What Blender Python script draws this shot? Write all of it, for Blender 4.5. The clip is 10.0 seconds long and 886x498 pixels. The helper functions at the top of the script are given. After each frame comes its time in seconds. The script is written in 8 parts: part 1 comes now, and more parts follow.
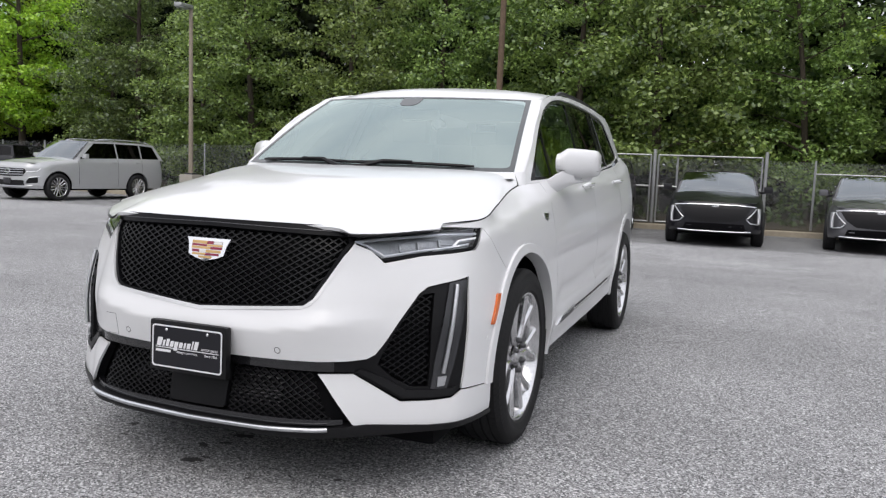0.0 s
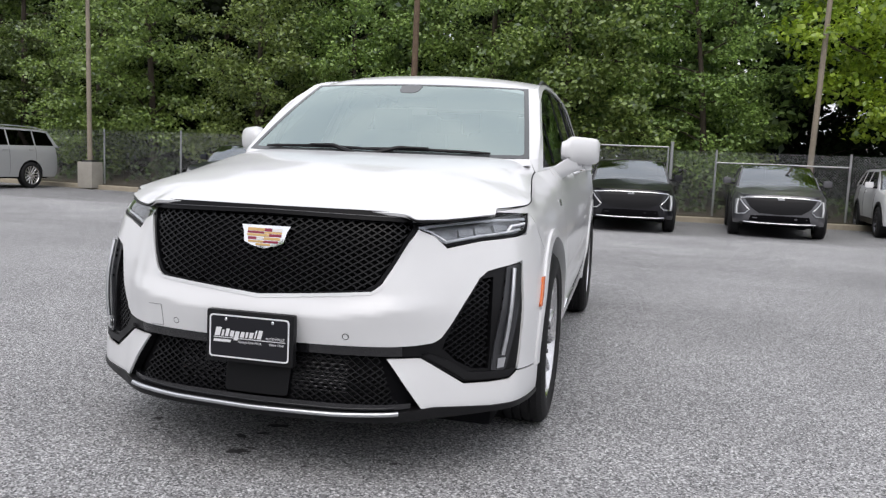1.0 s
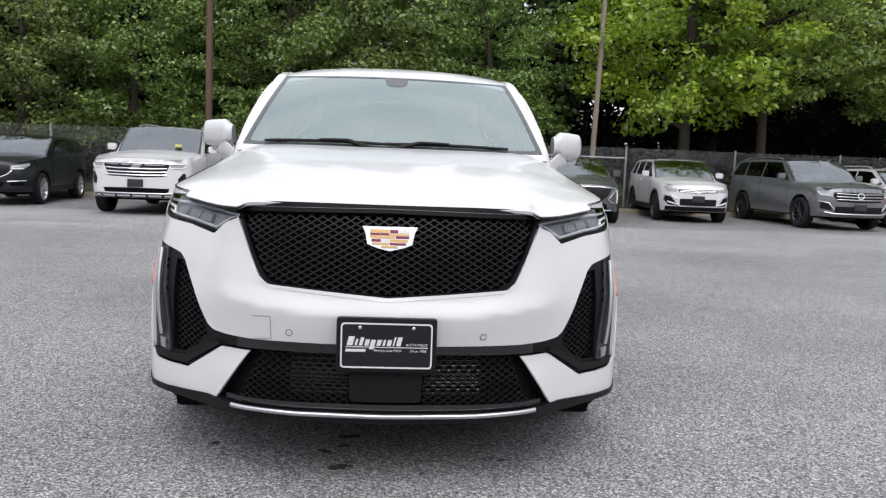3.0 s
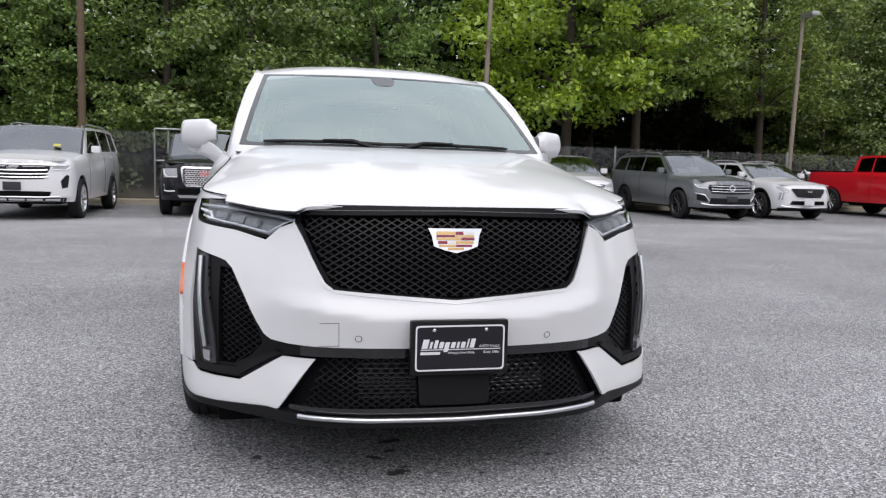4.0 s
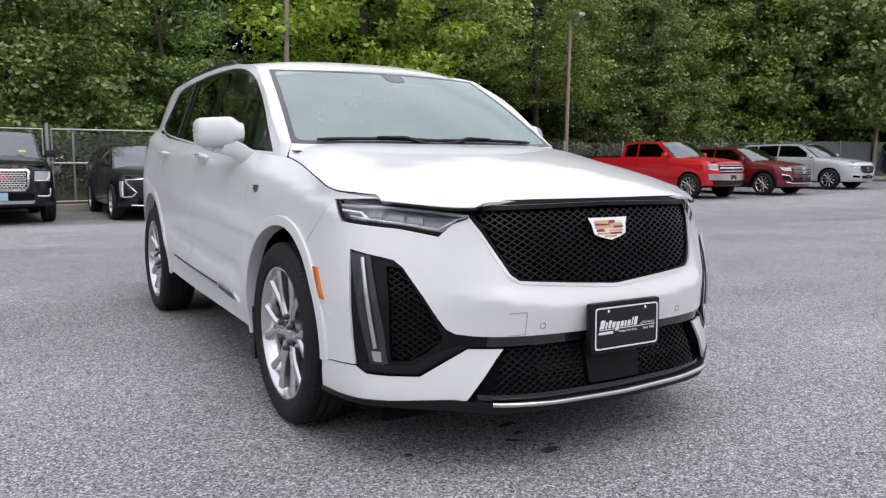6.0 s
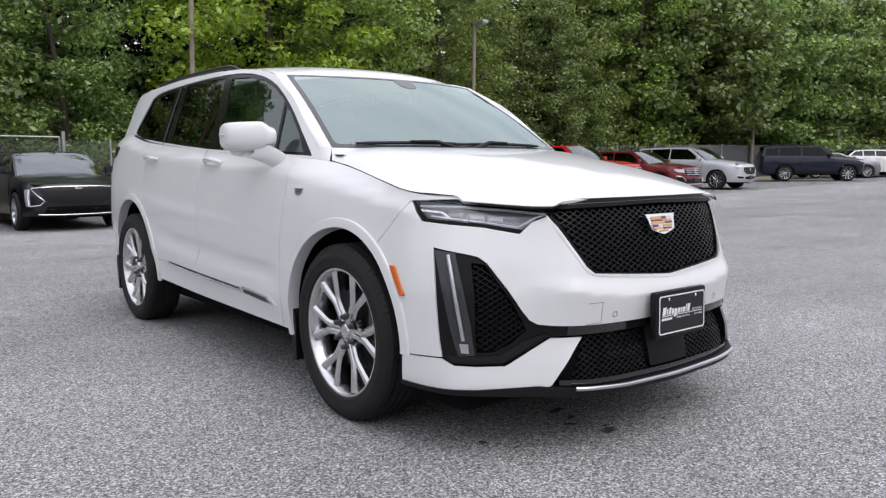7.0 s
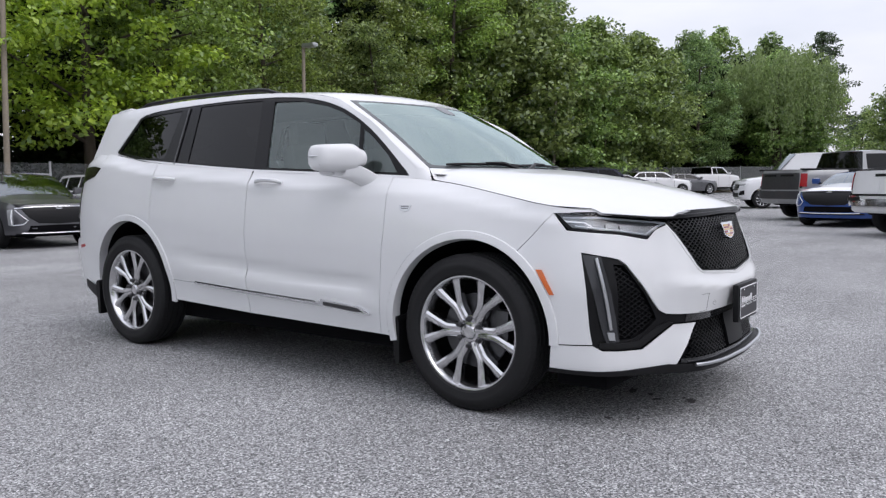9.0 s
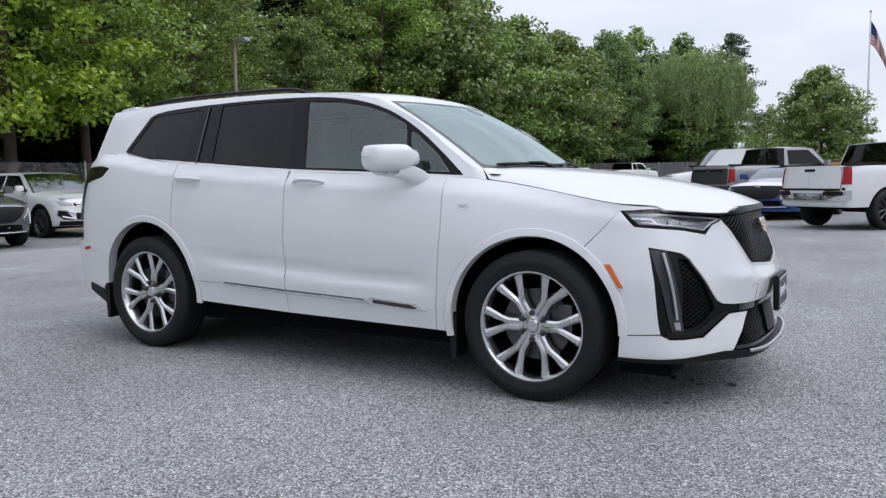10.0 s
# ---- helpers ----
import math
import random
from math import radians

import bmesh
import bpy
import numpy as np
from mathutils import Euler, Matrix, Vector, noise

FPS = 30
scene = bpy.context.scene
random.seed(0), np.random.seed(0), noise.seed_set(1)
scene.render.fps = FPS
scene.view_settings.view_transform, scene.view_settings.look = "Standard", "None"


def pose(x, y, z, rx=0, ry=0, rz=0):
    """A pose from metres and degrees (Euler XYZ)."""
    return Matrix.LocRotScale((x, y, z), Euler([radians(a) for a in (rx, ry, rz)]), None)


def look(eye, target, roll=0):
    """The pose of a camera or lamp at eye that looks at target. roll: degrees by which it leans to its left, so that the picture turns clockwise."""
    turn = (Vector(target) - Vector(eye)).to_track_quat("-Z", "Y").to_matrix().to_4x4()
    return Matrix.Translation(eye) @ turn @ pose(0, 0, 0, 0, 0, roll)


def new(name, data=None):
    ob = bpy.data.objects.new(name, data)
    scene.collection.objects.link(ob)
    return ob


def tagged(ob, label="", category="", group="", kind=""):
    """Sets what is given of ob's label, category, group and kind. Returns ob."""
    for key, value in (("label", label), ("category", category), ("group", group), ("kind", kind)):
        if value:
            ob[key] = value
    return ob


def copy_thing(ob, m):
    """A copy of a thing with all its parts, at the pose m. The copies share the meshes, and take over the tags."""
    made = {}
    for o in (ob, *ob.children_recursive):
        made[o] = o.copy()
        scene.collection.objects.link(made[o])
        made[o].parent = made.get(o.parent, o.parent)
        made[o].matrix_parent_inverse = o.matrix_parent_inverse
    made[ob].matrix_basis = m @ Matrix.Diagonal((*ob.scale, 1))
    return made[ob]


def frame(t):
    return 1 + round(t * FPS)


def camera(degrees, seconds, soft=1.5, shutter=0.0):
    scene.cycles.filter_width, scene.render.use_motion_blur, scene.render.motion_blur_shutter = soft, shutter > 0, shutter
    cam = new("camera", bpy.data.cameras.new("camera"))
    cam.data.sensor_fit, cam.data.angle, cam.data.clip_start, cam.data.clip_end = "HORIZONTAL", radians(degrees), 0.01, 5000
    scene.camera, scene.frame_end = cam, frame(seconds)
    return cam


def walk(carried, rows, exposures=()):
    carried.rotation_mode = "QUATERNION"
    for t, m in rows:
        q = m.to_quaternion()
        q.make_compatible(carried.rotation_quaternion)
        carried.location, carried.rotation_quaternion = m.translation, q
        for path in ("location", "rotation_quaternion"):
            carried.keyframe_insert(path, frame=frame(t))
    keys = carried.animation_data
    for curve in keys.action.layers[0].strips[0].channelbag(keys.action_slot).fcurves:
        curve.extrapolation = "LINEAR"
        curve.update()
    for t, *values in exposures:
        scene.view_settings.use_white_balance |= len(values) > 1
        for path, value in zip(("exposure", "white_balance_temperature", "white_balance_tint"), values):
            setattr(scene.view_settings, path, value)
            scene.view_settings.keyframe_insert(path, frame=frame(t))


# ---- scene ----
cam = camera(60.0, 10.0, 1.3)
PATH = [
    (0, (1.802, -3.22, 1.172), (1.078, -1.367, 0.973), 2.3),
    (0.5, (1.535, -3.362, 1.15), (0.933, -1.466, 0.94), 2.3),
    (1, (1.265, -3.452, 1.143), (0.794, -1.52, 0.924), 2.4),
    (1.5, (0.924, -3.421, 1.137), (0.593, -1.462, 0.914), 2.5),
    (2, (0.611, -3.521, 1.131), (0.429, -1.542, 0.906), 2.4),
    (2.5, (0.321, -3.567, 1.125), (0.292, -1.58, 0.9), 2.3),
    (4, (-0.63, -3.48, 1.114), (-0.18, -1.543, 0.897), 1.6),
    (4.5, (-0.966, -3.315, 1.142), (-0.349, -1.428, 0.906), 1.3),
    (5, (-1.306, -3.273, 1.101), (-0.552, -1.433, 0.885), 0.9),
    (5.5, (-1.632, -3.184, 1.109), (-0.747, -1.405, 0.888), 0.5),
    (7, (-2.623, -2.829, 1.098), (-1.385, -1.273, 0.882), -0.3),
    (7.5, (-2.941, -2.65, 1.102), (-1.591, -1.188, 0.899), -0.3),
    (8, (-3.328, -2.524, 1.124), (-1.878, -1.159, 0.938), -0.4),
    (8.5, (-3.608, -2.295, 1.106), (-2.075, -1.022, 0.934), -0.5),
    (9, (-3.956, -2.085, 1.093), (-2.351, -0.903, 0.929), -0.5),
    (9.5, (-4.25, -1.862, 1.11), (-2.582, -0.77, 0.941), -0.7),
    (10, (-4.446, -1.55, 1.117), (-2.727, -0.544, 0.941), -0.8),
]
# the clip's camera cools its picture towards the end
EXPOSURES = [(0, 0.36, 6560, 13), (2.5, 0.34, 6520, 13), (4.5, 0.30, 6440, 15), (7.5, 0.34, 6440, 15), (9, 0.26, 6270, 15), (10, 0.18, 6110, 14)]
walk(cam, [(t, look(eye, target, roll)) for t, eye, target, roll in PATH], EXPOSURES)

# ---- world and light: a bright, thinly overcast day ----
world = bpy.data.worlds.new("sky")
scene.world = world
world.use_nodes = True
wt = world.node_tree
wt.nodes.clear()
w_out = wt.nodes.new("ShaderNodeOutputWorld")
w_bg = wt.nodes.new("ShaderNodeBackground")
w_sky = wt.nodes.new("ShaderNodeTexSky")
w_sky.sky_type, w_sky.sun_disc = "NISHITA", False
SUN_EL, SUN_AZ = 56.0, 176.0
w_sky.sun_elevation, w_sky.sun_rotation = radians(SUN_EL), radians(SUN_AZ)
w_sky.air_density, w_sky.dust_density = 1.2, 3.0
w_tc = wt.nodes.new("ShaderNodeTexCoord")
w_map = wt.nodes.new("ShaderNodeMapping")
w_map.inputs["Scale"].default_value = (1.4, 1.4, 4.5)
w_noise = wt.nodes.new("ShaderNodeTexNoise")
w_noise.inputs["Scale"].default_value, w_noise.inputs["Detail"].default_value = 2.2, 6.0
w_ramp = wt.nodes.new("ShaderNodeValToRGB")
w_ramp.color_ramp.elements[0].position, w_ramp.color_ramp.elements[0].color = 0.3, (8.2, 8.6, 9.3, 1)
w_ramp.color_ramp.elements[1].position, w_ramp.color_ramp.elements[1].color = 0.7, (10.6, 10.7, 11.0, 1)
w_mix = wt.nodes.new("ShaderNodeMix")
w_mix.data_type = "RGBA"
w_mix.inputs[0].default_value = 0.86
wt.links.new(w_tc.outputs["Generated"], w_map.inputs["Vector"])
wt.links.new(w_map.outputs[0], w_noise.inputs["Vector"])
wt.links.new(w_noise.outputs["Fac"], w_ramp.inputs["Fac"])
wt.links.new(w_sky.outputs[0], w_mix.inputs[6])
wt.links.new(w_ramp.outputs[0], w_mix.inputs[7])
wt.links.new(w_mix.outputs[2], w_bg.inputs["Color"])
# an overcast sky is darker at the horizon than overhead
w_sep = wt.nodes.new("ShaderNodeSeparateXYZ")
w_grad = wt.nodes.new("ShaderNodeMapRange")
w_grad.inputs[1].default_value, w_grad.inputs[2].default_value = 0.0, 0.9
w_grad.inputs[3].default_value, w_grad.inputs[4].default_value = 0.079, 0.119
wt.links.new(w_tc.outputs["Generated"], w_sep.inputs[0])
wt.links.new(w_sep.outputs[2], w_grad.inputs[0])
wt.links.new(w_grad.outputs[0], w_bg.inputs["Strength"])
wt.links.new(w_bg.outputs[0], w_out.inputs[0])

sun_data = bpy.data.lights.new("sun", "SUN")
sun_data.energy, sun_data.angle, sun_data.color = 0.9, radians(50), (1.0, 0.97, 0.92)
sun = new("sun", sun_data)
az, el = radians(SUN_AZ), radians(SUN_EL)
sun.matrix_world = look((20 * math.sin(az) * math.cos(el), 20 * math.cos(az) * math.cos(el), 20 * math.sin(el)), (0, 0, 0))

# ---- materials ----
def material(name, color=(0.5, 0.5, 0.5), rough=0.5, metal=0.0, vary=0.0, scale=8.0, bump=0.0, bump_scale=None, coat=0.0, emit=0.0, spread=0.0, spec=None):
    """A procedural surface: base colour with two scales of noise, optional relief and per-object tint."""
    m = bpy.data.materials.new(name)
    m.use_nodes = True
    nt = m.node_tree
    b = nt.nodes["Principled BSDF"]
    b.inputs["Roughness"].default_value, b.inputs["Metallic"].default_value = rough, metal
    b.inputs["Base Color"].default_value = (*color, 1)
    if spec is not None:
        b.inputs["Specular IOR Level"].default_value = spec
    if coat:
        b.inputs["Coat Weight"].default_value, b.inputs["Coat Roughness"].default_value = coat, 0.03
    if emit:
        b.inputs["Emission Color"].default_value, b.inputs["Emission Strength"].default_value = (*color, 1), emit
    if vary or bump or spread:
        tc = nt.nodes.new("ShaderNodeTexCoord")
        n1, n2 = nt.nodes.new("ShaderNodeTexNoise"), nt.nodes.new("ShaderNodeTexNoise")
        n1.inputs["Scale"].default_value, n1.inputs["Detail"].default_value = scale, 6
        n2.inputs["Scale"].default_value, n2.inputs["Detail"].default_value = scale * 7.3, 4
        nt.links.new(tc.outputs["Object"], n1.inputs["Vector"])
        nt.links.new(tc.outputs["Object"], n2.inputs["Vector"])
    if vary or spread:
        add = nt.nodes.new("ShaderNodeMath")
        add.operation = "ADD"
        nt.links.new(n1.outputs["Fac"], add.inputs[0])
        nt.links.new(n2.outputs["Fac"], add.inputs[1])
        src = add.outputs[0]
        rng = nt.nodes.new("ShaderNodeMapRange")
        rng.inputs[1].default_value, rng.inputs[2].default_value = 0.6, 1.4
        rng.inputs[3].default_value, rng.inputs[4].default_value = 1 - vary, 1 + vary
        nt.links.new(src, rng.inputs[0])
        val = rng.outputs[0]
        if spread:
            oi = nt.nodes.new("ShaderNodeObjectInfo")
            r2 = nt.nodes.new("ShaderNodeMapRange")
            r2.inputs[3].default_value, r2.inputs[4].default_value = 1 - spread, 1 + spread
            nt.links.new(oi.outputs["Random"], r2.inputs[0])
            mul = nt.nodes.new("ShaderNodeMath")
            mul.operation = "MULTIPLY"
            nt.links.new(val, mul.inputs[0])
            nt.links.new(r2.outputs[0], mul.inputs[1])
            val = mul.outputs[0]
        hsv = nt.nodes.new("ShaderNodeHueSaturation")
        hsv.inputs["Color"].default_value = (*color, 1)
        nt.links.new(val, hsv.inputs["Value"])
        nt.links.new(hsv.outputs[0], b.inputs["Base Color"])
    if bump:
        n3 = n2
        if bump_scale:
            n3 = nt.nodes.new("ShaderNodeTexNoise")
            n3.inputs["Scale"].default_value, n3.inputs["Detail"].default_value = bump_scale, 5
            nt.links.new(tc.outputs["Object"], n3.inputs["Vector"])
        bp = nt.nodes.new("ShaderNodeBump")
        bp.inputs["Strength"].default_value, bp.inputs["Distance"].default_value = bump, 0.01
        nt.links.new(n3.outputs["Fac"], bp.inputs["Height"])
        nt.links.new(bp.outputs[0], b.inputs["Normal"])
    return m


def glass_material(name, tint, ior=1.5, rough=0.0, mirror=0.0, coat=(1, 1, 1)):
    """Tinted window glass: clear body with a Fresnel-driven reflection."""
    m = bpy.data.materials.new(name)
    m.use_nodes = True
    nt = m.node_tree
    nt.nodes.remove(nt.nodes["Principled BSDF"])
    out = nt.nodes["Material Output"]
    tr = nt.nodes.new("ShaderNodeBsdfTransparent")
    tr.inputs["Color"].default_value = (*tint, 1)
    gl = nt.nodes.new("ShaderNodeBsdfGlossy")
    gl.inputs["Roughness"].default_value = rough
    gl.inputs["Color"].default_value = (*coat, 1)
    fr = nt.nodes.new("ShaderNodeFresnel")
    fr.inputs["IOR"].default_value = ior
    mx = nt.nodes.new("ShaderNodeMixShader")
    fac = fr.outputs[0]
    if mirror:
        ma = nt.nodes.new("ShaderNodeMath")
        ma.operation, ma.use_clamp = "ADD", True
        ma.inputs[1].default_value = mirror
        nt.links.new(fac, ma.inputs[0])
        fac = ma.outputs[0]
    nt.links.new(fac, mx.inputs[0])
    nt.links.new(tr.outputs[0], mx.inputs[1])
    nt.links.new(gl.outputs[0], mx.inputs[2])
    nt.links.new(mx.outputs[0], out.inputs["Surface"])
    return m


def asphalt_material():
    """Weathered asphalt with pale and dark aggregate, worn patches and faint stains."""
    m = bpy.data.materials.new("asphalt")
    m.use_nodes = True
    nt = m.node_tree
    b = nt.nodes["Principled BSDF"]
    b.inputs["Roughness"].default_value = 0.88
    b.inputs["Specular IOR Level"].default_value = 0.3
    geo = nt.nodes.new("ShaderNodeNewGeometry")
    vor = nt.nodes.new("ShaderNodeTexVoronoi")
    vor.inputs["Scale"].default_value = 150.0
    nt.links.new(geo.outputs["Position"], vor.inputs["Vector"])
    r1 = nt.nodes.new("ShaderNodeValToRGB")
    e = r1.color_ramp.elements
    e[0].position, e[0].color = 0.0, (0.06, 0.061, 0.063, 1)
    e[1].position, e[1].color = 1.0, (0.66, 0.66, 0.67, 1)
    for p, c in ((0.3, (0.165, 0.166, 0.17, 1)), (0.6, (0.28, 0.281, 0.285, 1)), (0.85, (0.40, 0.40, 0.405, 1))):
        k = e.new(p)
        k.color = c
    sep = nt.nodes.new("ShaderNodeSeparateColor")
    nt.links.new(vor.outputs["Color"], sep.inputs[0])
    nt.links.new(sep.outputs[0], r1.inputs["Fac"])
    fine = nt.nodes.new("ShaderNodeTexNoise")
    fine.inputs["Scale"].default_value, fine.inputs["Detail"].default_value = 260.0, 3
    nt.links.new(geo.outputs["Position"], fine.inputs["Vector"])
    big = nt.nodes.new("ShaderNodeTexNoise")
    big.inputs["Scale"].default_value, big.inputs["Detail"].default_value = 0.55, 7
    nt.links.new(geo.outputs["Position"], big.inputs["Vector"])
    rb = nt.nodes.new("ShaderNodeMapRange")
    rb.inputs[1].default_value, rb.inputs[2].default_value = 0.3, 0.7
    rb.inputs[3].default_value, rb.inputs[4].default_value = 0.86, 1.14
    nt.links.new(big.outputs["Fac"], rb.inputs[0])
    rf = nt.nodes.new("ShaderNodeMapRange")
    rf.inputs[1].default_value, rf.inputs[2].default_value = 0.3, 0.7
    rf.inputs[3].default_value, rf.inputs[4].default_value = 0.8, 1.2
    nt.links.new(fine.outputs["Fac"], rf.inputs[0])
    mul = nt.nodes.new("ShaderNodeMath")
    mul.operation = "MULTIPLY"
    nt.links.new(rb.outputs[0], mul.inputs[0])
    nt.links.new(rf.outputs[0], mul.inputs[1])
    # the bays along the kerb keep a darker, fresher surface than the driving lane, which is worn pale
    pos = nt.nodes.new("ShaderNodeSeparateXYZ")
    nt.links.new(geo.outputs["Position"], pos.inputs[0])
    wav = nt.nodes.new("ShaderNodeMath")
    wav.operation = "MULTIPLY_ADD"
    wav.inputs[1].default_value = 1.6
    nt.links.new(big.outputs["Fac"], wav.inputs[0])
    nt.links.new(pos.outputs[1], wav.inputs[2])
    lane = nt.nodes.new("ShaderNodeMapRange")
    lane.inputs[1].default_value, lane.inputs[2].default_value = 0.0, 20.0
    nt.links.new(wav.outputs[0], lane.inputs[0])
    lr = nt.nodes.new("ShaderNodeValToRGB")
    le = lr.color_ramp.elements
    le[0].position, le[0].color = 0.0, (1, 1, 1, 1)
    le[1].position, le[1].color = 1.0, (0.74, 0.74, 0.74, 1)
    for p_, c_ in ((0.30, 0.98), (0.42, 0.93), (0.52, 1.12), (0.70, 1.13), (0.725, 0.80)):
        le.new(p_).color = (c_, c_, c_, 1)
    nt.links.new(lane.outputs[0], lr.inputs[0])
    streak = nt.nodes.new("ShaderNodeTexNoise")
    streak.inputs["Scale"].default_value, streak.inputs["Detail"].default_value = 1.0, 5
    smap = nt.nodes.new("ShaderNodeMapping")
    smap.inputs["Scale"].default_value = (0.12, 1.7, 1.0)
    nt.links.new(geo.outputs["Position"], smap.inputs["Vector"])
    nt.links.new(smap.outputs[0], streak.inputs["Vector"])
    rs_ = nt.nodes.new("ShaderNodeMapRange")
    rs_.inputs[1].default_value, rs_.inputs[2].default_value = 0.3, 0.7
    rs_.inputs[3].default_value, rs_.inputs[4].default_value = 0.93, 1.07
    nt.links.new(streak.outputs["Fac"], rs_.inputs[0])
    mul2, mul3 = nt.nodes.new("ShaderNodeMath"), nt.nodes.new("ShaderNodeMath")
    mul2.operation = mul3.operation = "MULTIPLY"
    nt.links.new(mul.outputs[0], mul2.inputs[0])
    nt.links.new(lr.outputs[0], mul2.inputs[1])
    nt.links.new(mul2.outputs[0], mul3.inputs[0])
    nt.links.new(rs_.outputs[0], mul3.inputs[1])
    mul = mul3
    hsv = nt.nodes.new("ShaderNodeHueSaturation")
    nt.links.new(r1.outputs[0], hsv.inputs["Color"])
    nt.links.new(mul.outputs[0], hsv.inputs["Value"])
    nt.links.new(hsv.outputs[0], b.inputs["Base Color"])
    bp = nt.nodes.new("ShaderNodeBump")
    bp.inputs["Strength"].default_value, bp.inputs["Distance"].default_value = 0.5, 0.004
    nt.links.new(vor.outputs["Distance"], bp.inputs["Height"])
    nt.links.new(bp.outputs[0], b.inputs["Normal"])
    return m


def leaf_material(name, dark, light, hue_spread=0.03, gloss=0.06):
    """Broad leaves: each leaf its own green, thin enough to let light through."""
    m = bpy.data.materials.new(name)
    m.use_nodes = True
    nt = m.node_tree
    nt.nodes.remove(nt.nodes["Principled BSDF"])
    out = nt.nodes["Material Output"]
    geo = nt.nodes.new("ShaderNodeNewGeometry")
    oi = nt.nodes.new("ShaderNodeObjectInfo")
    ramp = nt.nodes.new("ShaderNodeValToRGB")
    ramp.color_ramp.elements[0].color, ramp.color_ramp.elements[1].color = (*dark, 1), (*light, 1)
    nt.links.new(geo.outputs["Random Per Island"], ramp.inputs["Fac"])
    hsv = nt.nodes.new("ShaderNodeHueSaturation")
    rh = nt.nodes.new("ShaderNodeMapRange")
    rh.inputs[3].default_value, rh.inputs[4].default_value = 0.5 - hue_spread, 0.5 + hue_spread
    rv = nt.nodes.new("ShaderNodeMapRange")
    rv.inputs[3].default_value, rv.inputs[4].default_value = 0.75, 1.25
    nt.links.new(oi.outputs["Random"], rh.inputs[0])
    nt.links.new(oi.outputs["Random"], rv.inputs[0])
    nt.links.new(rh.outputs[0], hsv.inputs["Hue"])
    nt.links.new(rv.outputs[0], hsv.inputs["Value"])
    nt.links.new(ramp.outputs[0], hsv.inputs["Color"])
    df = nt.nodes.new("ShaderNodeBsdfDiffuse")
    tl = nt.nodes.new("ShaderNodeBsdfTranslucent")
    gl = nt.nodes.new("ShaderNodeBsdfGlossy")
    gl.inputs["Roughness"].default_value = 0.45
    gl.inputs["Color"].default_value = (0.9, 0.95, 1.0, 1)
    nt.links.new(hsv.outputs[0], df.inputs["Color"])
    nt.links.new(hsv.outputs[0], tl.inputs["Color"])
    m1, m2 = nt.nodes.new("ShaderNodeMixShader"), nt.nodes.new("ShaderNodeMixShader")
    m1.inputs[0].default_value, m2.inputs[0].default_value = 0.38, gloss
    nt.links.new(df.outputs[0], m1.inputs[1])
    nt.links.new(tl.outputs[0], m1.inputs[2])
    nt.links.new(m1.outputs[0], m2.inputs[1])
    nt.links.new(gl.outputs[0], m2.inputs[2])
    nt.links.new(m2.outputs[0], out.inputs["Surface"])
    return m


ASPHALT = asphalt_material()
WHITE_PAINT = material("white_pearl_paint", (0.71, 0.715, 0.725), 0.3, coat=0.6, vary=0.012, scale=1.3)
BLACK_GLOSS = material("gloss_black", (0.012, 0.012, 0.014), 0.12, coat=0.6)
BLACK_PLASTIC = material("black_plastic", (0.008, 0.008, 0.009), 0.45, spec=0.25, vary=0.15, scale=30, bump=0.04)
GRILLE_BLACK = material("grille_black", (0.006, 0.006, 0.007), 0.3, spec=0.3)
BLACK_SATIN = material("satin_black", (0.006, 0.006, 0.007), 0.4, spec=0.22)
BLACK_MATT = material("matt_black", (0.004, 0.004, 0.005), 0.85, spec=0.1)
RUBBER = material("tyre_rubber", (0.011, 0.011, 0.012), 0.68, spec=0.35, vary=0.2, scale=14, bump=0.08)
CHROME = material("chrome", (0.82, 0.83, 0.85), 0.08, 1.0)
SATIN = material("satin_silver", (0.62, 0.63, 0.65), 0.28, 1.0, vary=0.06, scale=20)
WINDOW_TRIM = material("window_trim", (0.004, 0.004, 0.005), 0.15, spec=0.2)
RIM = material("polished_alloy", (0.66, 0.66, 0.67), 0.2, 1.0, vary=0.08, scale=9)
DARK_METAL = material("dark_metal", (0.10, 0.10, 0.105), 0.45, 0.9, vary=0.2, scale=25)
WINDSHIELD = glass_material("windshield_glass", (0.55, 0.62, 0.61), 1.6, mirror=0.42, coat=(0.60, 0.71, 0.69))
TINTED = glass_material("tinted_glass", (0.018, 0.021, 0.024), 1.34)
SIDE_GLASS = glass_material("side_glass", (0.52, 0.58, 0.57), 1.5, mirror=0.07, coat=(0.8, 0.9, 0.88))
CLEAR = glass_material("lamp_cover", (0.9, 0.92, 0.95), 1.5)
AMBER = material("amber_reflector", (0.62, 0.13, 0.02), 0.25, coat=0.6)
RED_LENS = material("red_lens", (0.34, 0.008, 0.012), 0.3, coat=0.2, spec=0.25)
INTERIOR = material("pale_interior", (0.42, 0.43, 0.42), 0.7, vary=0.08, scale=6)
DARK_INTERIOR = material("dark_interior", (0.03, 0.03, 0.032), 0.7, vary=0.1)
CONCRETE = material("concrete", (0.36, 0.34, 0.30), 0.9, vary=0.16, scale=3, bump=0.25)
GALVANISED = material("galvanised_steel", (0.42, 0.43, 0.43), 0.45, 0.75, vary=0.12, scale=12)
BARK = material("bark", (0.07, 0.055, 0.043), 0.95, vary=0.3, scale=5, bump=0.8)
SOIL = material("leaf_litter", (0.05, 0.04, 0.024), 0.95, vary=0.35, scale=2.5, bump=0.6)

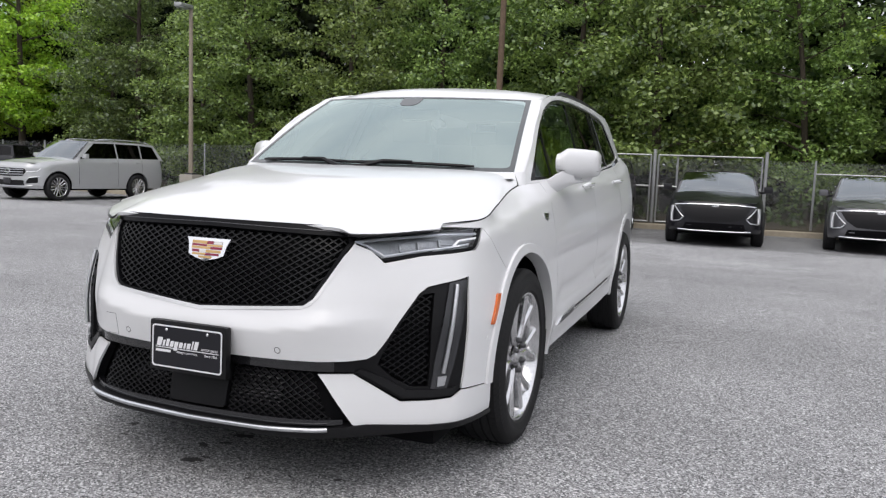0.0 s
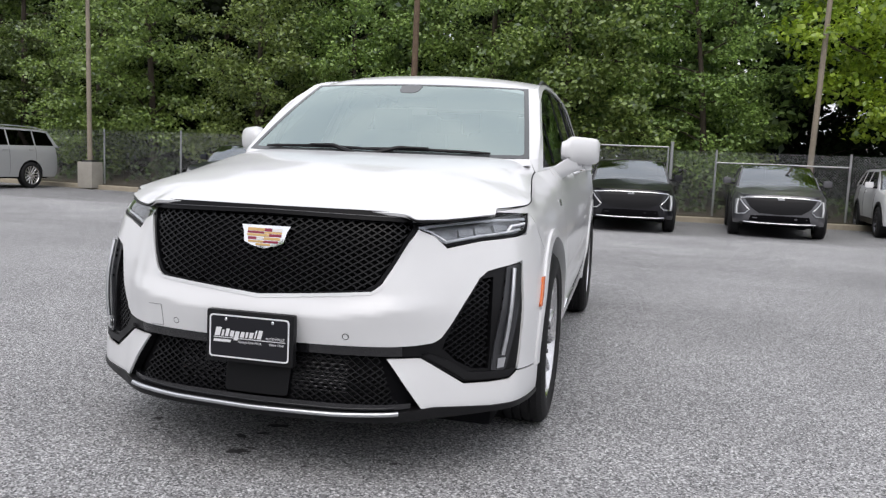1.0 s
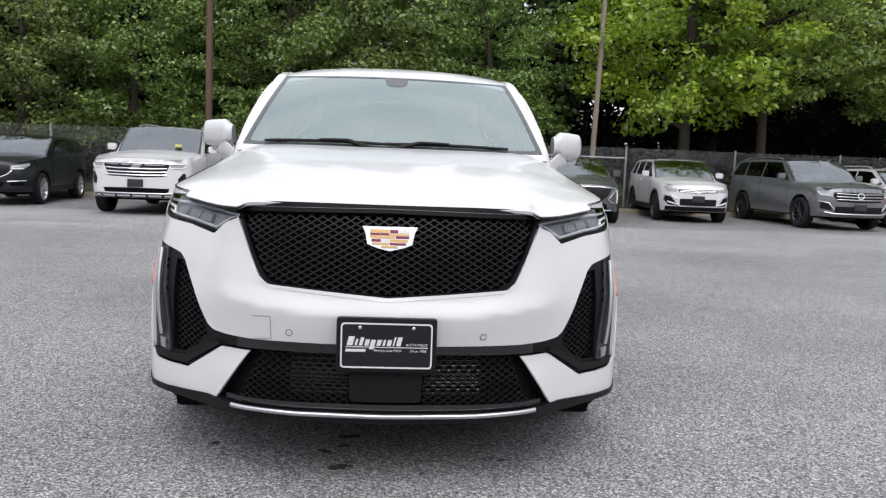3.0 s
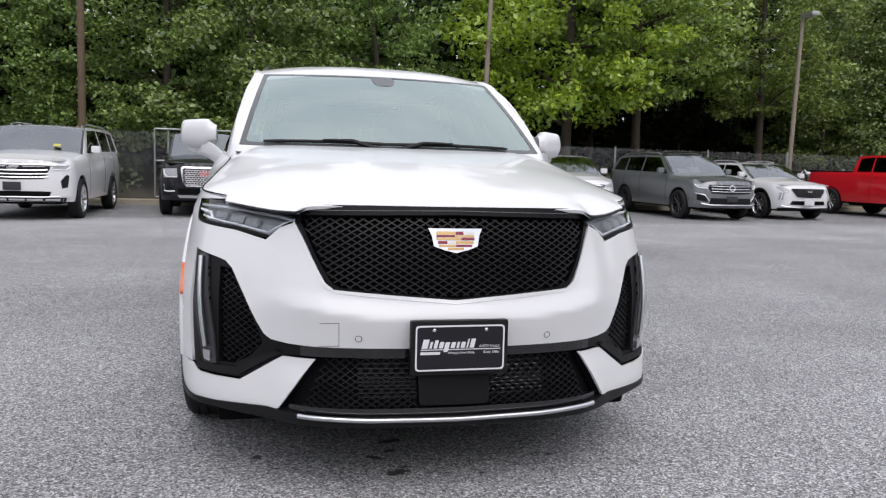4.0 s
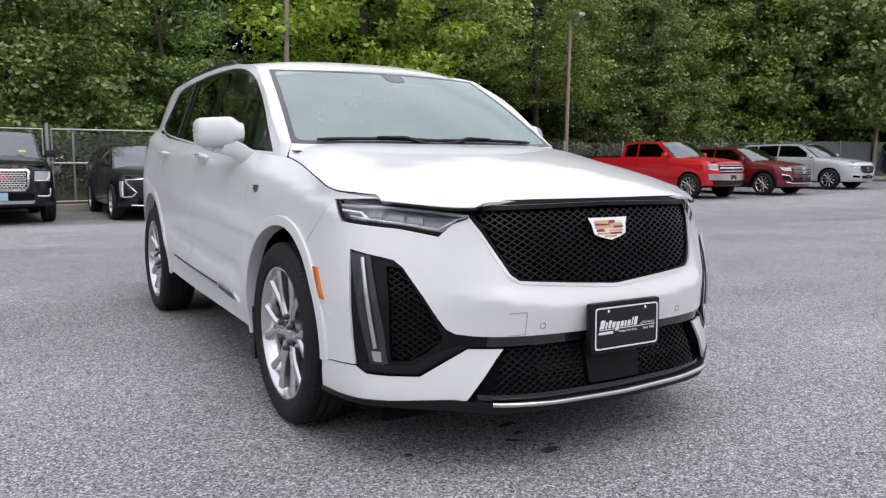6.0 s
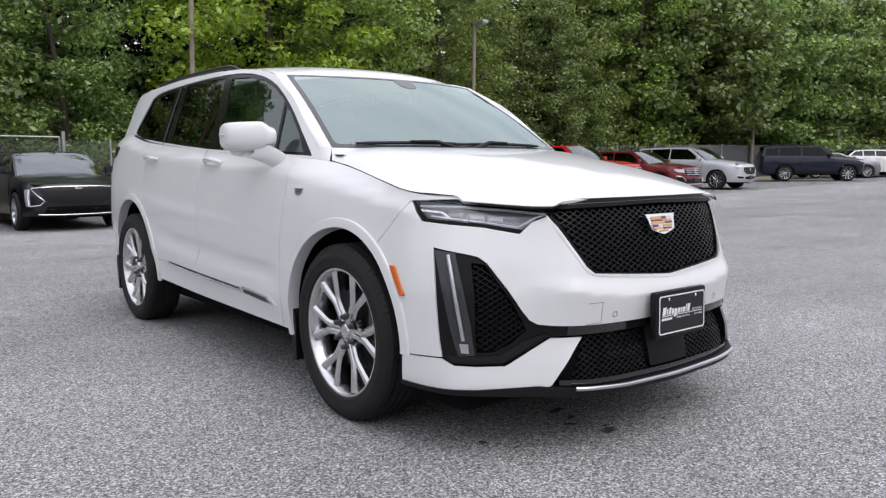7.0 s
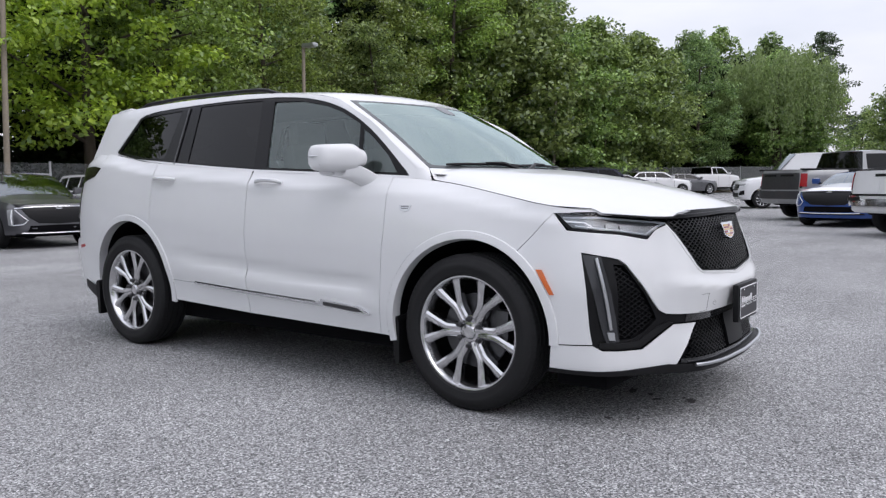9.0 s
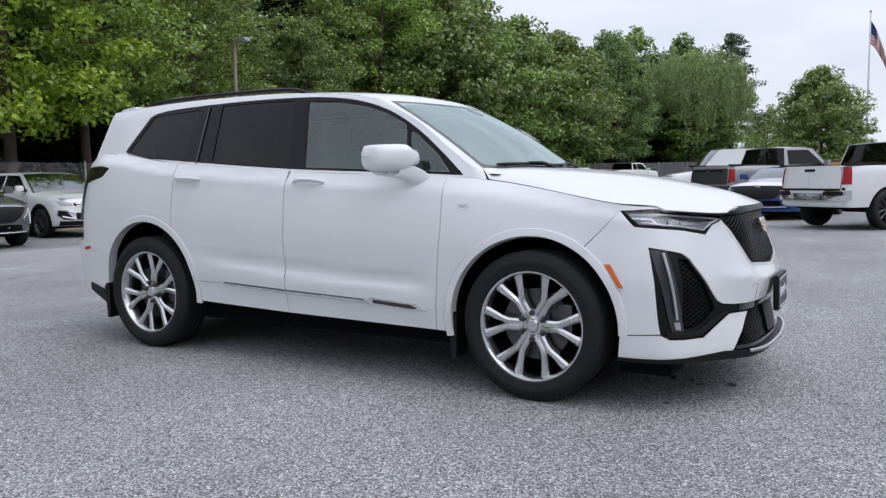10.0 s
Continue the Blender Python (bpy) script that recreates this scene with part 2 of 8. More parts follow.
# ---- building tools ----
def part(name, mesh, mat, parent, label="", at=None):
    ob = new(name, mesh)
    if mat is not None and mesh is not None:
        mesh.materials.append(mat)
    if parent is not None:
        ob.parent = parent
    if at is not None:
        ob.matrix_local = at
    if label:
        tagged(ob, label)
    return ob


def thing(name, label, category, at=None, group="", kind=""):
    ob = new(name)
    ob.empty_display_size = 0.2
    if at is not None:
        ob.matrix_world = at
    return tagged(ob, label, category, group, kind)


def from_bm(name, bm, smooth=30.0):
    bmesh.ops.recalc_face_normals(bm, faces=bm.faces)
    me = bpy.data.meshes.new(name)
    for f in bm.faces:
        f.smooth = True
    bm.to_mesh(me)
    bm.free()
    me.set_sharp_from_angle(angle=radians(smooth))
    return me


def pydata(name, verts, faces, smooth=False):
    me = bpy.data.meshes.new(name)
    me.from_pydata([tuple(v) for v in verts], [], faces)
    if smooth:
        me.shade_smooth()
    me.update()
    return me


def box_bm(bm, size, at=(0, 0, 0), bevel=0.0, turn=None, taper=1.0):
    """Adds a bevelled box to bm; taper narrows its top."""
    r = bmesh.ops.create_cube(bm, size=1.0)
    vs = r["verts"]
    for v in vs:
        k = taper if v.co.z > 0 else 1.0
        v.co = Vector((v.co.x * size[0] * k, v.co.y * size[1] * k, v.co.z * size[2]))
    if bevel:
        es = list({e for v in vs for e in v.link_edges})
        r2 = bmesh.ops.bevel(bm, geom=es, offset=bevel, segments=2, affect="EDGES", profile=0.7)
        vs = list({v for f in r2["faces"] for v in f.verts} | {v for v in vs if v.is_valid})
    m = Matrix.Translation(at) @ (turn if turn is not None else Matrix())
    for v in vs:
        v.co = m @ v.co
    return vs


def box(name, size, at=(0, 0, 0), bevel=0.0, turn=None, taper=1.0):
    bm = bmesh.new()
    box_bm(bm, size, at, bevel, turn, taper)
    return from_bm(name, bm)


def lathe(name, profile, segments=48, closed=False):
    """Turns a profile of (radius, x) about the x axis."""
    n, verts, faces = len(profile), [], []
    for k in range(segments):
        a = 2 * math.pi * k / segments
        for r, x in profile:
            verts.append((x, r * math.cos(a), r * math.sin(a)))
    for k in range(segments):
        for j in range(n if closed else n - 1):
            a, b = k * n + j, k * n + (j + 1) % n
            c, d = ((k + 1) % segments) * n + (j + 1) % n, ((k + 1) % segments) * n + j
            faces.append((a, d, c, b))
    me = pydata(name, verts, faces, True)
    me.set_sharp_from_angle(angle=radians(35))
    return me


def tube(name, points, radius, sides=8, closed_ends=True):
    """A round bar along points; radius may be one number or one for each point."""
    pts = [Vector(p) for p in points]
    rad = radius if isinstance(radius, (list, tuple)) else [radius] * len(pts)
    verts, faces = [], []
    up0 = Vector((0, 0, 1))
    for i, p in enumerate(pts):
        d = (pts[min(i + 1, len(pts) - 1)] - pts[max(i - 1, 0)]).normalized()
        up = up0 if abs(d.z) < 0.95 else Vector((1, 0, 0))
        a = d.cross(up).normalized()
        b = d.cross(a)
        for k in range(sides):
            t = 2 * math.pi * k / sides
            verts.append(p + (math.cos(t) * a + math.sin(t) * b) * float(rad[i]))
    for i in range(len(pts) - 1):
        for k in range(sides):
            a, b = i * sides + k, i * sides + (k + 1) % sides
            faces.append((a, b, b + sides, a + sides))
    if closed_ends:
        faces.append(tuple(range(sides))[::-1])
        faces.append(tuple(range((len(pts) - 1) * sides, len(pts) * sides)))
    me = pydata(name, verts, faces, True)
    me.set_sharp_from_angle(angle=radians(50))
    return me


def curve(*pts):
    """A smooth, monotone function through (x, y) pairs."""
    xs, ys = np.array([p[0] for p in pts], float), np.array([p[1] for p in pts], float)
    h, d = np.diff(xs), np.diff(ys) / np.diff(xs)
    m = np.zeros(len(xs))
    m[0], m[-1] = d[0], d[-1]
    for i in range(1, len(xs) - 1):
        m[i] = 0 if d[i - 1] * d[i] <= 0 else 3 * (h[i - 1] + h[i]) / ((2 * h[i] + h[i - 1]) / d[i - 1] + (h[i] + 2 * h[i - 1]) / d[i])

    xs, ys, h, m = xs.tolist(), ys.tolist(), h.tolist(), m.tolist()
    last = len(h) - 1

    def f(x):
        if x <= xs[0]:
            return ys[0]
        if x >= xs[-1]:
            return ys[-1]
        i = 0
        while i < last and xs[i + 1] < x:
            i += 1
        t = (x - xs[i]) / h[i]
        q = 1 - t
        return (1 + 2 * t) * q * q * ys[i] + t * q * q * h[i] * m[i] + t * t * (3 - 2 * t) * ys[i + 1] - t * t * q * h[i] * m[i + 1]

    return f


def smooth(t):
    t = min(max(t, 0.0), 1.0)
    return t * t * (3 - 2 * t)


def rounded(poly, r, n=4):
    """A polygon with its corners rounded; r is one radius or one for each corner."""
    rs = r if isinstance(r, (list, tuple)) else [r] * len(poly)
    out = []
    for i, p in enumerate(poly):
        a, b = Vector(poly[i - 1]), Vector(poly[(i + 1) % len(poly)])
        p = Vector(p)
        ra = min(rs[i], 0.45 * (a - p).length, 0.45 * (b - p).length)
        if ra < 1e-4:
            out.append(tuple(p))
            continue
        p0, p2 = p + (a - p).normalized() * ra, p + (b - p).normalized() * ra
        for k in range(n + 1):
            t = k / n
            out.append(tuple((1 - t) ** 2 * p0 + 2 * t * (1 - t) * p + t * t * p2))
    return out


def resampled(poly, step):
    out = []
    for i, p in enumerate(poly):
        q = poly[(i + 1) % len(poly)]
        n = max(1, int(math.ceil(math.dist(p, q) / step)))
        out += [(p[0] + (q[0] - p[0]) * k / n, p[1] + (q[1] - p[1]) * k / n) for k in range(n)]
    return out


def inside(pts, poly):
    """Which of the points (n, 2) lie in a polygon."""
    x, y = pts[:, 0], pts[:, 1]
    res = np.zeros(len(pts), bool)
    p = np.array(poly)
    for (x0, y0), (x1, y1) in zip(p, np.roll(p, -1, 0)):
        cross = (y0 > y) != (y1 > y)
        with np.errstate(divide="ignore", invalid="ignore"):
            res ^= cross & (x < (x1 - x0) * (y - y0) / (y1 - y0) + x0)
    return res


from mathutils.geometry import delaunay_2d_cdt

CENTRE = Vector((0, 1.4, 0.75))


def lifted(fn, u, v, centre, e=0.004):
    p = Vector(fn(u, v))
    n = (Vector(fn(u + e, v)) - Vector(fn(u - e, v))).cross(Vector(fn(u, v + e)) - Vector(fn(u, v - e)))
    n = n.normalized() if n.length > 1e-12 else Vector((0, 0, 1))
    return p, (n if n.dot(p - centre) > 0 else -n)


def panel(name, outline, fn, holes=(), step=0.035, thick=0.012, lift=0.0, edge=None, centre=None):
    """A sheet cut to an outline (with holes) in two coordinates, laid on the surface fn(u, v), with a rim of its thickness."""
    centre = centre or CENTRE
    loops = [resampled(outline, edge or step * 0.8)] + [resampled(h, edge or step * 0.8) for h in holes]
    arr = np.array(loops[0])
    lo, hi = arr.min(0), arr.max(0)
    gx, gy = np.meshgrid(np.arange(lo[0] + step / 2, hi[0], step), np.arange(lo[1] + step / 2, hi[1], step))
    gx[::2] += step * 0.25
    gx[1::2] -= step * 0.25
    grid = np.stack([gx.ravel(), gy.ravel()], 1)
    if len(grid):
        keep = inside(grid, loops[0])
        for h in loops[1:]:
            keep &= ~inside(grid, h)
        allb = np.array([p for lp in loops for p in lp])
        grid = grid[keep]
        if len(grid):
            near = np.min(np.hypot(grid[:, None, 0] - allb[None, :, 0], grid[:, None, 1] - allb[None, :, 1]), 1)
            grid = grid[near > step * 0.45]
    pts, edges = [], []
    for lp in loops:
        k = len(pts)
        pts += [Vector(p) for p in lp]
        edges += [(k + i, k + (i + 1) % len(lp)) for i in range(len(lp))]
    pts += [Vector(p) for p in grid]
    vs, _, fs, *_ = delaunay_2d_cdt(pts, edges, [], 0, 1e-6)
    v2 = np.array([tuple(v) for v in vs])
    cen = np.array([v2[list(f)].mean(0) for f in fs])
    keep = inside(cen, loops[0])
    for h in loops[1:]:
        keep &= ~inside(cen, h)
    tris = [list(f) for f, k in zip(fs, keep) if k]
    used = sorted({i for f in tris for i in f})
    remap = {i: k for k, i in enumerate(used)}
    pos, nor = [], []
    for i in used:
        p, n = lifted(fn, v2[i][0], v2[i][1], centre)
        pos.append(p + n * lift)
        nor.append(n)
    faces, count = [], {}
    for f in tris:
        a, b, c = (remap[i] for i in f)
        if (pos[b] - pos[a]).cross(pos[c] - pos[a]).dot(nor[a] + nor[b] + nor[c]) < 0:
            b, c = c, b
        faces.append((a, b, c))
        for e in ((a, b), (b, c), (c, a)):
            count[e] = 1
    rim = [e for e in count if (e[1], e[0]) not in count]
    verts, nf = list(pos), len(faces)
    if thick:
        back = {}
        for a, b in rim:
            for i in (a, b):
                if i not in back:
                    back[i] = (len(verts), len(verts) + 1)
                    verts += [pos[i], pos[i] - nor[i] * thick]
            faces.append((back[b][0], back[a][0], back[a][1], back[b][1]))
    me = bpy.data.meshes.new(name)
    me.from_pydata([tuple(v) for v in verts], [], faces)
    me.shade_smooth()
    loopn = []
    for k, f in enumerate(faces):
        for i in f:
            loopn.append(tuple(nor[i]) if k < nf else (0, 0, 0))
    me.normals_split_custom_set(loopn)
    return me


def sheet(name, fn, nu, nv, thick=0.0, u=(0, 1), v=(0, 1), centre=None, lift=0.0):
    """A smooth sheet over a rectangle of the two coordinates of fn."""
    return panel(name, [(u[0], v[0]), (u[1], v[0]), (u[1], v[1]), (u[0], v[1])], fn, step=min((u[1] - u[0]) / nu, (v[1] - v[0]) / nv), thick=thick, centre=centre, lift=lift)


def mesh_bars(name, outline, fn, pitch, rise, width, depth, lift=0.0, holes=(), centre=None):
    """A diamond lattice of thin bars, cut to an outline on the surface fn."""
    centre = centre or CENTRE
    arr = np.array(outline)
    lo, hi = arr.min(0), arr.max(0)
    verts, faces = [], []
    slope = rise / pitch
    span = (hi[1] - lo[1]) / slope
    for sgn in (1, -1):
        k = lo[0] - span - pitch if sgn > 0 else lo[0] - pitch
        end = hi[0] + pitch if sgn > 0 else hi[0] + span + pitch
        while k < end:
            n = max(4, int((hi[1] - lo[1]) / 0.008))
            line = np.array([(k + sgn * (t * (hi[1] - lo[1])) / slope, lo[1] + t * (hi[1] - lo[1])) for t in np.linspace(0, 1, n)])
            ok = inside(line, outline)
            for h in holes:
                ok &= ~inside(line, h)
            run = []
            for q, o in list(zip(line, ok)) + [((0, 0), False)]:
                if o:
                    run.append(q)
                    continue
                if len(run) > 1:
                    base = len(verts)
                    for j, w in enumerate(run):
                        p, nn = lifted(fn, w[0], w[1], centre)
                        p2 = Vector(fn(w[0] + 0.01 * sgn, w[1] + 0.01 * slope))
                        d = (p2 - p).normalized()
                        a = nn.cross(d).normalized() * (width / 2)
                        p = p + nn * lift
                        verts += [p + a, p - a, p - a - nn * depth, p + a - nn * depth]
                        if j:
                            b0 = base + 4 * (j - 1)
                            for s in range(4):
                                faces.append((b0 + s, b0 + (s + 1) % 4, b0 + 4 + (s + 1) % 4, b0 + 4 + s))
                run = []
            k += pitch
    return pydata(name, verts, faces)


class Shell:
    """The skin of a car: nose towards -y, front axle at y = 0, ground at z = 0."""

    def __init__(self, plan, front, top, top_factor, section, rear=None):
        pts = [Vector(p) for p in plan]
        pts = [Vector((-pts[1].x, pts[1].y))] + pts + [Vector((-pts[-2].x, pts[-2].y))]
        dense = []
        for i in range(1, len(pts) - 2):
            a, b, c, d = pts[i - 1 : i + 3]
            for k in range(24):
                t = k / 24
                dense.append(0.5 * (2 * b + (c - a) * t + (2 * a - 5 * b + 4 * c - d) * t * t + (3 * b - a - 3 * c + d) * t**3))
        dense.append(pts[-2])
        arr = np.array([tuple(p) for p in dense])
        self.s = np.r_[0, np.cumsum(np.hypot(*np.diff(arr, axis=0).T))]
        n = 1200
        grid = np.linspace(0, self.s[-1], n + 1)
        self.k = n / self.s[-1]
        self.px, self.py = np.interp(grid, self.s, arr[:, 0]).tolist(), np.interp(grid, self.s, arr[:, 1]).tolist()
        self.n = n
        self.front, self.top, self.top_factor, self.section = front, top, top_factor, section
        self.rear = rear or (lambda z: 0.0)
        self.crease, self.brow, self.front_out = None, 0.0, None
        self.y0, self.y1 = arr[0, 1], arr[-1, 1]

    def wrap(self, s, z):
        a = abs(s)
        q = min(a * self.k, self.n - 1e-6)
        i = int(q)
        q -= i
        x, y = self.px[i] * (1 - q) + self.px[i + 1] * q, self.py[i] * (1 - q) + self.py[i + 1] * q
        wf, wr = smooth(1 - (y - self.y0) / 1.0), smooth(1 - (self.y1 - y) / 0.9)
        zf = z
        if self.brow and x > 0.2:
            zf -= self.brow * smooth((x - 0.2) / 0.55) * smooth((z - 0.47) / 0.11) * smooth((0.82 - z) / 0.13)
        fr = self.front(zf)
        if self.front_out and x > 0.5:
            k = smooth((x - 0.5) / 0.2)
            fr = fr * (1 - k) + self.front_out(z) * k
        y += fr * wf + self.rear(z) * wr
        d = self.top(y) - z
        f = self.section(d) + (self.top_factor(y) - self.section(0)) * math.exp(-max(d, 0) / 0.06)
        if self.crease:
            f += self.crease(d, y)
        return (math.copysign(x * f, s) if s else 0.0, y, z)

    def at(self, x, y, z):
        """The run s round the body, and the height, nearest to a place."""
        best = min(np.arange(0, self.s[-1], 0.04).tolist(), key=lambda s: math.dist(self.wrap(s, z)[:2], (abs(x), y)))
        best = min(np.arange(best - 0.04, best + 0.04, 0.002).tolist(), key=lambda s: math.dist(self.wrap(s, z)[:2], (abs(x), y)))
        return (math.copysign(best, x), z)

    def by_y(self, y, z, sgn=1):
        lo, hi = 0.35, self.s[-1] - 0.3
        for _ in range(22):
            mid = (lo + hi) / 2
            if self.wrap(mid, z)[1] < y:
                lo = mid
            else:
                hi = mid
        return (sgn * lo, z)

    def by_x(self, x, z):
        lo, hi = 0.0, 1.6
        for _ in range(22):
            mid = (lo + hi) / 2
            if self.wrap(mid, z)[0] < abs(x):
                lo = mid
            else:
                hi = mid
        return (math.copysign(lo, x), z)


def flip(poly):
    return [(-u, v) for u, v in poly]

# ---- the white car ----
PLAN = [(0, -1.0), (0.2, -0.992), (0.33, -0.982), (0.42, -0.967), (0.5, -0.943), (0.58, -0.893), (0.65, -0.838), (0.72, -0.788), (0.79, -0.735),
        (0.853, -0.684), (0.900, -0.63), (0.934, -0.54), (0.956, -0.43), (0.967, -0.28), (0.971, -0.1), (0.971, 0.15), (0.970, 0.6), (0.97, 1.2), (0.97, 2.0),
        (0.967, 2.6), (0.955, 3.05), (0.93, 3.4), (0.885, 3.64), (0.80, 3.80), (0.62, 3.90), (0.35, 3.96), (0, 3.98)]
hero_front = curve((0.18, -0.0), (0.27, -0.03), (0.36, -0.018), (0.46, 0.004), (0.5, -0.004), (0.586, -0.0205), (0.597, -0.0218), (0.606, -0.0192), (0.66, 0.004), (0.7, 0.014), (0.82, 0.042), (0.92, 0.072), (0.97, 0.092), (1.02, 0.115))
hero_top = curve((-1.05, 0.94), (-0.62, 0.972), (0.30, 1.122), (0.42, 1.134), (1.6, 1.19), (2.35, 1.243), (2.8, 1.28), (3.25, 1.345), (3.6, 1.36), (4.0, 1.36))
hero_topf = curve((-0.9, 0.95), (-0.7, 0.88), (-0.62, 0.872), (-0.43, 0.912), (-0.2, 0.875), (0.30, 0.82), (0.42, 0.845), (0.6, 0.875), (1.2, 0.892), (2.4, 0.893), (3.0, 0.875), (3.4, 0.85), (4.0, 0.84))
hero_sec = curve((-0.05, 0.87), (0, 0.893), (0.03, 0.906), (0.06, 0.926), (0.075, 0.934), (0.13, 0.945), (0.25, 0.968), (0.38, 0.984), (0.5, 0.986), (0.6, 0.984), (0.68, 0.981), (0.74, 0.972), (0.8, 0.962), (0.95, 0.948))
hero_rear = curve((0.2, -0.12), (0.45, 0.02), (0.62, 0.03), (0.75, 0.0), (1.0, -0.06), (1.25, -0.12), (1.4, -0.2))
H = Shell(PLAN, hero_front, hero_top, hero_topf, hero_sec, hero_rear)
H.brow = 0.055
H.front_out = curve((0.18, 0.0), (0.27, -0.03), (0.36, -0.018), (0.46, -0.004), (0.6, -0.004), (0.7, 0.012), (0.82, 0.042), (0.92, 0.072), (0.97, 0.092), (1.02, 0.115))
door_fold = curve((0.40, 0.0), (0.52, -0.008), (0.566, -0.018), (0.582, -0.018), (0.65, 0.004), (0.72, 0.004), (0.80, 0.0))
H.crease = lambda d, y: door_fold(min(max(d, 0.40), 0.80)) * smooth((y - 0.5) / 0.25) * smooth((2.5 - y) / 0.5)

x0_side = curve((0.25, 0.785), (0.42, 0.82), (0.6, 0.85), (0.9, 0.872), (1.3, 0.885), (1.7, 0.888), (2.3, 0.883), (2.8, 0.875), (3.25, 0.862), (3.6, 0.83), (3.8, 0.80))
roof_z = curve((0, 1.593), (0.06, 1.622), (0.15, 1.648), (0.3, 1.676), (0.6, 1.706), (1.0, 1.727), (1.5, 1.732), (2.1, 1.718), (2.6, 1.692), (2.8, 1.68))


def roof_start(u):
    return 0.865 + 0.155 * u * u


def roof_edge_z(y):
    return roof_z(y - 0.96) - 0.036


pillar_y = curve((1.182, 0.41), (1.25, 0.49), (1.37, 0.64), (1.468, 0.785), (1.54, 0.93), (1.594, 1.04))


def hero_side(y, z, sgn=1):
    """The upper side: windows and pillars."""
    ze = roof_edge_z(y)
    x = x0_side(y) - 0.37 * (z - 1.13) - 2.2 * max(0, z - (ze - 0.07)) ** 2
    return (sgn * x, y, z)


def hero_roof(u, t):
    """u from -1 to 1 across, t from 0 to 1 from the windshield to the tail."""
    y = roof_start(u) + t * (3.53 - roof_start(u))
    xe = hero_side(max(y, 1.02), roof_edge_z(max(y, 1.02)))[0]
    k = smooth((y - roof_start(u)) / 0.5)
    xe = 0.642 * (1 - k) + xe * k if y < 1.6 else xe
    return (u * xe, y, roof_z(y - roof_start(u)) - 0.036 * abs(u) ** 3)


def hero_screen(u, t):
    """The windshield: u from -1 to 1 across, t from 0 at its foot to 1 at its head."""
    xb, xt = 0.757, 0.642
    y = (0.205 + 0.15 * u * u) * (1 - t) + (0.865 + 0.155 * u * u) * t
    z = 1.178 + 0.008 * u * u + (1.593 - 1.178 - 0.008 * u * u) * t + 0.028 * math.sin(math.pi * t) * (1 - 0.4 * u * u)
    return (u * (xb + (xt - xb) * t), y, z)


hood_c = curve((-0.93, 0.972), (-0.88, 1.0), (-0.8, 1.03), (-0.7, 1.057), (-0.5, 1.101), (-0.3, 1.137), (-0.1, 1.163), (0.1, 1.182), (0.3, 1.196))
HOOD_F = curve((0, -0.905), (0.24, -0.9), (0.48, -0.879), (0.53, -0.862), (0.62, -0.795), (0.70, -0.71), (0.775, -0.622))
HOOD_Z = curve((0, 0.966), (0.46, 0.966), (0.50, 0.962), (0.535, 0.946), (0.58, 0.946), (0.66, 0.952), (0.78, 0.967))
hood_side_x = curve((-1.0, 0.775), (-0.63, 0.777), *[(yy, H.wrap(*H.by_y(yy, H.top(yy)))[0] - 0.002) for yy in np.linspace(-0.60, 0.34, 20)])
hood_ref_x = curve((-0.95, 0.905), (-0.6, 0.885), *[(yy, hood_side_x(yy)) for yy in np.linspace(-0.4, 0.34, 10)])
hood_fall = curve((-0.95, 0.205), (-0.862, 0.19), (-0.795, 0.183), (-0.71, 0.16), (-0.622, 0.14), *[(yy, hood_c(yy) - H.top(yy) + 0.001) for yy in np.linspace(-0.4, 0.34, 10)])


def hood_base(x, y):
    q = min(abs(x) / hood_ref_x(y), 1.1)
    a = 0.8 - 0.5 * smooth((y + 0.65) / 0.8)
    a *= 1 - 0.6 * smooth((y + 0.1) / 0.4)
    p = 4 + 6 * smooth((y + 0.3) / 0.6)
    return hood_c(y) - hood_fall(y) * (a * q * q + (1 - a) * q**p)


def hero_hood(x, y):
    f = HOOD_F(min(abs(x), 0.775))
    drop = hood_base(x, f) - HOOD_Z(abs(x))
    return (x, y, hood_base(x, y) - drop * math.exp(-max(0.0, y - f) / 0.06))


def hood_outline(gap=0.0):
    right = [(x, HOOD_F(x) + gap) for x in (0.0, 0.12, 0.24, 0.36, 0.44, 0.48, 0.51, 0.53, 0.56, 0.62, 0.66, 0.70, 0.74, 0.772)]
    right += [(hood_side_x(y) - gap, y) for y in np.linspace(-0.58, 0.30, 16)]
    right += [(x, 0.182 + 0.15 * (x / 0.79) ** 2) for x in (0.7, 0.6, 0.45, 0.3, 0.15)]
    return right + [(0, 0.182)] + [(-x, y) for x, y in right[1:]][::-1]


def arch(cy, cz, r, a0, a1, n=18):
    return [(cy + r * math.cos(math.radians(a0 + (a1 - a0) * k / n)), cz + r * math.sin(math.radians(a0 + (a1 - a0) * k / n))) for k in range(n + 1)]


def ys(poly, sgn=1):
    return [H.by_y(y, z, sgn) for y, z in poly]


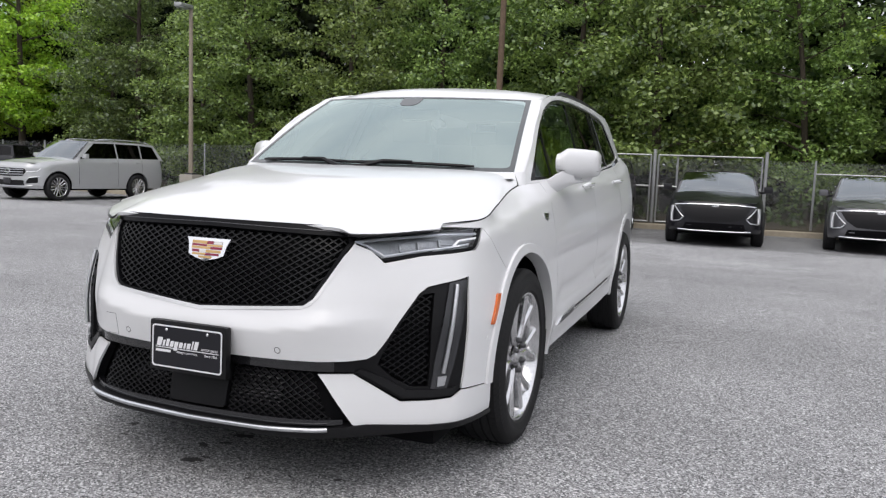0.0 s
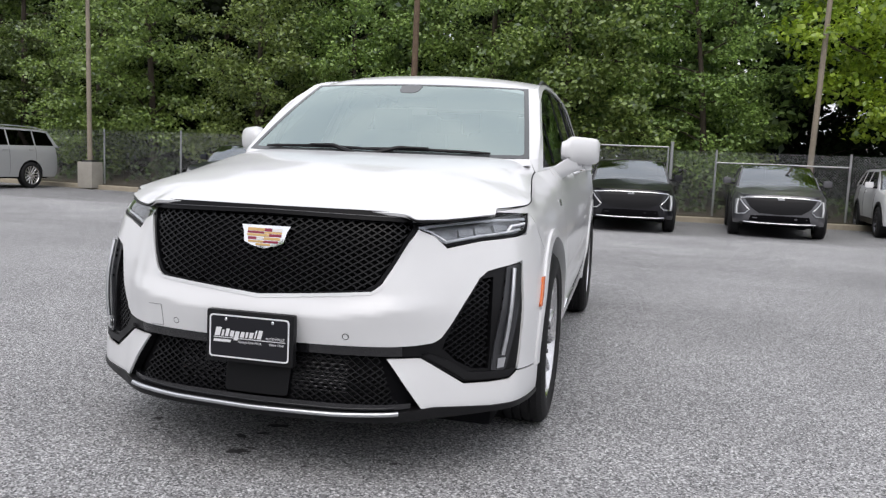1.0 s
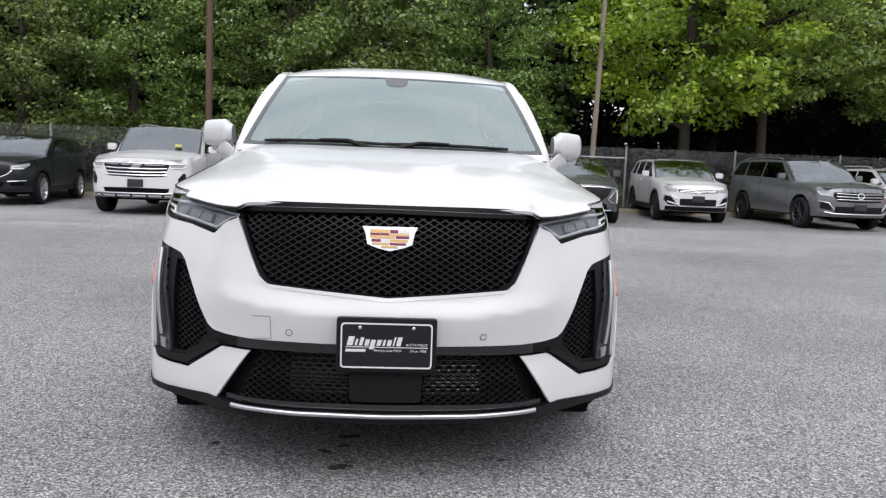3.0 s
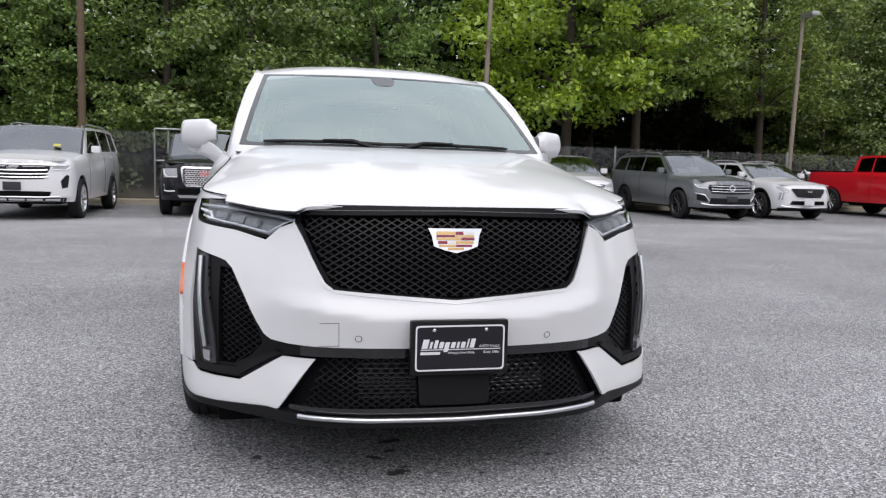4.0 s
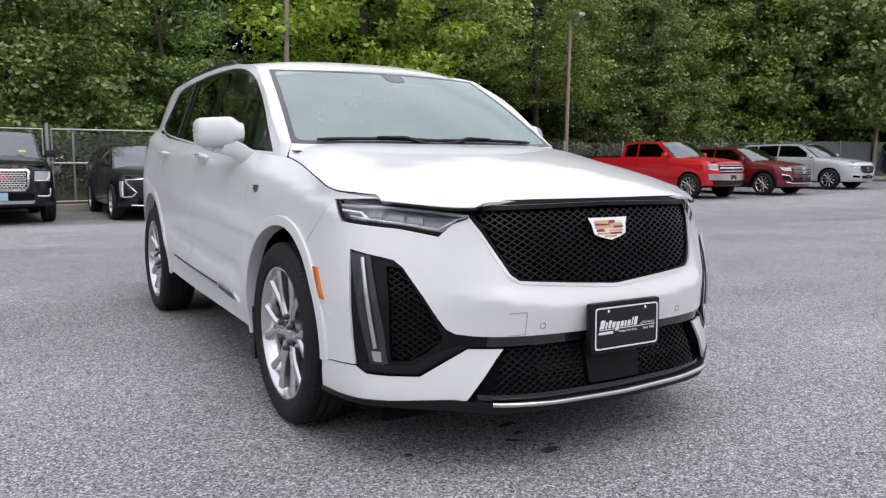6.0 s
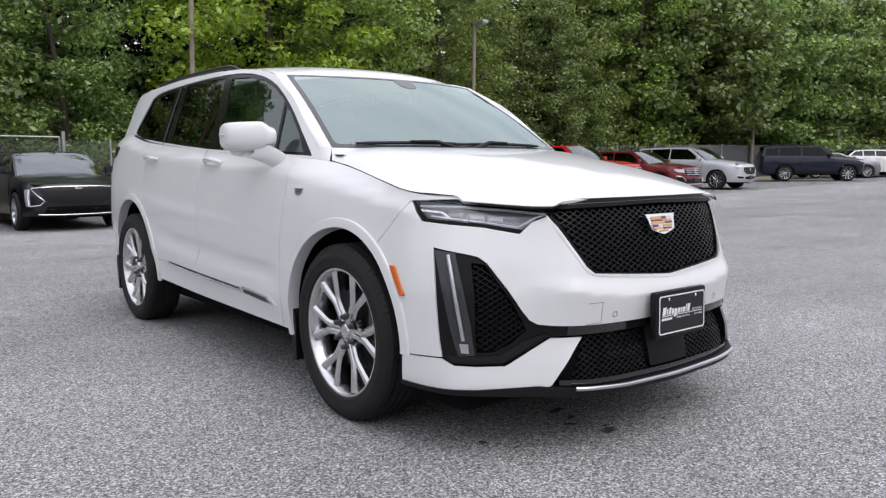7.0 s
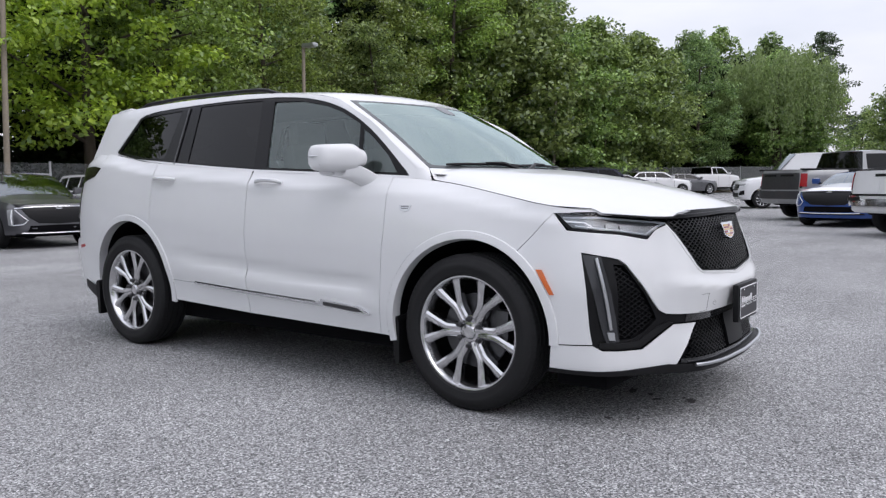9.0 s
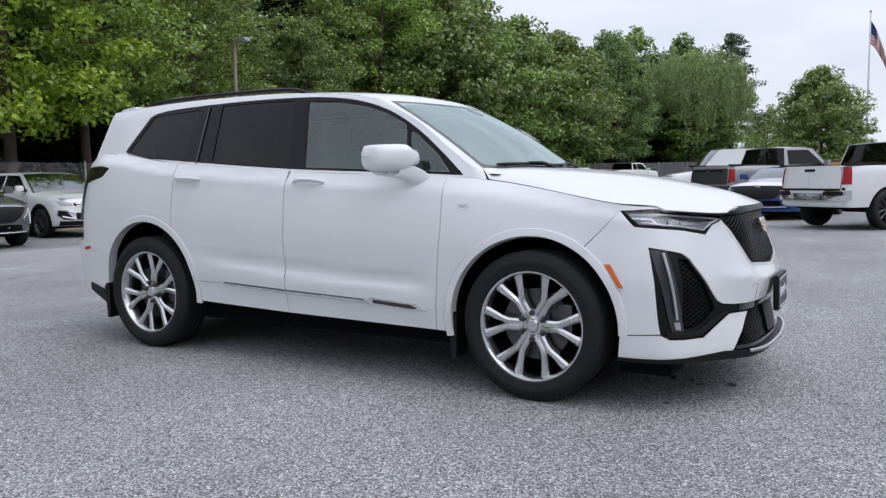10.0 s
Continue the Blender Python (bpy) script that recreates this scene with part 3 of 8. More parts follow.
trim_r = curve((0, 0.0), (0.3, 0.0), (0.36, 0.04), (0.8, 0.9), (0.9, 1.0), (1.0, 1.0))
trim_h = curve((0, -0.05), (0.28, 0.006), (0.36, 0.011), (0.8, 0.010), (0.9, 0.007), (1.0, -0.004))
car = thing("white_suv", "white three-row luxury SUV with black mesh grille parked on the lot", "car")
for sgn in (1, -1):
    # front wing, from the hood seam to the front door, cut by the wheel arch
    top = [(y, H.top(y) - 0.001) for y in np.linspace(-0.60, 0.527, 14)]
    fender = top + [(0.5205, 1.0), (0.5155, 0.88), (0.5325, 0.6), (0.5525, 0.318), (0.46, 0.316)] + arch(0, 0.385, 0.458, -8, 123.2) + [(-0.432, 0.966)]
    part("fender", panel("fender", ys(fender, sgn), H.wrap), WHITE_PAINT, car)
    fd = [(0.53, H.top(0.53))] + [(y, H.top(y)) for y in np.linspace(0.7, 1.61, 6)] + [(1.622, 1.1), (1.612, 0.9), (1.60, 0.334), (0.556, 0.318), (0.536, 0.6), (0.519, 0.88), (0.524, 1.0)]
    door = part("front_door", panel("front_door", ys(fd, sgn), H.wrap), WHITE_PAINT, car)
    rd = [(1.627, H.top(1.63))] + [(y, H.top(y)) for y in np.linspace(1.8, 2.60, 6)] + [(2.598, 1.12), (2.595, 1.0), (2.596, 0.87)] + arch(2.863, 0.40, 0.478, 121, 178) + [(2.37, 0.356), (1.605, 0.334), (1.617, 0.9), (1.627, 1.1)]
    door2 = part("rear_door", panel("rear_door", ys(rd, sgn), H.wrap), WHITE_PAINT, car)
    q = [(2.606, H.top(2.606))] + [(y, H.top(y)) for y in (2.8, 3.0, 3.2, 3.29)] + [(3.30, 1.243), (3.372, 1.180), (3.585, 1.138), (3.605, 1.10), (3.64, 0.905), (3.645, 0.72), (3.66, 0.43)] + [(3.32, 0.36)] + arch(2.863, 0.40, 0.475, -6, 121) + [(2.602, 0.87), (2.601, 1.0), (2.604, 1.12)]
    part("quarter_panel", panel("quarter_panel", ys(q, sgn), H.wrap), WHITE_PAINT, car)
    for name, cy, cz, r0, r1, a0, a1 in (("arch_trim", 0, 0.385, 0.452, 0.494, -11, 181), ("arch_trim", 2.863, 0.40, 0.468, 0.512, -8, 187)):
        def flare(a, t, cy=cy, cz=cz, r0=r0, r1=r1, sg=sgn):
            rr, up = trim_r(t), trim_h(t)
            rr = r0 + (r1 - r0) * rr
            p, nn = lifted(H.wrap, *H.by_y(cy + rr * math.cos(a), cz + rr * math.sin(a), sg), CENTRE)
            return tuple(p + nn * up)
        part(name, sheet(name, flare, 34, 12, u=(math.radians(a0), math.radians(a1))), WHITE_PAINT, car)
    # sides of the glasshouse
    side = lambda y, z, sg=sgn: hero_side(y, z, sg)
    win_top = curve((0.43, 1.142), (0.55, 1.25), (0.7, 1.372), (0.85, 1.47), (1.0, 1.543), (1.15, 1.591), (1.35, 1.628), (1.62, 1.65), (2.1, 1.658), (2.6, 1.65), (3.0, 1.628), (3.04, 1.62))
    win = [(y, H.top(y) + 0.012) for y in (0.44, 0.8, 1.2, 1.6, 2.0, 2.4, 2.7)] + [(2.95, 1.302), (3.22, 1.348), (3.245, 1.362), (3.06, 1.60), (3.0, 1.622)] + [(y, win_top(y)) for y in np.linspace(2.9, 0.46, 34)]
    outer = [(0.41, H.top(0.41))] + [(y, H.top(y)) for y in np.linspace(0.7, 3.2, 12)] + [(3.3, 1.325), (3.45, 1.325), (3.60, 1.325), (3.52, roof_edge_z(3.52))] + [(y, roof_edge_z(y)) for y in np.linspace(3.3, 1.15, 20)] + [(pillar_y(1.182 + 0.412 * k / 10), 1.182 + 0.412 * k / 10) for k in range(10, -1, -1)]
    part("window_frame", panel("window_frame", outer, side, holes=[win], step=0.04), WHITE_PAINT, car)
    part("window_surround", panel("window_surround", win, side, step=0.03, lift=-0.006, thick=0.02,
         holes=[[(y, H.top(y) + 0.028) for y in (0.785, 1.2, 1.512)] + [(1.592, 1.622), (1.35, 1.610), (1.15, 1.573), (1.0, 1.524), (0.85, 1.450), (0.838, 1.440)],
                [(0.52, 1.168), (0.762, 1.178), (0.810, 1.412), (0.75, 1.380), (0.70, 1.343), (0.6, 1.262)],
                [(y, H.top(y) + 0.028) for y in (1.628, 2.0, 2.322)] + [(2.343, 1.642), (2.1, 1.644), (1.708, 1.638)],
                [(2.606, 1.298), (2.8, 1.307), (2.95, 1.324), (3.205, 1.366), (3.03, 1.595), (2.98, 1.608), (2.552, 1.628)]]), WINDOW_TRIM, car)
    for nm, pl, gm in (("front_window", [(y, H.top(y) + 0.02) for y in (0.776, 1.2, 1.52)] + [(1.602, 1.632), (1.35, 1.618), (1.15, 1.581), (1.0, 1.533), (0.85, 1.46), (0.828, 1.445)], SIDE_GLASS),
                       ("vent_window", [(0.50, 1.155), (0.77, 1.17), (0.818, 1.43), (0.7, 1.352), (0.6, 1.272)], SIDE_GLASS),
                       ("rear_window", [(y, H.top(y) + 0.02) for y in (1.62, 2.0, 2.33)] + [(2.352, 1.65), (2.1, 1.652), (1.70, 1.646)], TINTED),
                       ("quarter_window", [(2.598, 1.29), (2.8, 1.297), (2.95, 1.314), (3.222, 1.358), (3.04, 1.602), (2.98, 1.616), (2.544, 1.636)], TINTED)):
        part(nm, panel(nm, pl, side, step=0.06, lift=-0.011, thick=0.004), gm, car)
    part("window_divider", tube("window_divider", [Vector(side(2.46 + 0.0 * k, 1.255 + 0.385 * k)) + Vector((sgn * 0.001, 0, 0)) for k in (0, 0.5, 1)], 0.005, 6), BLACK_GLOSS, car)
    # pillar beside the windshield
    def pillar(k, t, sg=sgn):
        z = 1.182 + 0.412 * t
        p0 = Vector(hero_side(pillar_y(z), z, sg))
        p2 = Vector(hero_screen(sg * 1.0, t))
        p1 = Vector((p0.x + 0.012 * sg * 0, p2.y + 0.03, p2.z + 0.008))
        return tuple((1 - k) ** 2 * p0 + 2 * k * (1 - k) * p1 + k * k * p2)
    part("pillar", sheet("pillar", pillar, 10, 24), WHITE_PAINT, car)

    def corner(k, t, sg=sgn):
        a, b = Vector((sg * (hood_side_x(0.31) + 0.001), 0.31, H.top(0.31))), Vector(H.wrap(*H.by_y(0.412, H.top(0.412), sg)))
        return tuple((a * (1 - k) + b * k) * (1 - t) + Vector(pillar(1 - k, 0.0)) * t)
    part("cowl_corner", sheet("cowl_corner", corner, 10, 8), WHITE_PAINT, car)

    def roof_corner(k, t, sg=sgn):
        ya, yb = 1.04 + 0.60 * t, 1.02 + 0.60 * t
        a, b = Vector(hero_side(ya, roof_edge_z(ya), sg)), Vector(hero_roof(sg, (yb - roof_start(1)) / (3.53 - roof_start(1))))
        return tuple(a * (1 - k) + b * k + Vector((0, 0, 0.016 * k * (1 - k) + 0.001)))
    part("roof_corner", sheet("roof_corner", roof_corner, 8, 20), WHITE_PAINT, car)

part("hood", panel("hood", hood_outline(0.001), hero_hood, step=0.028), WHITE_PAINT, car)
for sgn in (1, -1):
    def cowl_edge(k, t, sg=sgn):
        x = 0.60 + 0.194 * k
        a = Vector(hero_hood(sg * x, min(0.182 + 0.15 * (x / 0.79) ** 2, 0.30) - 0.006)) - Vector((0, 0, 0.002))
        b = Vector(hero_screen(sg * min(1.0, x / 0.757), 0.0))
        return tuple(a * (1 - t) + b * t + Vector((0, 0, 0.006 * t * (1 - t))))
    part("cowl_edge", sheet("cowl_edge", cowl_edge, 10, 5), WHITE_PAINT, car)
for sgn in (1, -1):
    shut = [Vector(hero_hood(sgn * (hood_side_x(y) - 0.002), y)) + Vector((sgn * 0.002, 0, -0.001)) for y in np.linspace(-0.575, 0.30, 30)]
    part("hood_gap", tube("hood_gap", shut, [0.0015, 0.002] + [0.003] * 28, 6), BLACK_MATT, car)
part("roof", panel("roof", [(-1, 0), (1, 0), (1, 1), (-1, 1)], hero_roof, step=0.04), WHITE_PAINT, car)
part("windshield", panel("windshield", [(-1, 0), (1, 0), (1, 1), (-1, 1)], hero_screen, step=0.06, thick=0.006), WINDSHIELD, car)

# front bumper skin, with openings for the grille and the side vents
half = [(0, 0.499), (0.2, 0.4995), (0.45, 0.503), (0.56, 0.506), (0.612, 0.512), (0.636, 0.527), (0.66, 0.565), (0.70, 0.645), (0.745, 0.738), (0.768, 0.762), (0.80, 0.772)]
upper = [H.by_x(x, z) for x, z in half] + [H.at(0.882, -0.575, 0.795), H.at(0.884, -0.605, 0.6), H.at(0.887, -0.637, 0.39)]
upper += ys([(-0.50, 0.384)] + arch(0, 0.385, 0.458, 181, 123.8, 12)) + ys([(-0.4345, 0.966)])
upper += [H.at(0.862, -0.50, 0.889), H.at(0.74, -0.70, 0.868), H.by_x(0.63, 0.843), H.by_x(0.585, 0.886), H.by_x(0.54, 0.905), H.by_x(0.528, 0.88), H.by_x(0.49, 0.79), H.by_x(0.455, 0.72), H.by_x(0.435, 0.697), H.by_x(0.405, 0.683), H.by_x(0.2, 0.664), (0, 0.648)]
full = upper[:-1] + [(0, 0.648)] + flip(upper[1:-1])[::-1]
part("front_bumper", panel("front_bumper", full, H.wrap, step=0.017, edge=0.024, thick=0.02), WHITE_PAINT, car)
part("fascia_backing", panel("fascia_backing", [H.by_x(-0.9, 0.25), H.by_x(0.9, 0.25), H.by_x(0.9, 0.93), H.by_x(-0.9, 0.93)], H.wrap, step=0.06, lift=-0.045, thick=0), BLACK_MATT, car)
# -- nose: grille, lamps, vents, plate
def on(poly, lift=0.0, fn=None, step=0.02):
    """Points a little off the skin along an open line."""
    pts = []
    for a, b in zip(poly[:-1], poly[1:]):
        k = max(1, int(math.dist(a, b) / step))
        pts += [(a[0] + (b[0] - a[0]) * i / k, a[1] + (b[1] - a[1]) * i / k) for i in range(k)]
    pts.append(poly[-1])
    out = []
    for u, v in pts:
        p, nn = lifted(fn or H.wrap, u, v, CENTRE)
        out.append(p + nn * lift)
    return out


def bx(pts, sgn=1):
    return [H.by_x(sgn * x, z) for x, z in pts]


def both(pts):
    """A right-hand outline from the middle outwards and back, closed by its mirror image."""
    a = bx(pts)
    return a + flip([p for p in a if abs(p[0]) > 1e-4])[::-1]


BAR_BLACK = material("bar_black", (0.005, 0.005, 0.006), 0.35, spec=0.12)
PEARL_TRIM = material("pale_satin_trim", (0.72, 0.725, 0.735), 0.35, 0.35)
GR_IN = [(0, 0.668), (0.2, 0.683), (0.385, 0.700), (0.412, 0.712), (0.432, 0.738), (0.468, 0.80), (0.503, 0.88), (0.522, 0.925), (0.527, 0.936), (0, 0.944)]
GR_OUT = [(0, 0.648), (0.2, 0.664), (0.405, 0.683), (0.435, 0.697), (0.455, 0.72), (0.49, 0.79), (0.528, 0.88), (0.54, 0.905), (0.535, 0.912), (0.512, 0.865), (0.475, 0.785), (0.44, 0.718), (0.41, 0.694), (0.2, 0.676), (0, 0.661)]
grille = part("grille", mesh_bars("grille", both(GR_IN), H.wrap, 0.041, 0.0225, 0.0042, 0.012, lift=-0.012), GRILLE_BLACK, car, "gloss black diamond mesh grille")
part("grille_backing", panel("grille_backing", both(GR_IN), H.wrap, step=0.05, lift=-0.034, thick=0), BLACK_MATT, grille)
rim_in = both(GR_IN)
rim_out = both([(0, 0.659), (0.2, 0.674), (0.395, 0.690), (0.424, 0.705), (0.444, 0.733), (0.482, 0.80), (0.517, 0.88), (0.536, 0.93), (0.54, 0.946), (0, 0.954)])
part("grille_frame", panel("grille_frame", rim_out, H.wrap, holes=[rim_in], step=0.03, lift=-0.004, thick=0.03), BAR_BLACK, grille)
part("grille_surround", panel("grille_surround", [*bx(GR_OUT[:8]), *bx(GR_OUT[8:-1]), (0, 0.661), *flip(bx(GR_OUT[8:-1]))[::-1], *flip(bx(GR_OUT[1:8]))[::-1]], H.wrap, step=0.02, lift=0.002, thick=0.03), PEARL_TRIM, car, "bright silver trim round the grille")
bar = [(0, 0.942), (0.522, 0.932), (0.534, 0.937), (0.498, 0.966), (0.3, 0.969), (0, 0.969)]
part("grille_bar", panel("grille_bar", both(bar), H.wrap, step=0.02, lift=0.009, thick=0.036), BAR_BLACK, grille)
part("grille_bar_edge", tube("grille_bar_edge", on([H.by_x(-0.5, 0.947), (0, 0.955), H.by_x(0.5, 0.947)], 0.010), 0.0018, 6), DARK_METAL, grille)

# emblem: a plain shield of coloured bars
emblem = part("emblem", panel("emblem", [(-0.1, 0.897), (0.1, 0.897), (0.088, 0.875), (0.08, 0.838), (0.045, 0.826), (0, 0.816), (-0.045, 0.826), (-0.08, 0.838), (-0.088, 0.875)], H.wrap, step=0.02, lift=0.012, thick=0.03), CHROME, car, "bright metal shield badge")
GOLD, WINE, PALE = material("badge_gold", (0.62, 0.40, 0.17), 0.3, 0.5), material("badge_wine", (0.24, 0.02, 0.05), 0.3), material("badge_pale", (0.7, 0.68, 0.66), 0.3, 0.3)
for x0, x1, z0, z1, mt in ((-0.07, 0.0, 0.876, 0.888, GOLD), (0.0, 0.03, 0.876, 0.888, WINE), (0.03, 0.07, 0.876, 0.888, PALE), (-0.07, 0.0, 0.868, 0.876, WINE), (0.0, 0.07, 0.868, 0.876, GOLD), (-0.07, 0.02, 0.858, 0.868, GOLD), (0.02, 0.07, 0.858, 0.868, WINE),
                           (-0.065, -0.03, 0.846, 0.857, WINE), (-0.03, 0.0, 0.846, 0.857, PALE), (0.0, 0.066, 0.846, 0.857, GOLD), (-0.062, 0.0, 0.836, 0.845, GOLD), (0.0, 0.06, 0.836, 0.845, WINE), (-0.03, 0.03, 0.826, 0.835, GOLD)):
    part("badge_bar", panel("badge_bar", [(x0, z0), (x1 - 0.002, z0), (x1 - 0.002, z1 - 0.0015), (x0, z1 - 0.0015)], H.wrap, step=0.02, lift=0.0145, thick=0.004), mt, emblem)

LAMP_GREY = material("lamp_reflector", (0.40, 0.41, 0.42), 0.35, 0.3, vary=0.3, scale=30)
SMOKED = material("smoked_cover", (0.035, 0.036, 0.040), 0.16, spec=0.5)
LIGHT_BAR = material("light_guide", (0.92, 0.93, 0.95), 0.3)
for sgn in (1, -1):
    S = lambda pts: [H.at(sgn * a, b, c) for a, b, c in pts]
    lamp_outline = S([(0.868, -0.433, 0.974), (0.853, -0.505, 0.894), (0.745, -0.70, 0.871), (0.632, -0.812, 0.848), (0.585, -0.843, 0.890), (0.536, -0.862, 0.909), (0.533, -0.865, 0.931), (0.62, -0.80, 0.944), (0.70, -0.72, 0.957), (0.778, -0.62, 0.969)])
    lamp = part("headlight", panel("headlight", lamp_outline, H.wrap, step=0.03, lift=-0.035, thick=0.0), LAMP_GREY, car, "slim headlight with dark housing behind clear cover")
    inner_o = S([(0.863, -0.443, 0.9705), (0.845, -0.516, 0.901), (0.74, -0.70, 0.881), (0.637, -0.806, 0.859), (0.592, -0.838, 0.900), (0.548, -0.855, 0.915), (0.547, -0.86, 0.926), (0.62, -0.80, 0.9395), (0.70, -0.72, 0.9525), (0.777, -0.62, 0.9655)])
    part("bezel", panel("bezel", lamp_outline, H.wrap, holes=[inner_o], step=0.02, lift=-0.001, thick=0.03), BAR_BLACK, lamp)
    part("lamp_cover", panel("lamp_cover", inner_o, H.wrap, step=0.04, lift=-0.003, thick=0.003), CLEAR, lamp)
    part("light_strip", tube("light_strip", on(S([(0.845, -0.468, 0.948), (0.775, -0.625, 0.946), (0.70, -0.72, 0.936), (0.62, -0.80, 0.925), (0.555, -0.853, 0.916)]), -0.008), 0.0055, 6), LIGHT_BAR, lamp)
    part("light_strip", tube("light_strip", on(S([(0.835, -0.525, 0.912), (0.74, -0.70, 0.889), (0.645, -0.80, 0.868), (0.60, -0.832, 0.903), (0.56, -0.85, 0.915)]), -0.008), 0.0045, 6), LIGHT_BAR, lamp)
    part("light_strip", tube("light_strip", on(S([(0.852, -0.475, 0.932), (0.815, -0.56, 0.925), (0.80, -0.585, 0.905)]), -0.008), 0.006, 6), LIGHT_BAR, lamp)
    for cx, cy, cz in ((0.79, -0.60, 0.922), (0.745, -0.675, 0.912), (0.70, -0.725, 0.904)):
        p, nn = lifted(H.wrap, *H.at(sgn * cx, cy, cz), CENTRE)
        m = Matrix.Translation(p - nn * 0.028) @ (-nn).to_track_quat("-X", "Z").to_matrix().to_4x4()
        part("projector", box("projector", (0.022, 0.060, 0.034), (0, 0, 0), 0.007), LAMP_GREY, lamp, at=m)
        part("lens", box("lens", (0.004, 0.044, 0.020), (0.012, 0, 0), 0.0015), LAMP_GREY, lamp, at=m)

    part("hood_seal", tube("hood_seal", [(sgn * x, HOOD_F(x) - 0.001, HOOD_Z(x) - 0.006) for x in np.linspace(0.50, 0.775, 16)], [0.001, 0.0035] + [0.0045] * 11 + [0.0035, 0.002, 0.001], 8), BLACK_SATIN, car)
    # side vent with its vertical running lamp
    vent_o = [*S([(0.882, -0.575, 0.795), (0.884, -0.605, 0.6), (0.887, -0.637, 0.39), (0.864, -0.655, 0.366)]), *bx([(0.80, 0.362), (0.72, 0.364), (0.64, 0.418), (0.575, 0.463), (0.5, 0.466)], sgn), *bx([(0.5, 0.503), (0.56, 0.506), (0.612, 0.512), (0.636, 0.527), (0.66, 0.565), (0.70, 0.645), (0.745, 0.738), (0.768, 0.762), (0.80, 0.772)], sgn)]
    mesh_o = bx([(0.795, 0.405), (0.745, 0.408), (0.69, 0.44), (0.645, 0.487), (0.655, 0.52), (0.692, 0.605), (0.728, 0.68), (0.752, 0.735), (0.792, 0.742), (0.797, 0.6)], sgn)
    vent = part("side_vent", panel("side_vent", vent_o, H.wrap, holes=[mesh_o], step=0.02, lift=-0.010, thick=0.03), BLACK_SATIN, car, "gloss black vent surround with mesh insert")
    part("vent_mesh", mesh_bars("vent_mesh", mesh_o, H.wrap, 0.036, 0.0225, 0.0036, 0.01, lift=-0.022), GRILLE_BLACK, vent)
    part("vent_lip", panel("vent_lip", [*bx([(0.868, 0.372), (0.80, 0.369), (0.722, 0.372), (0.645, 0.425), (0.58, 0.468), (0.60, 0.474), (0.66, 0.446), (0.73, 0.398), (0.80, 0.394), (0.872, 0.398)], sgn)], H.wrap, step=0.02, lift=0.002, thick=0.02), BLACK_PLASTIC, vent)
    drl_o = S([(0.8805, -0.580, 0.786), (0.855, -0.625, 0.780), (0.836, -0.655, 0.775), (0.805, -0.71, 0.5), (0.798, -0.722, 0.398), (0.842, -0.68, 0.393), (0.862, -0.655, 0.5)])
    drl = part("running_lamp", panel("running_lamp", drl_o, H.wrap, step=0.015, lift=-0.002, thick=0.03), SMOKED, car, "tall vertical running lamp in smoked cover")
    ends = [lifted(H.wrap, *q, CENTRE) for q in S([(0.850, -0.633, 0.768), (0.822, -0.685, 0.455)])]
    ends = [p + n_ * 0.008 for p, n_ in ends]
    part("light_strip", tube("light_strip", [ends[0].lerp(ends[1], k) + Vector((sgn * 0.010, -0.012, 0)) * math.sin(math.pi * k) for k in np.linspace(0, 1, 9)], 0.0085, 8), SATIN, drl)
    part("fog_lamp", panel("fog_lamp", S([(0.833, -0.675, 0.443), (0.812, -0.70, 0.441), (0.812, -0.705, 0.405), (0.832, -0.685, 0.408)]), H.wrap, step=0.02, lift=0.006, thick=0.006), SATIN, drl)

    # white lower lip below the vent
    lip = [*bx([(0.468, 0.459), (0.575, 0.459), (0.64, 0.412), (0.716, 0.358), (0.80, 0.356), (0.862, 0.36)], sgn), *S([(0.89, -0.637, 0.384)]), *[H.by_y(y, z, sgn) for y, z in ((-0.50, 0.379), (-0.459, 0.376), (-0.45, 0.272))], *S([(0.90, -0.56, 0.268), (0.86, -0.66, 0.266)]), *bx([(0.75, 0.27), (0.66, 0.274), (0.587, 0.284)], sgn)]
    part("bumper_lip", panel("bumper_lip", lip, H.wrap, step=0.025, thick=0.009, lift=0.004), WHITE_PAINT, car)
    part("lip_edge", panel("lip_edge", lip, H.wrap, step=0.05, thick=0.03, lift=-0.006), BLACK_MATT, car)
    part("marker", panel("marker", S([(0.95, -0.383, 0.713), (0.952, -0.412, 0.713), (0.955, -0.476, 0.604), (0.953, -0.455, 0.604)]), H.wrap, step=0.02, lift=0.010, thick=0.012), AMBER, car, "orange side marker")
    for y, z in ((-0.49, 0.555), (-0.545, 0.47)):
        p, nn = lifted(H.wrap, *H.by_y(y, z, sgn), CENTRE)
        m = Matrix.Translation(p) @ nn.to_track_quat("X", "Z").to_matrix().to_4x4()
        if z > 0.5:
            part("sensor", lathe("sensor", [(0.0, 0.001), (0.009, 0.001), (0.010, -0.002), (0.0115, -0.002), (0.0125, 0.0005)], 20), WHITE_PAINT, car, at=m)
    p, nn = lifted(H.wrap, *H.by_x(sgn * 0.33, 0.535), CENTRE)
    ring = part("sensor", lathe("sensor", [(0.0, 0.0012), (0.0095, 0.0012), (0.0105, -0.002), (0.012, -0.002), (0.0132, 0.0008)], 20), WHITE_PAINT, car, at=Matrix.Translation(p) @ nn.to_track_quat("X", "Z").to_matrix().to_4x4())
    part("gap", lathe("gap", [(0.0097, 0.0014), (0.0118, 0.0014)], 20), BLACK_MATT, ring)

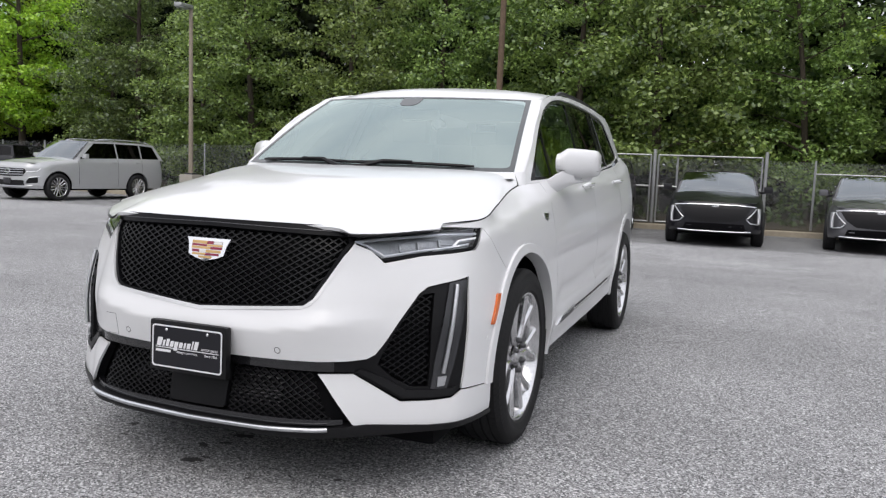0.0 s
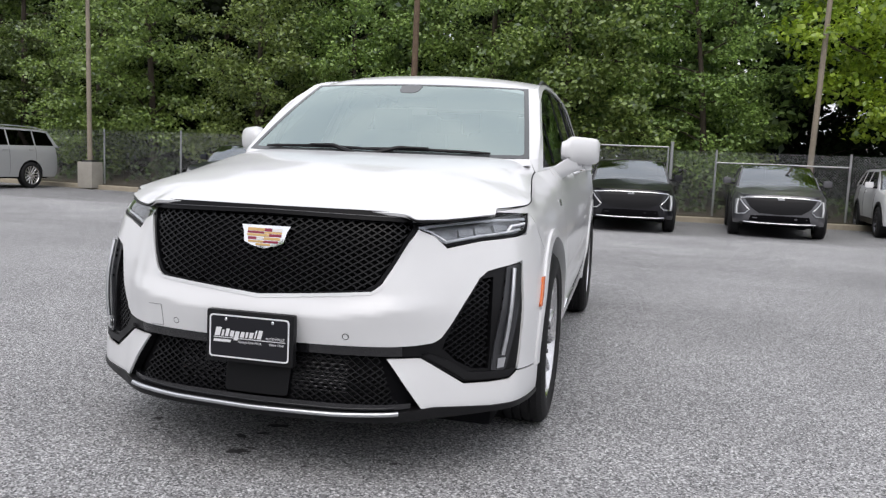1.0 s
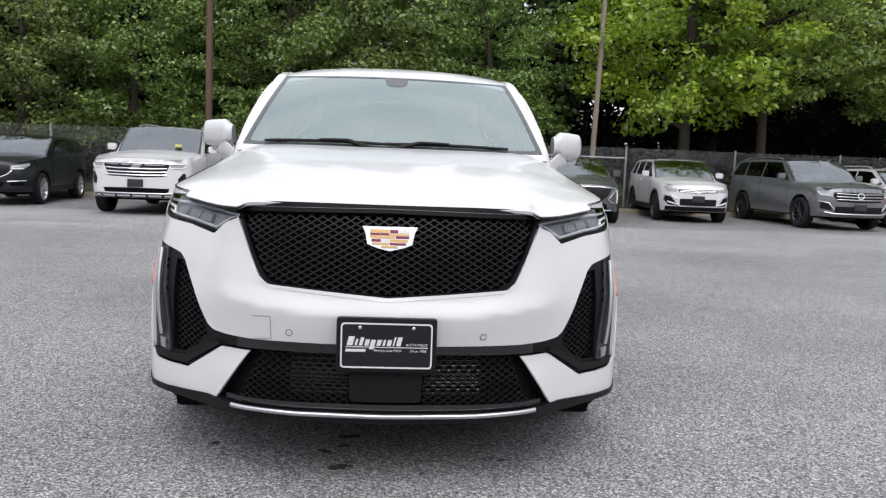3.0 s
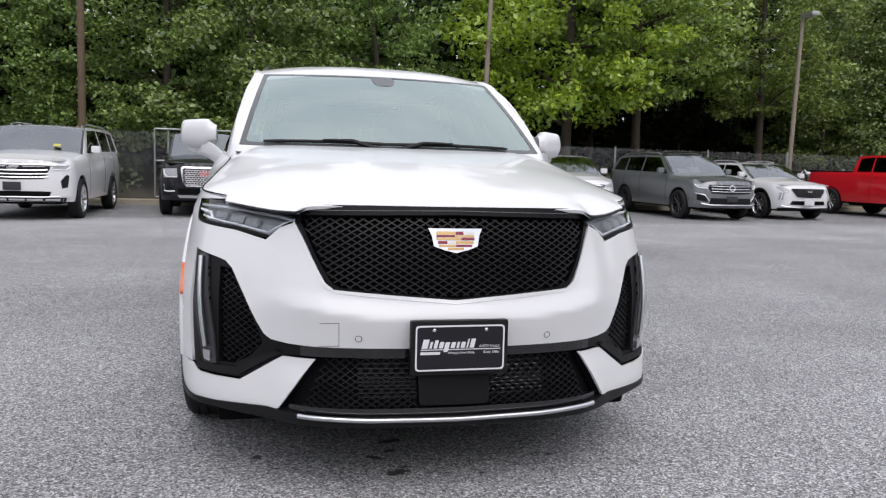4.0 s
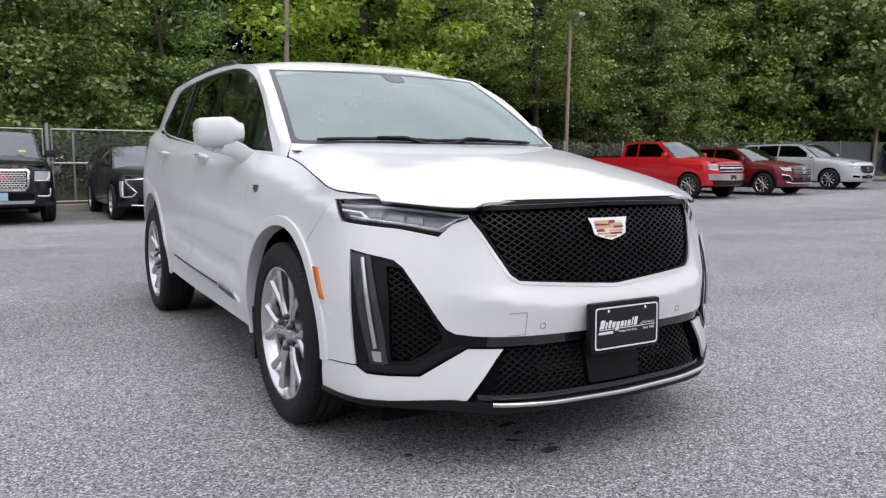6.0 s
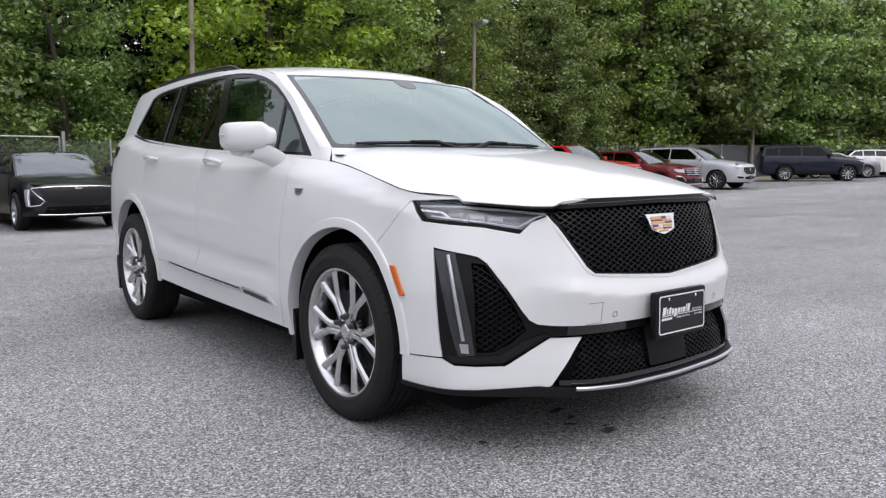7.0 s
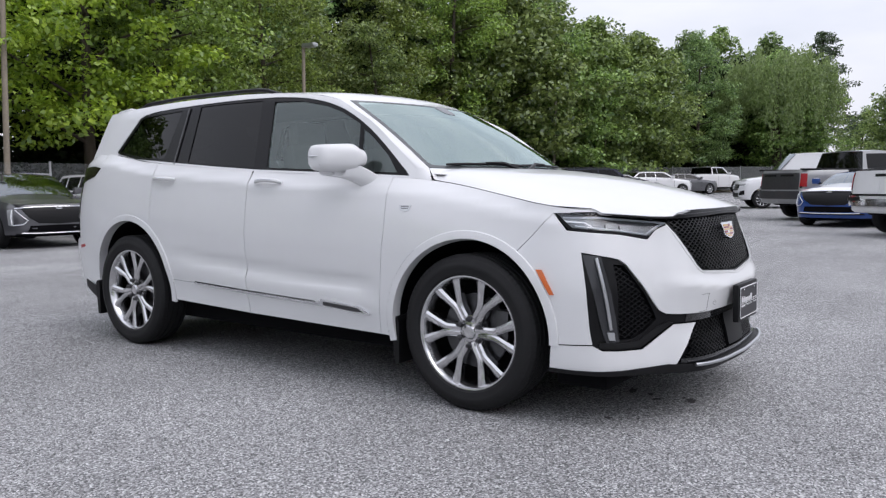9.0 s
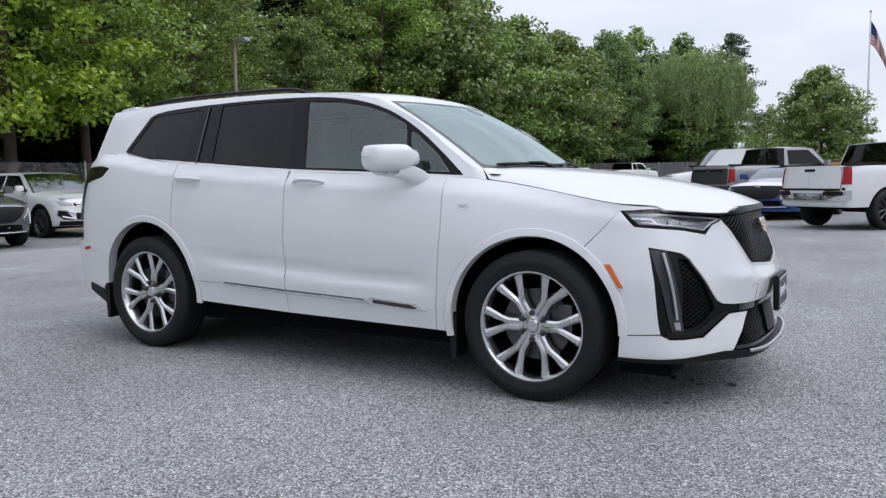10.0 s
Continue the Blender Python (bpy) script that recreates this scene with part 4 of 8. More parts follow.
part("bumper_strip", panel("bumper_strip", both([(0, 0.464), (0.3, 0.465), (0.52, 0.466), (0.52, 0.502), (0.3, 0.499), (0, 0.497)]), H.wrap, step=0.03, lift=-0.006, thick=0.03), BLACK_GLOSS, car)
for sgn in (1, -1):
    low = [(sgn * x, z) for x, z in ((0.125, 0.292), (0.25, 0.293), (0.528, 0.298), (0.474, 0.40), (0.452, 0.456), (0.25, 0.464), (0.125, 0.464))]
    intake = part("lower_grille", mesh_bars("lower_grille", [H.by_x(x, z) for x, z in low], H.wrap, 0.036, 0.0225, 0.0038, 0.014, lift=-0.030), GRILLE_BLACK, car, "black mesh lower intake")
    for z in np.arange(0.335, 0.46, 0.0135):
        part("slat", tube("slat", on([H.by_x(sgn * 0.13, z), H.by_x(sgn * 0.33, z)], -0.040, step=0.08), 0.003, 5), DARK_METAL, intake)
part("radar_cover", panel("radar_cover", rounded([(-0.125, 0.305), (0.125, 0.305), (0.13, 0.46), (-0.13, 0.46)], 0.015), H.wrap, step=0.04, lift=-0.018, thick=0.02), BLACK_SATIN, intake)
part("intake_sill", panel("intake_sill", both([(0, 0.274), (0.3, 0.276), (0.56, 0.282), (0.56, 0.302), (0.3, 0.298), (0, 0.297)]), H.wrap, step=0.03, lift=-0.012, thick=0.04), BLACK_GLOSS, intake)
spl = [(0, 0.238), (0.3, 0.24), (0.6, 0.245), (0.8, 0.25)]
low_a = bx(spl) + [H.at(0.9, -0.56, 0.255), H.by_y(-0.44, 0.258), H.by_y(-0.45, 0.275), H.at(0.90, -0.56, 0.272)] + bx([(0.80, 0.272), (0.62, 0.285), (0.52, 0.275), (0.3, 0.272), (0, 0.27)])
part("splitter", panel("splitter", low_a[:-1] + [(0, 0.27)] + flip(low_a[1:-1])[::-1], H.wrap, step=0.03, lift=0.010, thick=0.09), BLACK_PLASTIC, car)
part("chrome_strip", tube("chrome_strip", on([H.by_x(-0.515, 0.276), H.by_x(-0.3, 0.268), (0, 0.266), H.by_x(0.3, 0.268), H.by_x(0.515, 0.276)], 0.018), 0.0085, 10), SATIN, car, "thin chrome strip under the bumper")

# tow-eye cover outline
sq = [(-0.457, 0.586), (-0.395, 0.588), (-0.393, 0.508), (-0.457, 0.506)]
for a, b in zip(sq[:3], sq[1:]):
    part("cover_seam", tube("cover_seam", on([H.by_x(*a), H.by_x(*b)], 0.0004), 0.0009, 4), DARK_METAL, car)

# dealer plate with its frame
plate = part("plate_bracket", box("plate_bracket", (0.335, 0.03, 0.185), (0, 0, 0), 0.012), BLACK_PLASTIC, car, "black dealer plate in a black frame", at=pose(0, -1.045, 0.513, -1, 0, 0))
PLATE_BLACK, PLATE_WHITE = material("plate_black", (0.006, 0.006, 0.01), 0.35), material("plate_white", (0.78, 0.78, 0.8), 0.5)


def flat(name, poly, holes=(), thick=0.002, step=0.05):
    return panel(name, poly, lambda u, v: (u, 0.0, v), holes=holes, step=step, thick=thick, centre=Vector((0, 1, 0)))


pl_at = lambda d: Matrix.Translation((0, -0.015 - d, 0))
part("plate_face", flat("plate_face", rounded([(-0.152, -0.076), (0.152, -0.076), (0.152, 0.076), (-0.152, 0.076)], 0.014)), PLATE_BLACK, plate, at=pl_at(0.003))
part("plate_border", flat("plate_border", rounded([(-0.152, -0.076), (0.152, -0.076), (0.152, 0.076), (-0.152, 0.076)], 0.014), [rounded([(-0.147, -0.071), (0.147, -0.071), (0.147, 0.071), (-0.147, 0.071)], 0.011)], step=0.02), PLATE_WHITE, plate, at=pl_at(0.0045))
# the dealer's name stays a row of plain slanted bars
for x0, x1, z0, z1 in ((-0.132, -0.112, 0.0, 0.03), (-0.106, -0.098, 0.0, 0.022), (-0.092, -0.08, 0.0, 0.027), (-0.074, -0.06, 0.0, 0.021), (-0.055, -0.04, -0.012, 0.02), (-0.034, -0.02, 0.0, 0.02), (-0.014, -0.006, 0.0, 0.02), (0.0, 0.014, 0.0, 0.02), (0.02, 0.025, 0.0, 0.03), (0.031, 0.046, 0.0, 0.03)):
    k = 0.25
    part("name_bar", flat("name_bar", [(x0 + k * z0, z0), (x1 + k * z0, z0), (x1 + k * z1, z1), (x0 + k * z1, z1)]), PLATE_WHITE, plate, at=pl_at(0.0045))
part("name_bar", flat("name_bar", [(-0.135, -0.006), (0.138, -0.006), (0.138, -0.0035), (-0.135, -0.0035)]), PLATE_WHITE, plate, at=pl_at(0.0045))
part("name_bar", flat("name_bar", [(-0.136, -0.021), (-0.07, -0.021), (-0.068, -0.012), (-0.134, -0.012)]), PLATE_WHITE, plate, at=pl_at(0.0045))


def words(name, text, size, mat, parent, at):
    cu = bpy.data.curves.new(name, "FONT")
    cu.body, cu.size, cu.extrude, cu.align_x, cu.shear = text, size, 0.0003, "LEFT", 0.15
    tmp = new("tmp_words", cu)
    me = bpy.data.meshes.new_from_object(tmp.evaluated_get(bpy.context.evaluated_depsgraph_get()))
    bpy.data.objects.remove(tmp)
    me.materials.clear()
    return part(name, me, mat, parent, at=at)


words("lettering", "AUTO MALLS", 0.0118, PLATE_WHITE, plate, pl_at(0.0045) @ pose(0.064, 0, 0.001, 90, 0, 0))
words("lettering", "Always Low Price", 0.0125, PLATE_WHITE, plate, pl_at(0.0045) @ pose(-0.042, 0, -0.0195, 90, 0, 0))
words("lettering", "Since 1966", 0.0125, PLATE_WHITE, plate, pl_at(0.0045) @ pose(0.078, 0, -0.0195, 90, 0, 0))
for x in (-0.089, 0.089):
    part("screw", lathe("screw", [(0.0, -0.002), (0.004, -0.002), (0.006, 0.0)], 12), CHROME, plate, at=pl_at(0.0045) @ pose(x, 0, 0.06, 0, 0, 90))

# -- wheels
def tyre_mesh(r, w, rim_r):
    h = w / 2
    prof = [(rim_r, -h * 0.82), (rim_r + 0.012, -h * 0.95), (rim_r + 0.05, -h * 1.02), (r - 0.045, -h * 1.0), (r - 0.018, -h * 0.9), (r - 0.004, -h * 0.74)]
    for g in (-0.5, -0.17, 0.17, 0.5):
        prof += [(r, h * (g - 0.05)), (r - 0.008, h * (g - 0.035)), (r - 0.008, h * (g + 0.035)), (r, h * (g + 0.05))]
    prof += [(r - 0.004, h * 0.74), (r - 0.018, h * 0.9), (r - 0.045, h * 1.0), (r - 0.062, h * 1.025), (r - 0.066, h * 1.01), (rim_r + 0.05, h * 1.02), (rim_r + 0.012, h * 0.95), (rim_r, h * 0.82)]
    me = lathe("tyre", prof, 96)
    return me


def tread_mesh(r, w, s, n=84):
    """The tread blocks of one shoulder."""
    h, verts, faces = w / 2, [], []
    for k in range(n):
        a0, a1 = 2 * math.pi * (k + 0.08) / n, 2 * math.pi * (k + 0.78) / n
        b = len(verts)
        for rr, x in ((r + 0.0015, s * h * 0.58), (r - 0.001, s * h * 0.76), (r - 0.017, s * h * 0.915), (r - 0.03, s * h * 0.965)):
            for a in (a0, a1):
                verts.append((x, rr * math.cos(a), rr * math.sin(a)))
        for j in range(3):
            f = (b + 2 * j, b + 2 * j + 1, b + 2 * j + 3, b + 2 * j + 2)
            faces.append(f if s < 0 else f[::-1])
    return pydata("tread", verts, faces)


def spoke_mesh(rim_r, pairs, face, hub=0.07, spread=0.62, width=0.05):
    """Paired spokes that fork from the hub towards the rim."""
    verts, faces = [], []
    step = 2 * math.pi / pairs
    for k in range(pairs):
        for s in (1, -1):
            base = k * step
            rows = []
            for t in np.linspace(0, 1, 7):
                r = hub * 0.75 + (rim_r - 0.008 - hub * 0.75) * t
                a = base + s * step * (0.16 + (spread / 2 - 0.16) * smooth(t * 1.1) * 0.85)
                wd = width * (0.62 - 0.13 * math.sin(math.pi * t) + 0.20 * t)
                xo = face - 0.030 * (1 - t) ** 2 * 0.6 - 0.012 * math.sin(math.pi * t)
                c = Vector((0, r * math.cos(a), r * math.sin(a)))
                d = Vector((0, -math.sin(a), math.cos(a)))
                rows.append([c + d * (-wd / 2) + Vector((xo - 0.035, 0, 0)), c + d * (-wd / 2) + Vector((xo - 0.008, 0, 0)), c + d * (-wd * 0.28) + Vector((xo, 0, 0)), c + d * (wd * 0.28) + Vector((xo, 0, 0)), c + d * (wd / 2) + Vector((xo - 0.008, 0, 0)), c + d * (wd / 2) + Vector((xo - 0.035, 0, 0))])
            b = len(verts)
            for row in rows:
                verts += row
            for i in range(len(rows) - 1):
                for j in range(5):
                    faces.append((b + i * 6 + j, b + i * 6 + j + 1, b + (i + 1) * 6 + j + 1, b + (i + 1) * 6 + j))
    me = pydata("spokes", verts, faces, True)
    me.set_sharp_from_angle(angle=radians(28))
    return me


def fork_mesh(rim_r, arms, face):
    """Arms that leave the hub as one trunk and fork in two towards the rim."""
    verts, faces = [], []
    for k in range(arms):
        base = 2 * math.pi * k / arms
        for s in (1, -1):
            b, rows = len(verts), 12
            for t in np.linspace(0, 1, rows):
                r = 0.05 + (rim_r - 0.004 - 0.05) * t
                o = s * (0.013 + 0.058 * max(0.0, (t - 0.40) / 0.60))
                wd = 0.036 + 0.009 * t + 0.016 * t**4
                xo = face - 0.020 * (1 - t) ** 2.2 - 0.006 * math.sin(math.pi * t)
                c, d = Vector((0, r * math.cos(base), r * math.sin(base))), Vector((0, -math.sin(base), math.cos(base)))
                c = c + d * o
                for e, dx in ((-0.5, -0.045), (-0.46, -0.010), (-0.20, 0.0), (0.20, -0.001), (0.46, -0.010), (0.5, -0.045)):
                    verts.append(c + d * (wd * e) + Vector((xo + dx + 0.003 * s * e, 0, 0)))
            for i in range(rows - 1):
                for j in range(5):
                    faces.append((b + i * 6 + j, b + i * 6 + j + 1, b + (i + 1) * 6 + j + 1, b + (i + 1) * 6 + j))
    me = pydata("spokes", verts, faces, True)
    me.set_sharp_from_angle(angle=radians(28))
    return me


def wheel(parent, at, r, w, rim_r, pairs, rim_mat, lugs=5, spread=0.62, width=0.05, detail=True, forked=False):
    """A tyre with its rim; +x is the outer face."""
    h = w / 2
    tyre = part("wheel", tyre_mesh(r, w, rim_r), RUBBER, parent, at=at)
    if detail:
        for s in (1, -1):
            part("tread", tread_mesh(r, w, s), RUBBER, tyre)
    part("rim", lathe("rim", [(rim_r + 0.006, h * 0.84), (rim_r + 0.002, h * 0.88), (rim_r - 0.006, h * 0.87), (rim_r - 0.014, h * 0.78), (rim_r - 0.03, h * 0.2), (rim_r - 0.035, -h * 0.8)], 64), rim_mat, tyre)
    part("spokes", fork_mesh(rim_r, pairs, h * 0.80) if forked else spoke_mesh(rim_r, pairs, h * 0.80, spread=spread, width=width), rim_mat, tyre)
    part("hub", lathe("hub", [(0.0, h * 0.70), (0.028, h * 0.70), (0.033, h * 0.67), (0.036, h * 0.62), (0.082, h * 0.56), (0.088, h * 0.3)], 32), rim_mat, tyre)
    for k in range(lugs if detail else 0):
        a = 2 * math.pi * (k + 0.5) / lugs
        part("lug_nut", lathe("lug_nut", [(0.0, 0.020), (0.009, 0.019), (0.0115, 0.013), (0.012, 0.0), (0.016, -0.002)], 12), DARK_METAL, tyre, at=pose(h * 0.66, 0.066 * math.cos(a), 0.066 * math.sin(a)))
    part("brake_disc", lathe("brake_disc", [(0.05, h * 0.12), (rim_r * 0.66, h * 0.12), (rim_r * 0.66, h * 0.0), (0.05, 0.0)], 40), DARK_METAL, tyre)
    if detail:
        part("caliper", box("caliper", (0.07, 0.07, 0.17), (h * 0.08, rim_r * 0.6, 0.03), 0.012), DARK_METAL, tyre)
    part("barrel", lathe("barrel", [(0.0, -h * 0.5), (rim_r * 0.98, -h * 0.6)], 32), BLACK_MATT, tyre)
    return tyre


for y in (0.0, 2.863):
    for sgn in (1, -1):
        wheel(car, pose(sgn * 0.84, y, 0.383, 15 if y else 0, 0, 0 if sgn > 0 else 180), 0.383, 0.235, 0.278, 6, RIM, 6, forked=True)
        # wheel house
        part("wheel_liner", sheet("wheel_liner", lambda a, t: (0.055 - 0.46 * min(1, t * 1.6), 0.472 * min(1, 2.7 - 2.7 * t) * math.cos(a), 0.472 * min(1, 2.7 - 2.7 * t) * math.sin(a)), 30, 6, u=(-0.12, math.pi + 0.12), centre=Vector((0.2, 0, 0))), BLACK_MATT, car, at=pose(sgn * 0.84, y, 0.40, 0, 0, 0 if sgn > 0 else 180))
        part("mud_flap", panel("mud_flap", rounded([(y + 0.435, 0.17), (y + 0.465, 0.17), (y + 0.478, 0.40), (y + 0.45, 0.425), (y + 0.43, 0.40)], 0.01), lambda a, b, s=sgn: (s * (0.925 + 0.02 * b), a, b), step=0.05, thick=0.12), BLACK_PLASTIC, car)

# -- underside
part("air_dam", box("air_dam", (1.60, 0.26, 0.10), (0, -0.54, 0.215), 0.03), BLACK_MATT, car)
part("underbody", box("underbody", (1.5, 3.9, 0.19), (0, 1.55, 0.295), 0.04), BLACK_MATT, car)
for sgn in (1, -1):
    part("side_sill", box("side_sill", (0.10, 1.75, 0.08), (sgn * 0.82, 1.44, 0.375), 0.02), BLACK_MATT, car)
for y in (-0.05, 2.86):
    part("axle", tube("axle", [(-0.75, y, 0.36), (0.75, y, 0.36)], 0.05, 10), BLACK_MATT, car)

# -- sides: handles, trims, badges, mirrors
for sgn in (1, -1):
    for y0, z0 in ((1.443, 1.118), (2.46, 1.150)):
        grip = []
        for k in range(9):
            t = k / 8
            p, nn = lifted(H.wrap, *H.by_y(y0 - 0.115 + 0.23 * t, z0 + 0.004 * t, sgn), CENTRE)
            grip.append(p + nn * (0.004 + 0.030 * math.sin(math.pi * t) ** 0.5))
        hd = part("door_handle", tube("door_handle", grip, [0.008, 0.012, 0.0135, 0.0135, 0.0135, 0.0135, 0.0135, 0.012, 0.008], 8), WHITE_PAINT, car)
        part("handle_cup", panel("handle_cup", [H.by_y(y0 + 0.07 * math.cos(a), z0 - 0.004 + 0.022 * math.sin(a), sgn) for a in np.linspace(0, 2 * math.pi, 17)[:-1]], H.wrap, step=0.03, lift=0.0015, thick=0.002), WHITE_PAINT, hd)
        part("handle_inlay", tube("handle_inlay", [g + Vector((sgn * 0.012, 0, 0.004)) for g in grip[2:7]], 0.003, 6), CHROME, hd)
    trim = [(0.60, 0.418), (0.64, 0.416), (0.98, 0.436), (1.6, 0.455), (2.13, 0.480), (2.13, 0.491), (1.6, 0.470), (1.0, 0.452), (0.965, 0.474), (0.68, 0.455)]
    part("sill_trim", panel("sill_trim", ys(trim, sgn), H.wrap, step=0.02, lift=0.007, thick=0.012), CHROME, car, "chrome strip along the doors")
    part("sill_trim_inlay", panel("sill_trim_inlay", ys([(0.66, 0.426), (0.72, 0.426), (0.955, 0.441), (0.95, 0.461), (0.70, 0.447)], sgn), H.wrap, step=0.02, lift=0.009, thick=0.004), DARK_METAL, car)
    part("sill_seam", tube("sill_seam", on(ys([(2.37, 0.490), (2.13, 0.486)], sgn), 0.0004), 0.0012, 4), DARK_METAL, car)
    part("sill_seam", tube("sill_seam", on(ys([(2.12, 0.493), (1.6, 0.473), (1.02, 0.456)], sgn), 0.0004), 0.0022, 4), BLACK_MATT, car)
    bd = part("fender_badge", panel("fender_badge", ys([(0.355, 0.996), (0.43, 0.996), (0.425, 0.985), (0.42, 0.970), (0.392, 0.963), (0.365, 0.970)], sgn), H.wrap, step=0.02, lift=0.004, thick=0.004), SATIN, car, "small bright shield badge")
    for a, b, c, d in ((0.366, 0.416, 0.988, 0.992), (0.372, 0.412, 0.978, 0.982)):
        part("badge_bar", panel("badge_bar", ys([(a, c), (b, c), (b, d), (a, d)], sgn), H.wrap, step=0.02, lift=0.0052, thick=0.001), DARK_METAL, bd)

    # door mirror: a rounded, faceted housing on a swept foot
    rings = []
    for k, t in enumerate(np.linspace(0, 1, 17)):
        x = 0.880 + 0.190 * t
        yc = 0.740 + 0.150 * t
        end = 1.0 if t < 0.88 else math.sqrt(max(0.0, 1 - ((t - 0.88) / 0.125) ** 2)) * 0.35 + 0.65
        start = 0.62 + 0.38 * smooth(t / 0.28)
        hz = 0.081 * (1 - 0.14 * t**2) * start * end
        hy = 0.072 * (1 - 0.30 * t**2) * start * end
        zc = 1.241 + 0.004 * t
        ring = []
        for a in np.linspace(0, 2 * math.pi, 40, endpoint=False):
            ca, sa = math.cos(a), math.sin(a)
            pw = 0.52
            low = 0.55 if sa < 0 else 0.0
            fy = hy * math.copysign(abs(ca) ** pw, ca) * (1 - low * abs(sa) ** 2 * 0.5)
            ring.append((sgn * x, yc + fy - (0.018 if ca < 0 else 0) * abs(ca) * (1 - abs(sa)), zc + hz * math.copysign(abs(sa) ** pw, sa) * (1.0 if sa > 0 else 0.92)))
        rings.append(ring)
    verts = [v for r in rings for v in r]
    faces = [(i * 40 + j, i * 40 + (j + 1) % 40, (i + 1) * 40 + (j + 1) % 40, (i + 1) * 40 + j) for i in range(16) for j in range(40)]
    faces += [tuple(range(40))[::-1], tuple(range(16 * 40, 17 * 40))]
    bm = bmesh.new()
    me = pydata("tmp", verts, faces)
    bm.from_mesh(me)
    mirror = part("door_mirror", from_bm("door_mirror", bm, 40), WHITE_PAINT, car)

    def foot(a, t, sg=sgn):
        """A flat, swept arm from under the housing down to the door."""
        c = Vector((sg * 1.0, 0.82, 1.190)).lerp(Vector((sg * 0.865, 0.672, 1.120)), t) + Vector((0, -0.012, 0.012)) * math.sin(math.pi * t)
        wy, wz = 0.066 - 0.010 * t, 0.042 - 0.008 * t
        ca, sa = math.cos(a), math.sin(a)
        return tuple(c + Vector((sg * 0.55 * wy * math.copysign(abs(ca) ** 0.7, ca), wy * math.copysign(abs(ca) ** 0.7, ca), wz * math.copysign(abs(sa) ** 0.7, sa))))
    part("mirror_foot", sheet("mirror_foot", foot, 24, 12, u=(0, 2 * math.pi), centre=Vector((sgn * 0.93, 0.75, 1.165))), WHITE_PAINT, mirror)
    part("mirror_seam", tube("mirror_seam", [(sgn * (0.90 + 0.17 * t), 0.674 + 0.155 * t + 0.02 * t * t, 1.205 + 0.004 * t) for t in np.linspace(0, 1, 8)], 0.0013, 4), DARK_METAL, mirror)
    part("mirror_glass", box("mirror_glass", (0.16, 0.006, 0.095), (sgn * 0.985, 0.875, 1.255), 0.002, turn=pose(0, 0, 0, 0, 0, sgn * 38)), CHROME, mirror)
    part("turn_lamp", tube("turn_lamp", [(sgn * 1.074, 0.92, 1.256), (sgn * 1.072, 0.872, 1.255), (sgn * 1.054, 0.822, 1.254), (sgn * 1.038, 0.795, 1.253), (sgn * 1.030, 0.789, 1.247)], 0.0042, 6), SATIN, mirror)

# -- glasshouse: frit, wipers, cowl, rails, tail
frit_in = rounded([(-0.968, 0.035), (0.968, 0.035), (0.962, 0.972), (-0.962, 0.972)], 0.045)
FRIT = material("frit", (0.075, 0.082, 0.085), 0.2)
part("windshield_frit", panel("windshield_frit", [(-0.999, 0.002), (0.999, 0.002), (0.999, 0.998), (-0.999, 0.998)], hero_screen, holes=[frit_in], step=0.05, lift=0.0015, thick=0), FRIT, car, "dark printed border of the windshield")
part("sensor_pod", panel("sensor_pod", rounded([(-0.10, 0.97), (0.10, 0.97), (0.085, 0.86), (0.05, 0.82), (-0.05, 0.82), (-0.085, 0.86)], 0.03), hero_screen, step=0.04, lift=0.0015, thick=0.001), FRIT, car)
part("cowl", sheet("cowl", lambda u, t: (u * 0.77, 0.11 + 0.15 * u * u + 0.115 * t, 1.150 + 0.008 * t), 20, 4, u=(-1, 1)), BLACK_PLASTIC, car)
for x0, x1, piv in ((-0.62, -0.02, -0.04), (0.55, -0.10, 0.50)):
    line = []
    for t in np.linspace(0, 1, 10):
        u = (x0 + (x1 - x0) * t) / 0.73
        p, nn = lifted(hero_screen, u, 0.030 + 0.016 * math.sin(math.pi * t * 0.9), CENTRE)
        line.append(p + nn * 0.011)
    wp = part("wiper", tube("wiper", line, [0.006] + [0.009] * 8 + [0.006], 6), BLACK_PLASTIC, car)
    arm = [Vector((line[0].x * 0.1 + line[-1].x * 0.9, line[-1].y - 0.045, 1.172)), line[6] + Vector((0, -0.010, 0.008)), line[4] + Vector((0, -0.006, 0.008))]
    part("wiper_arm", tube("wiper_arm", arm, [0.016, 0.010, 0.006], 6), BLACK_PLASTIC, wp)
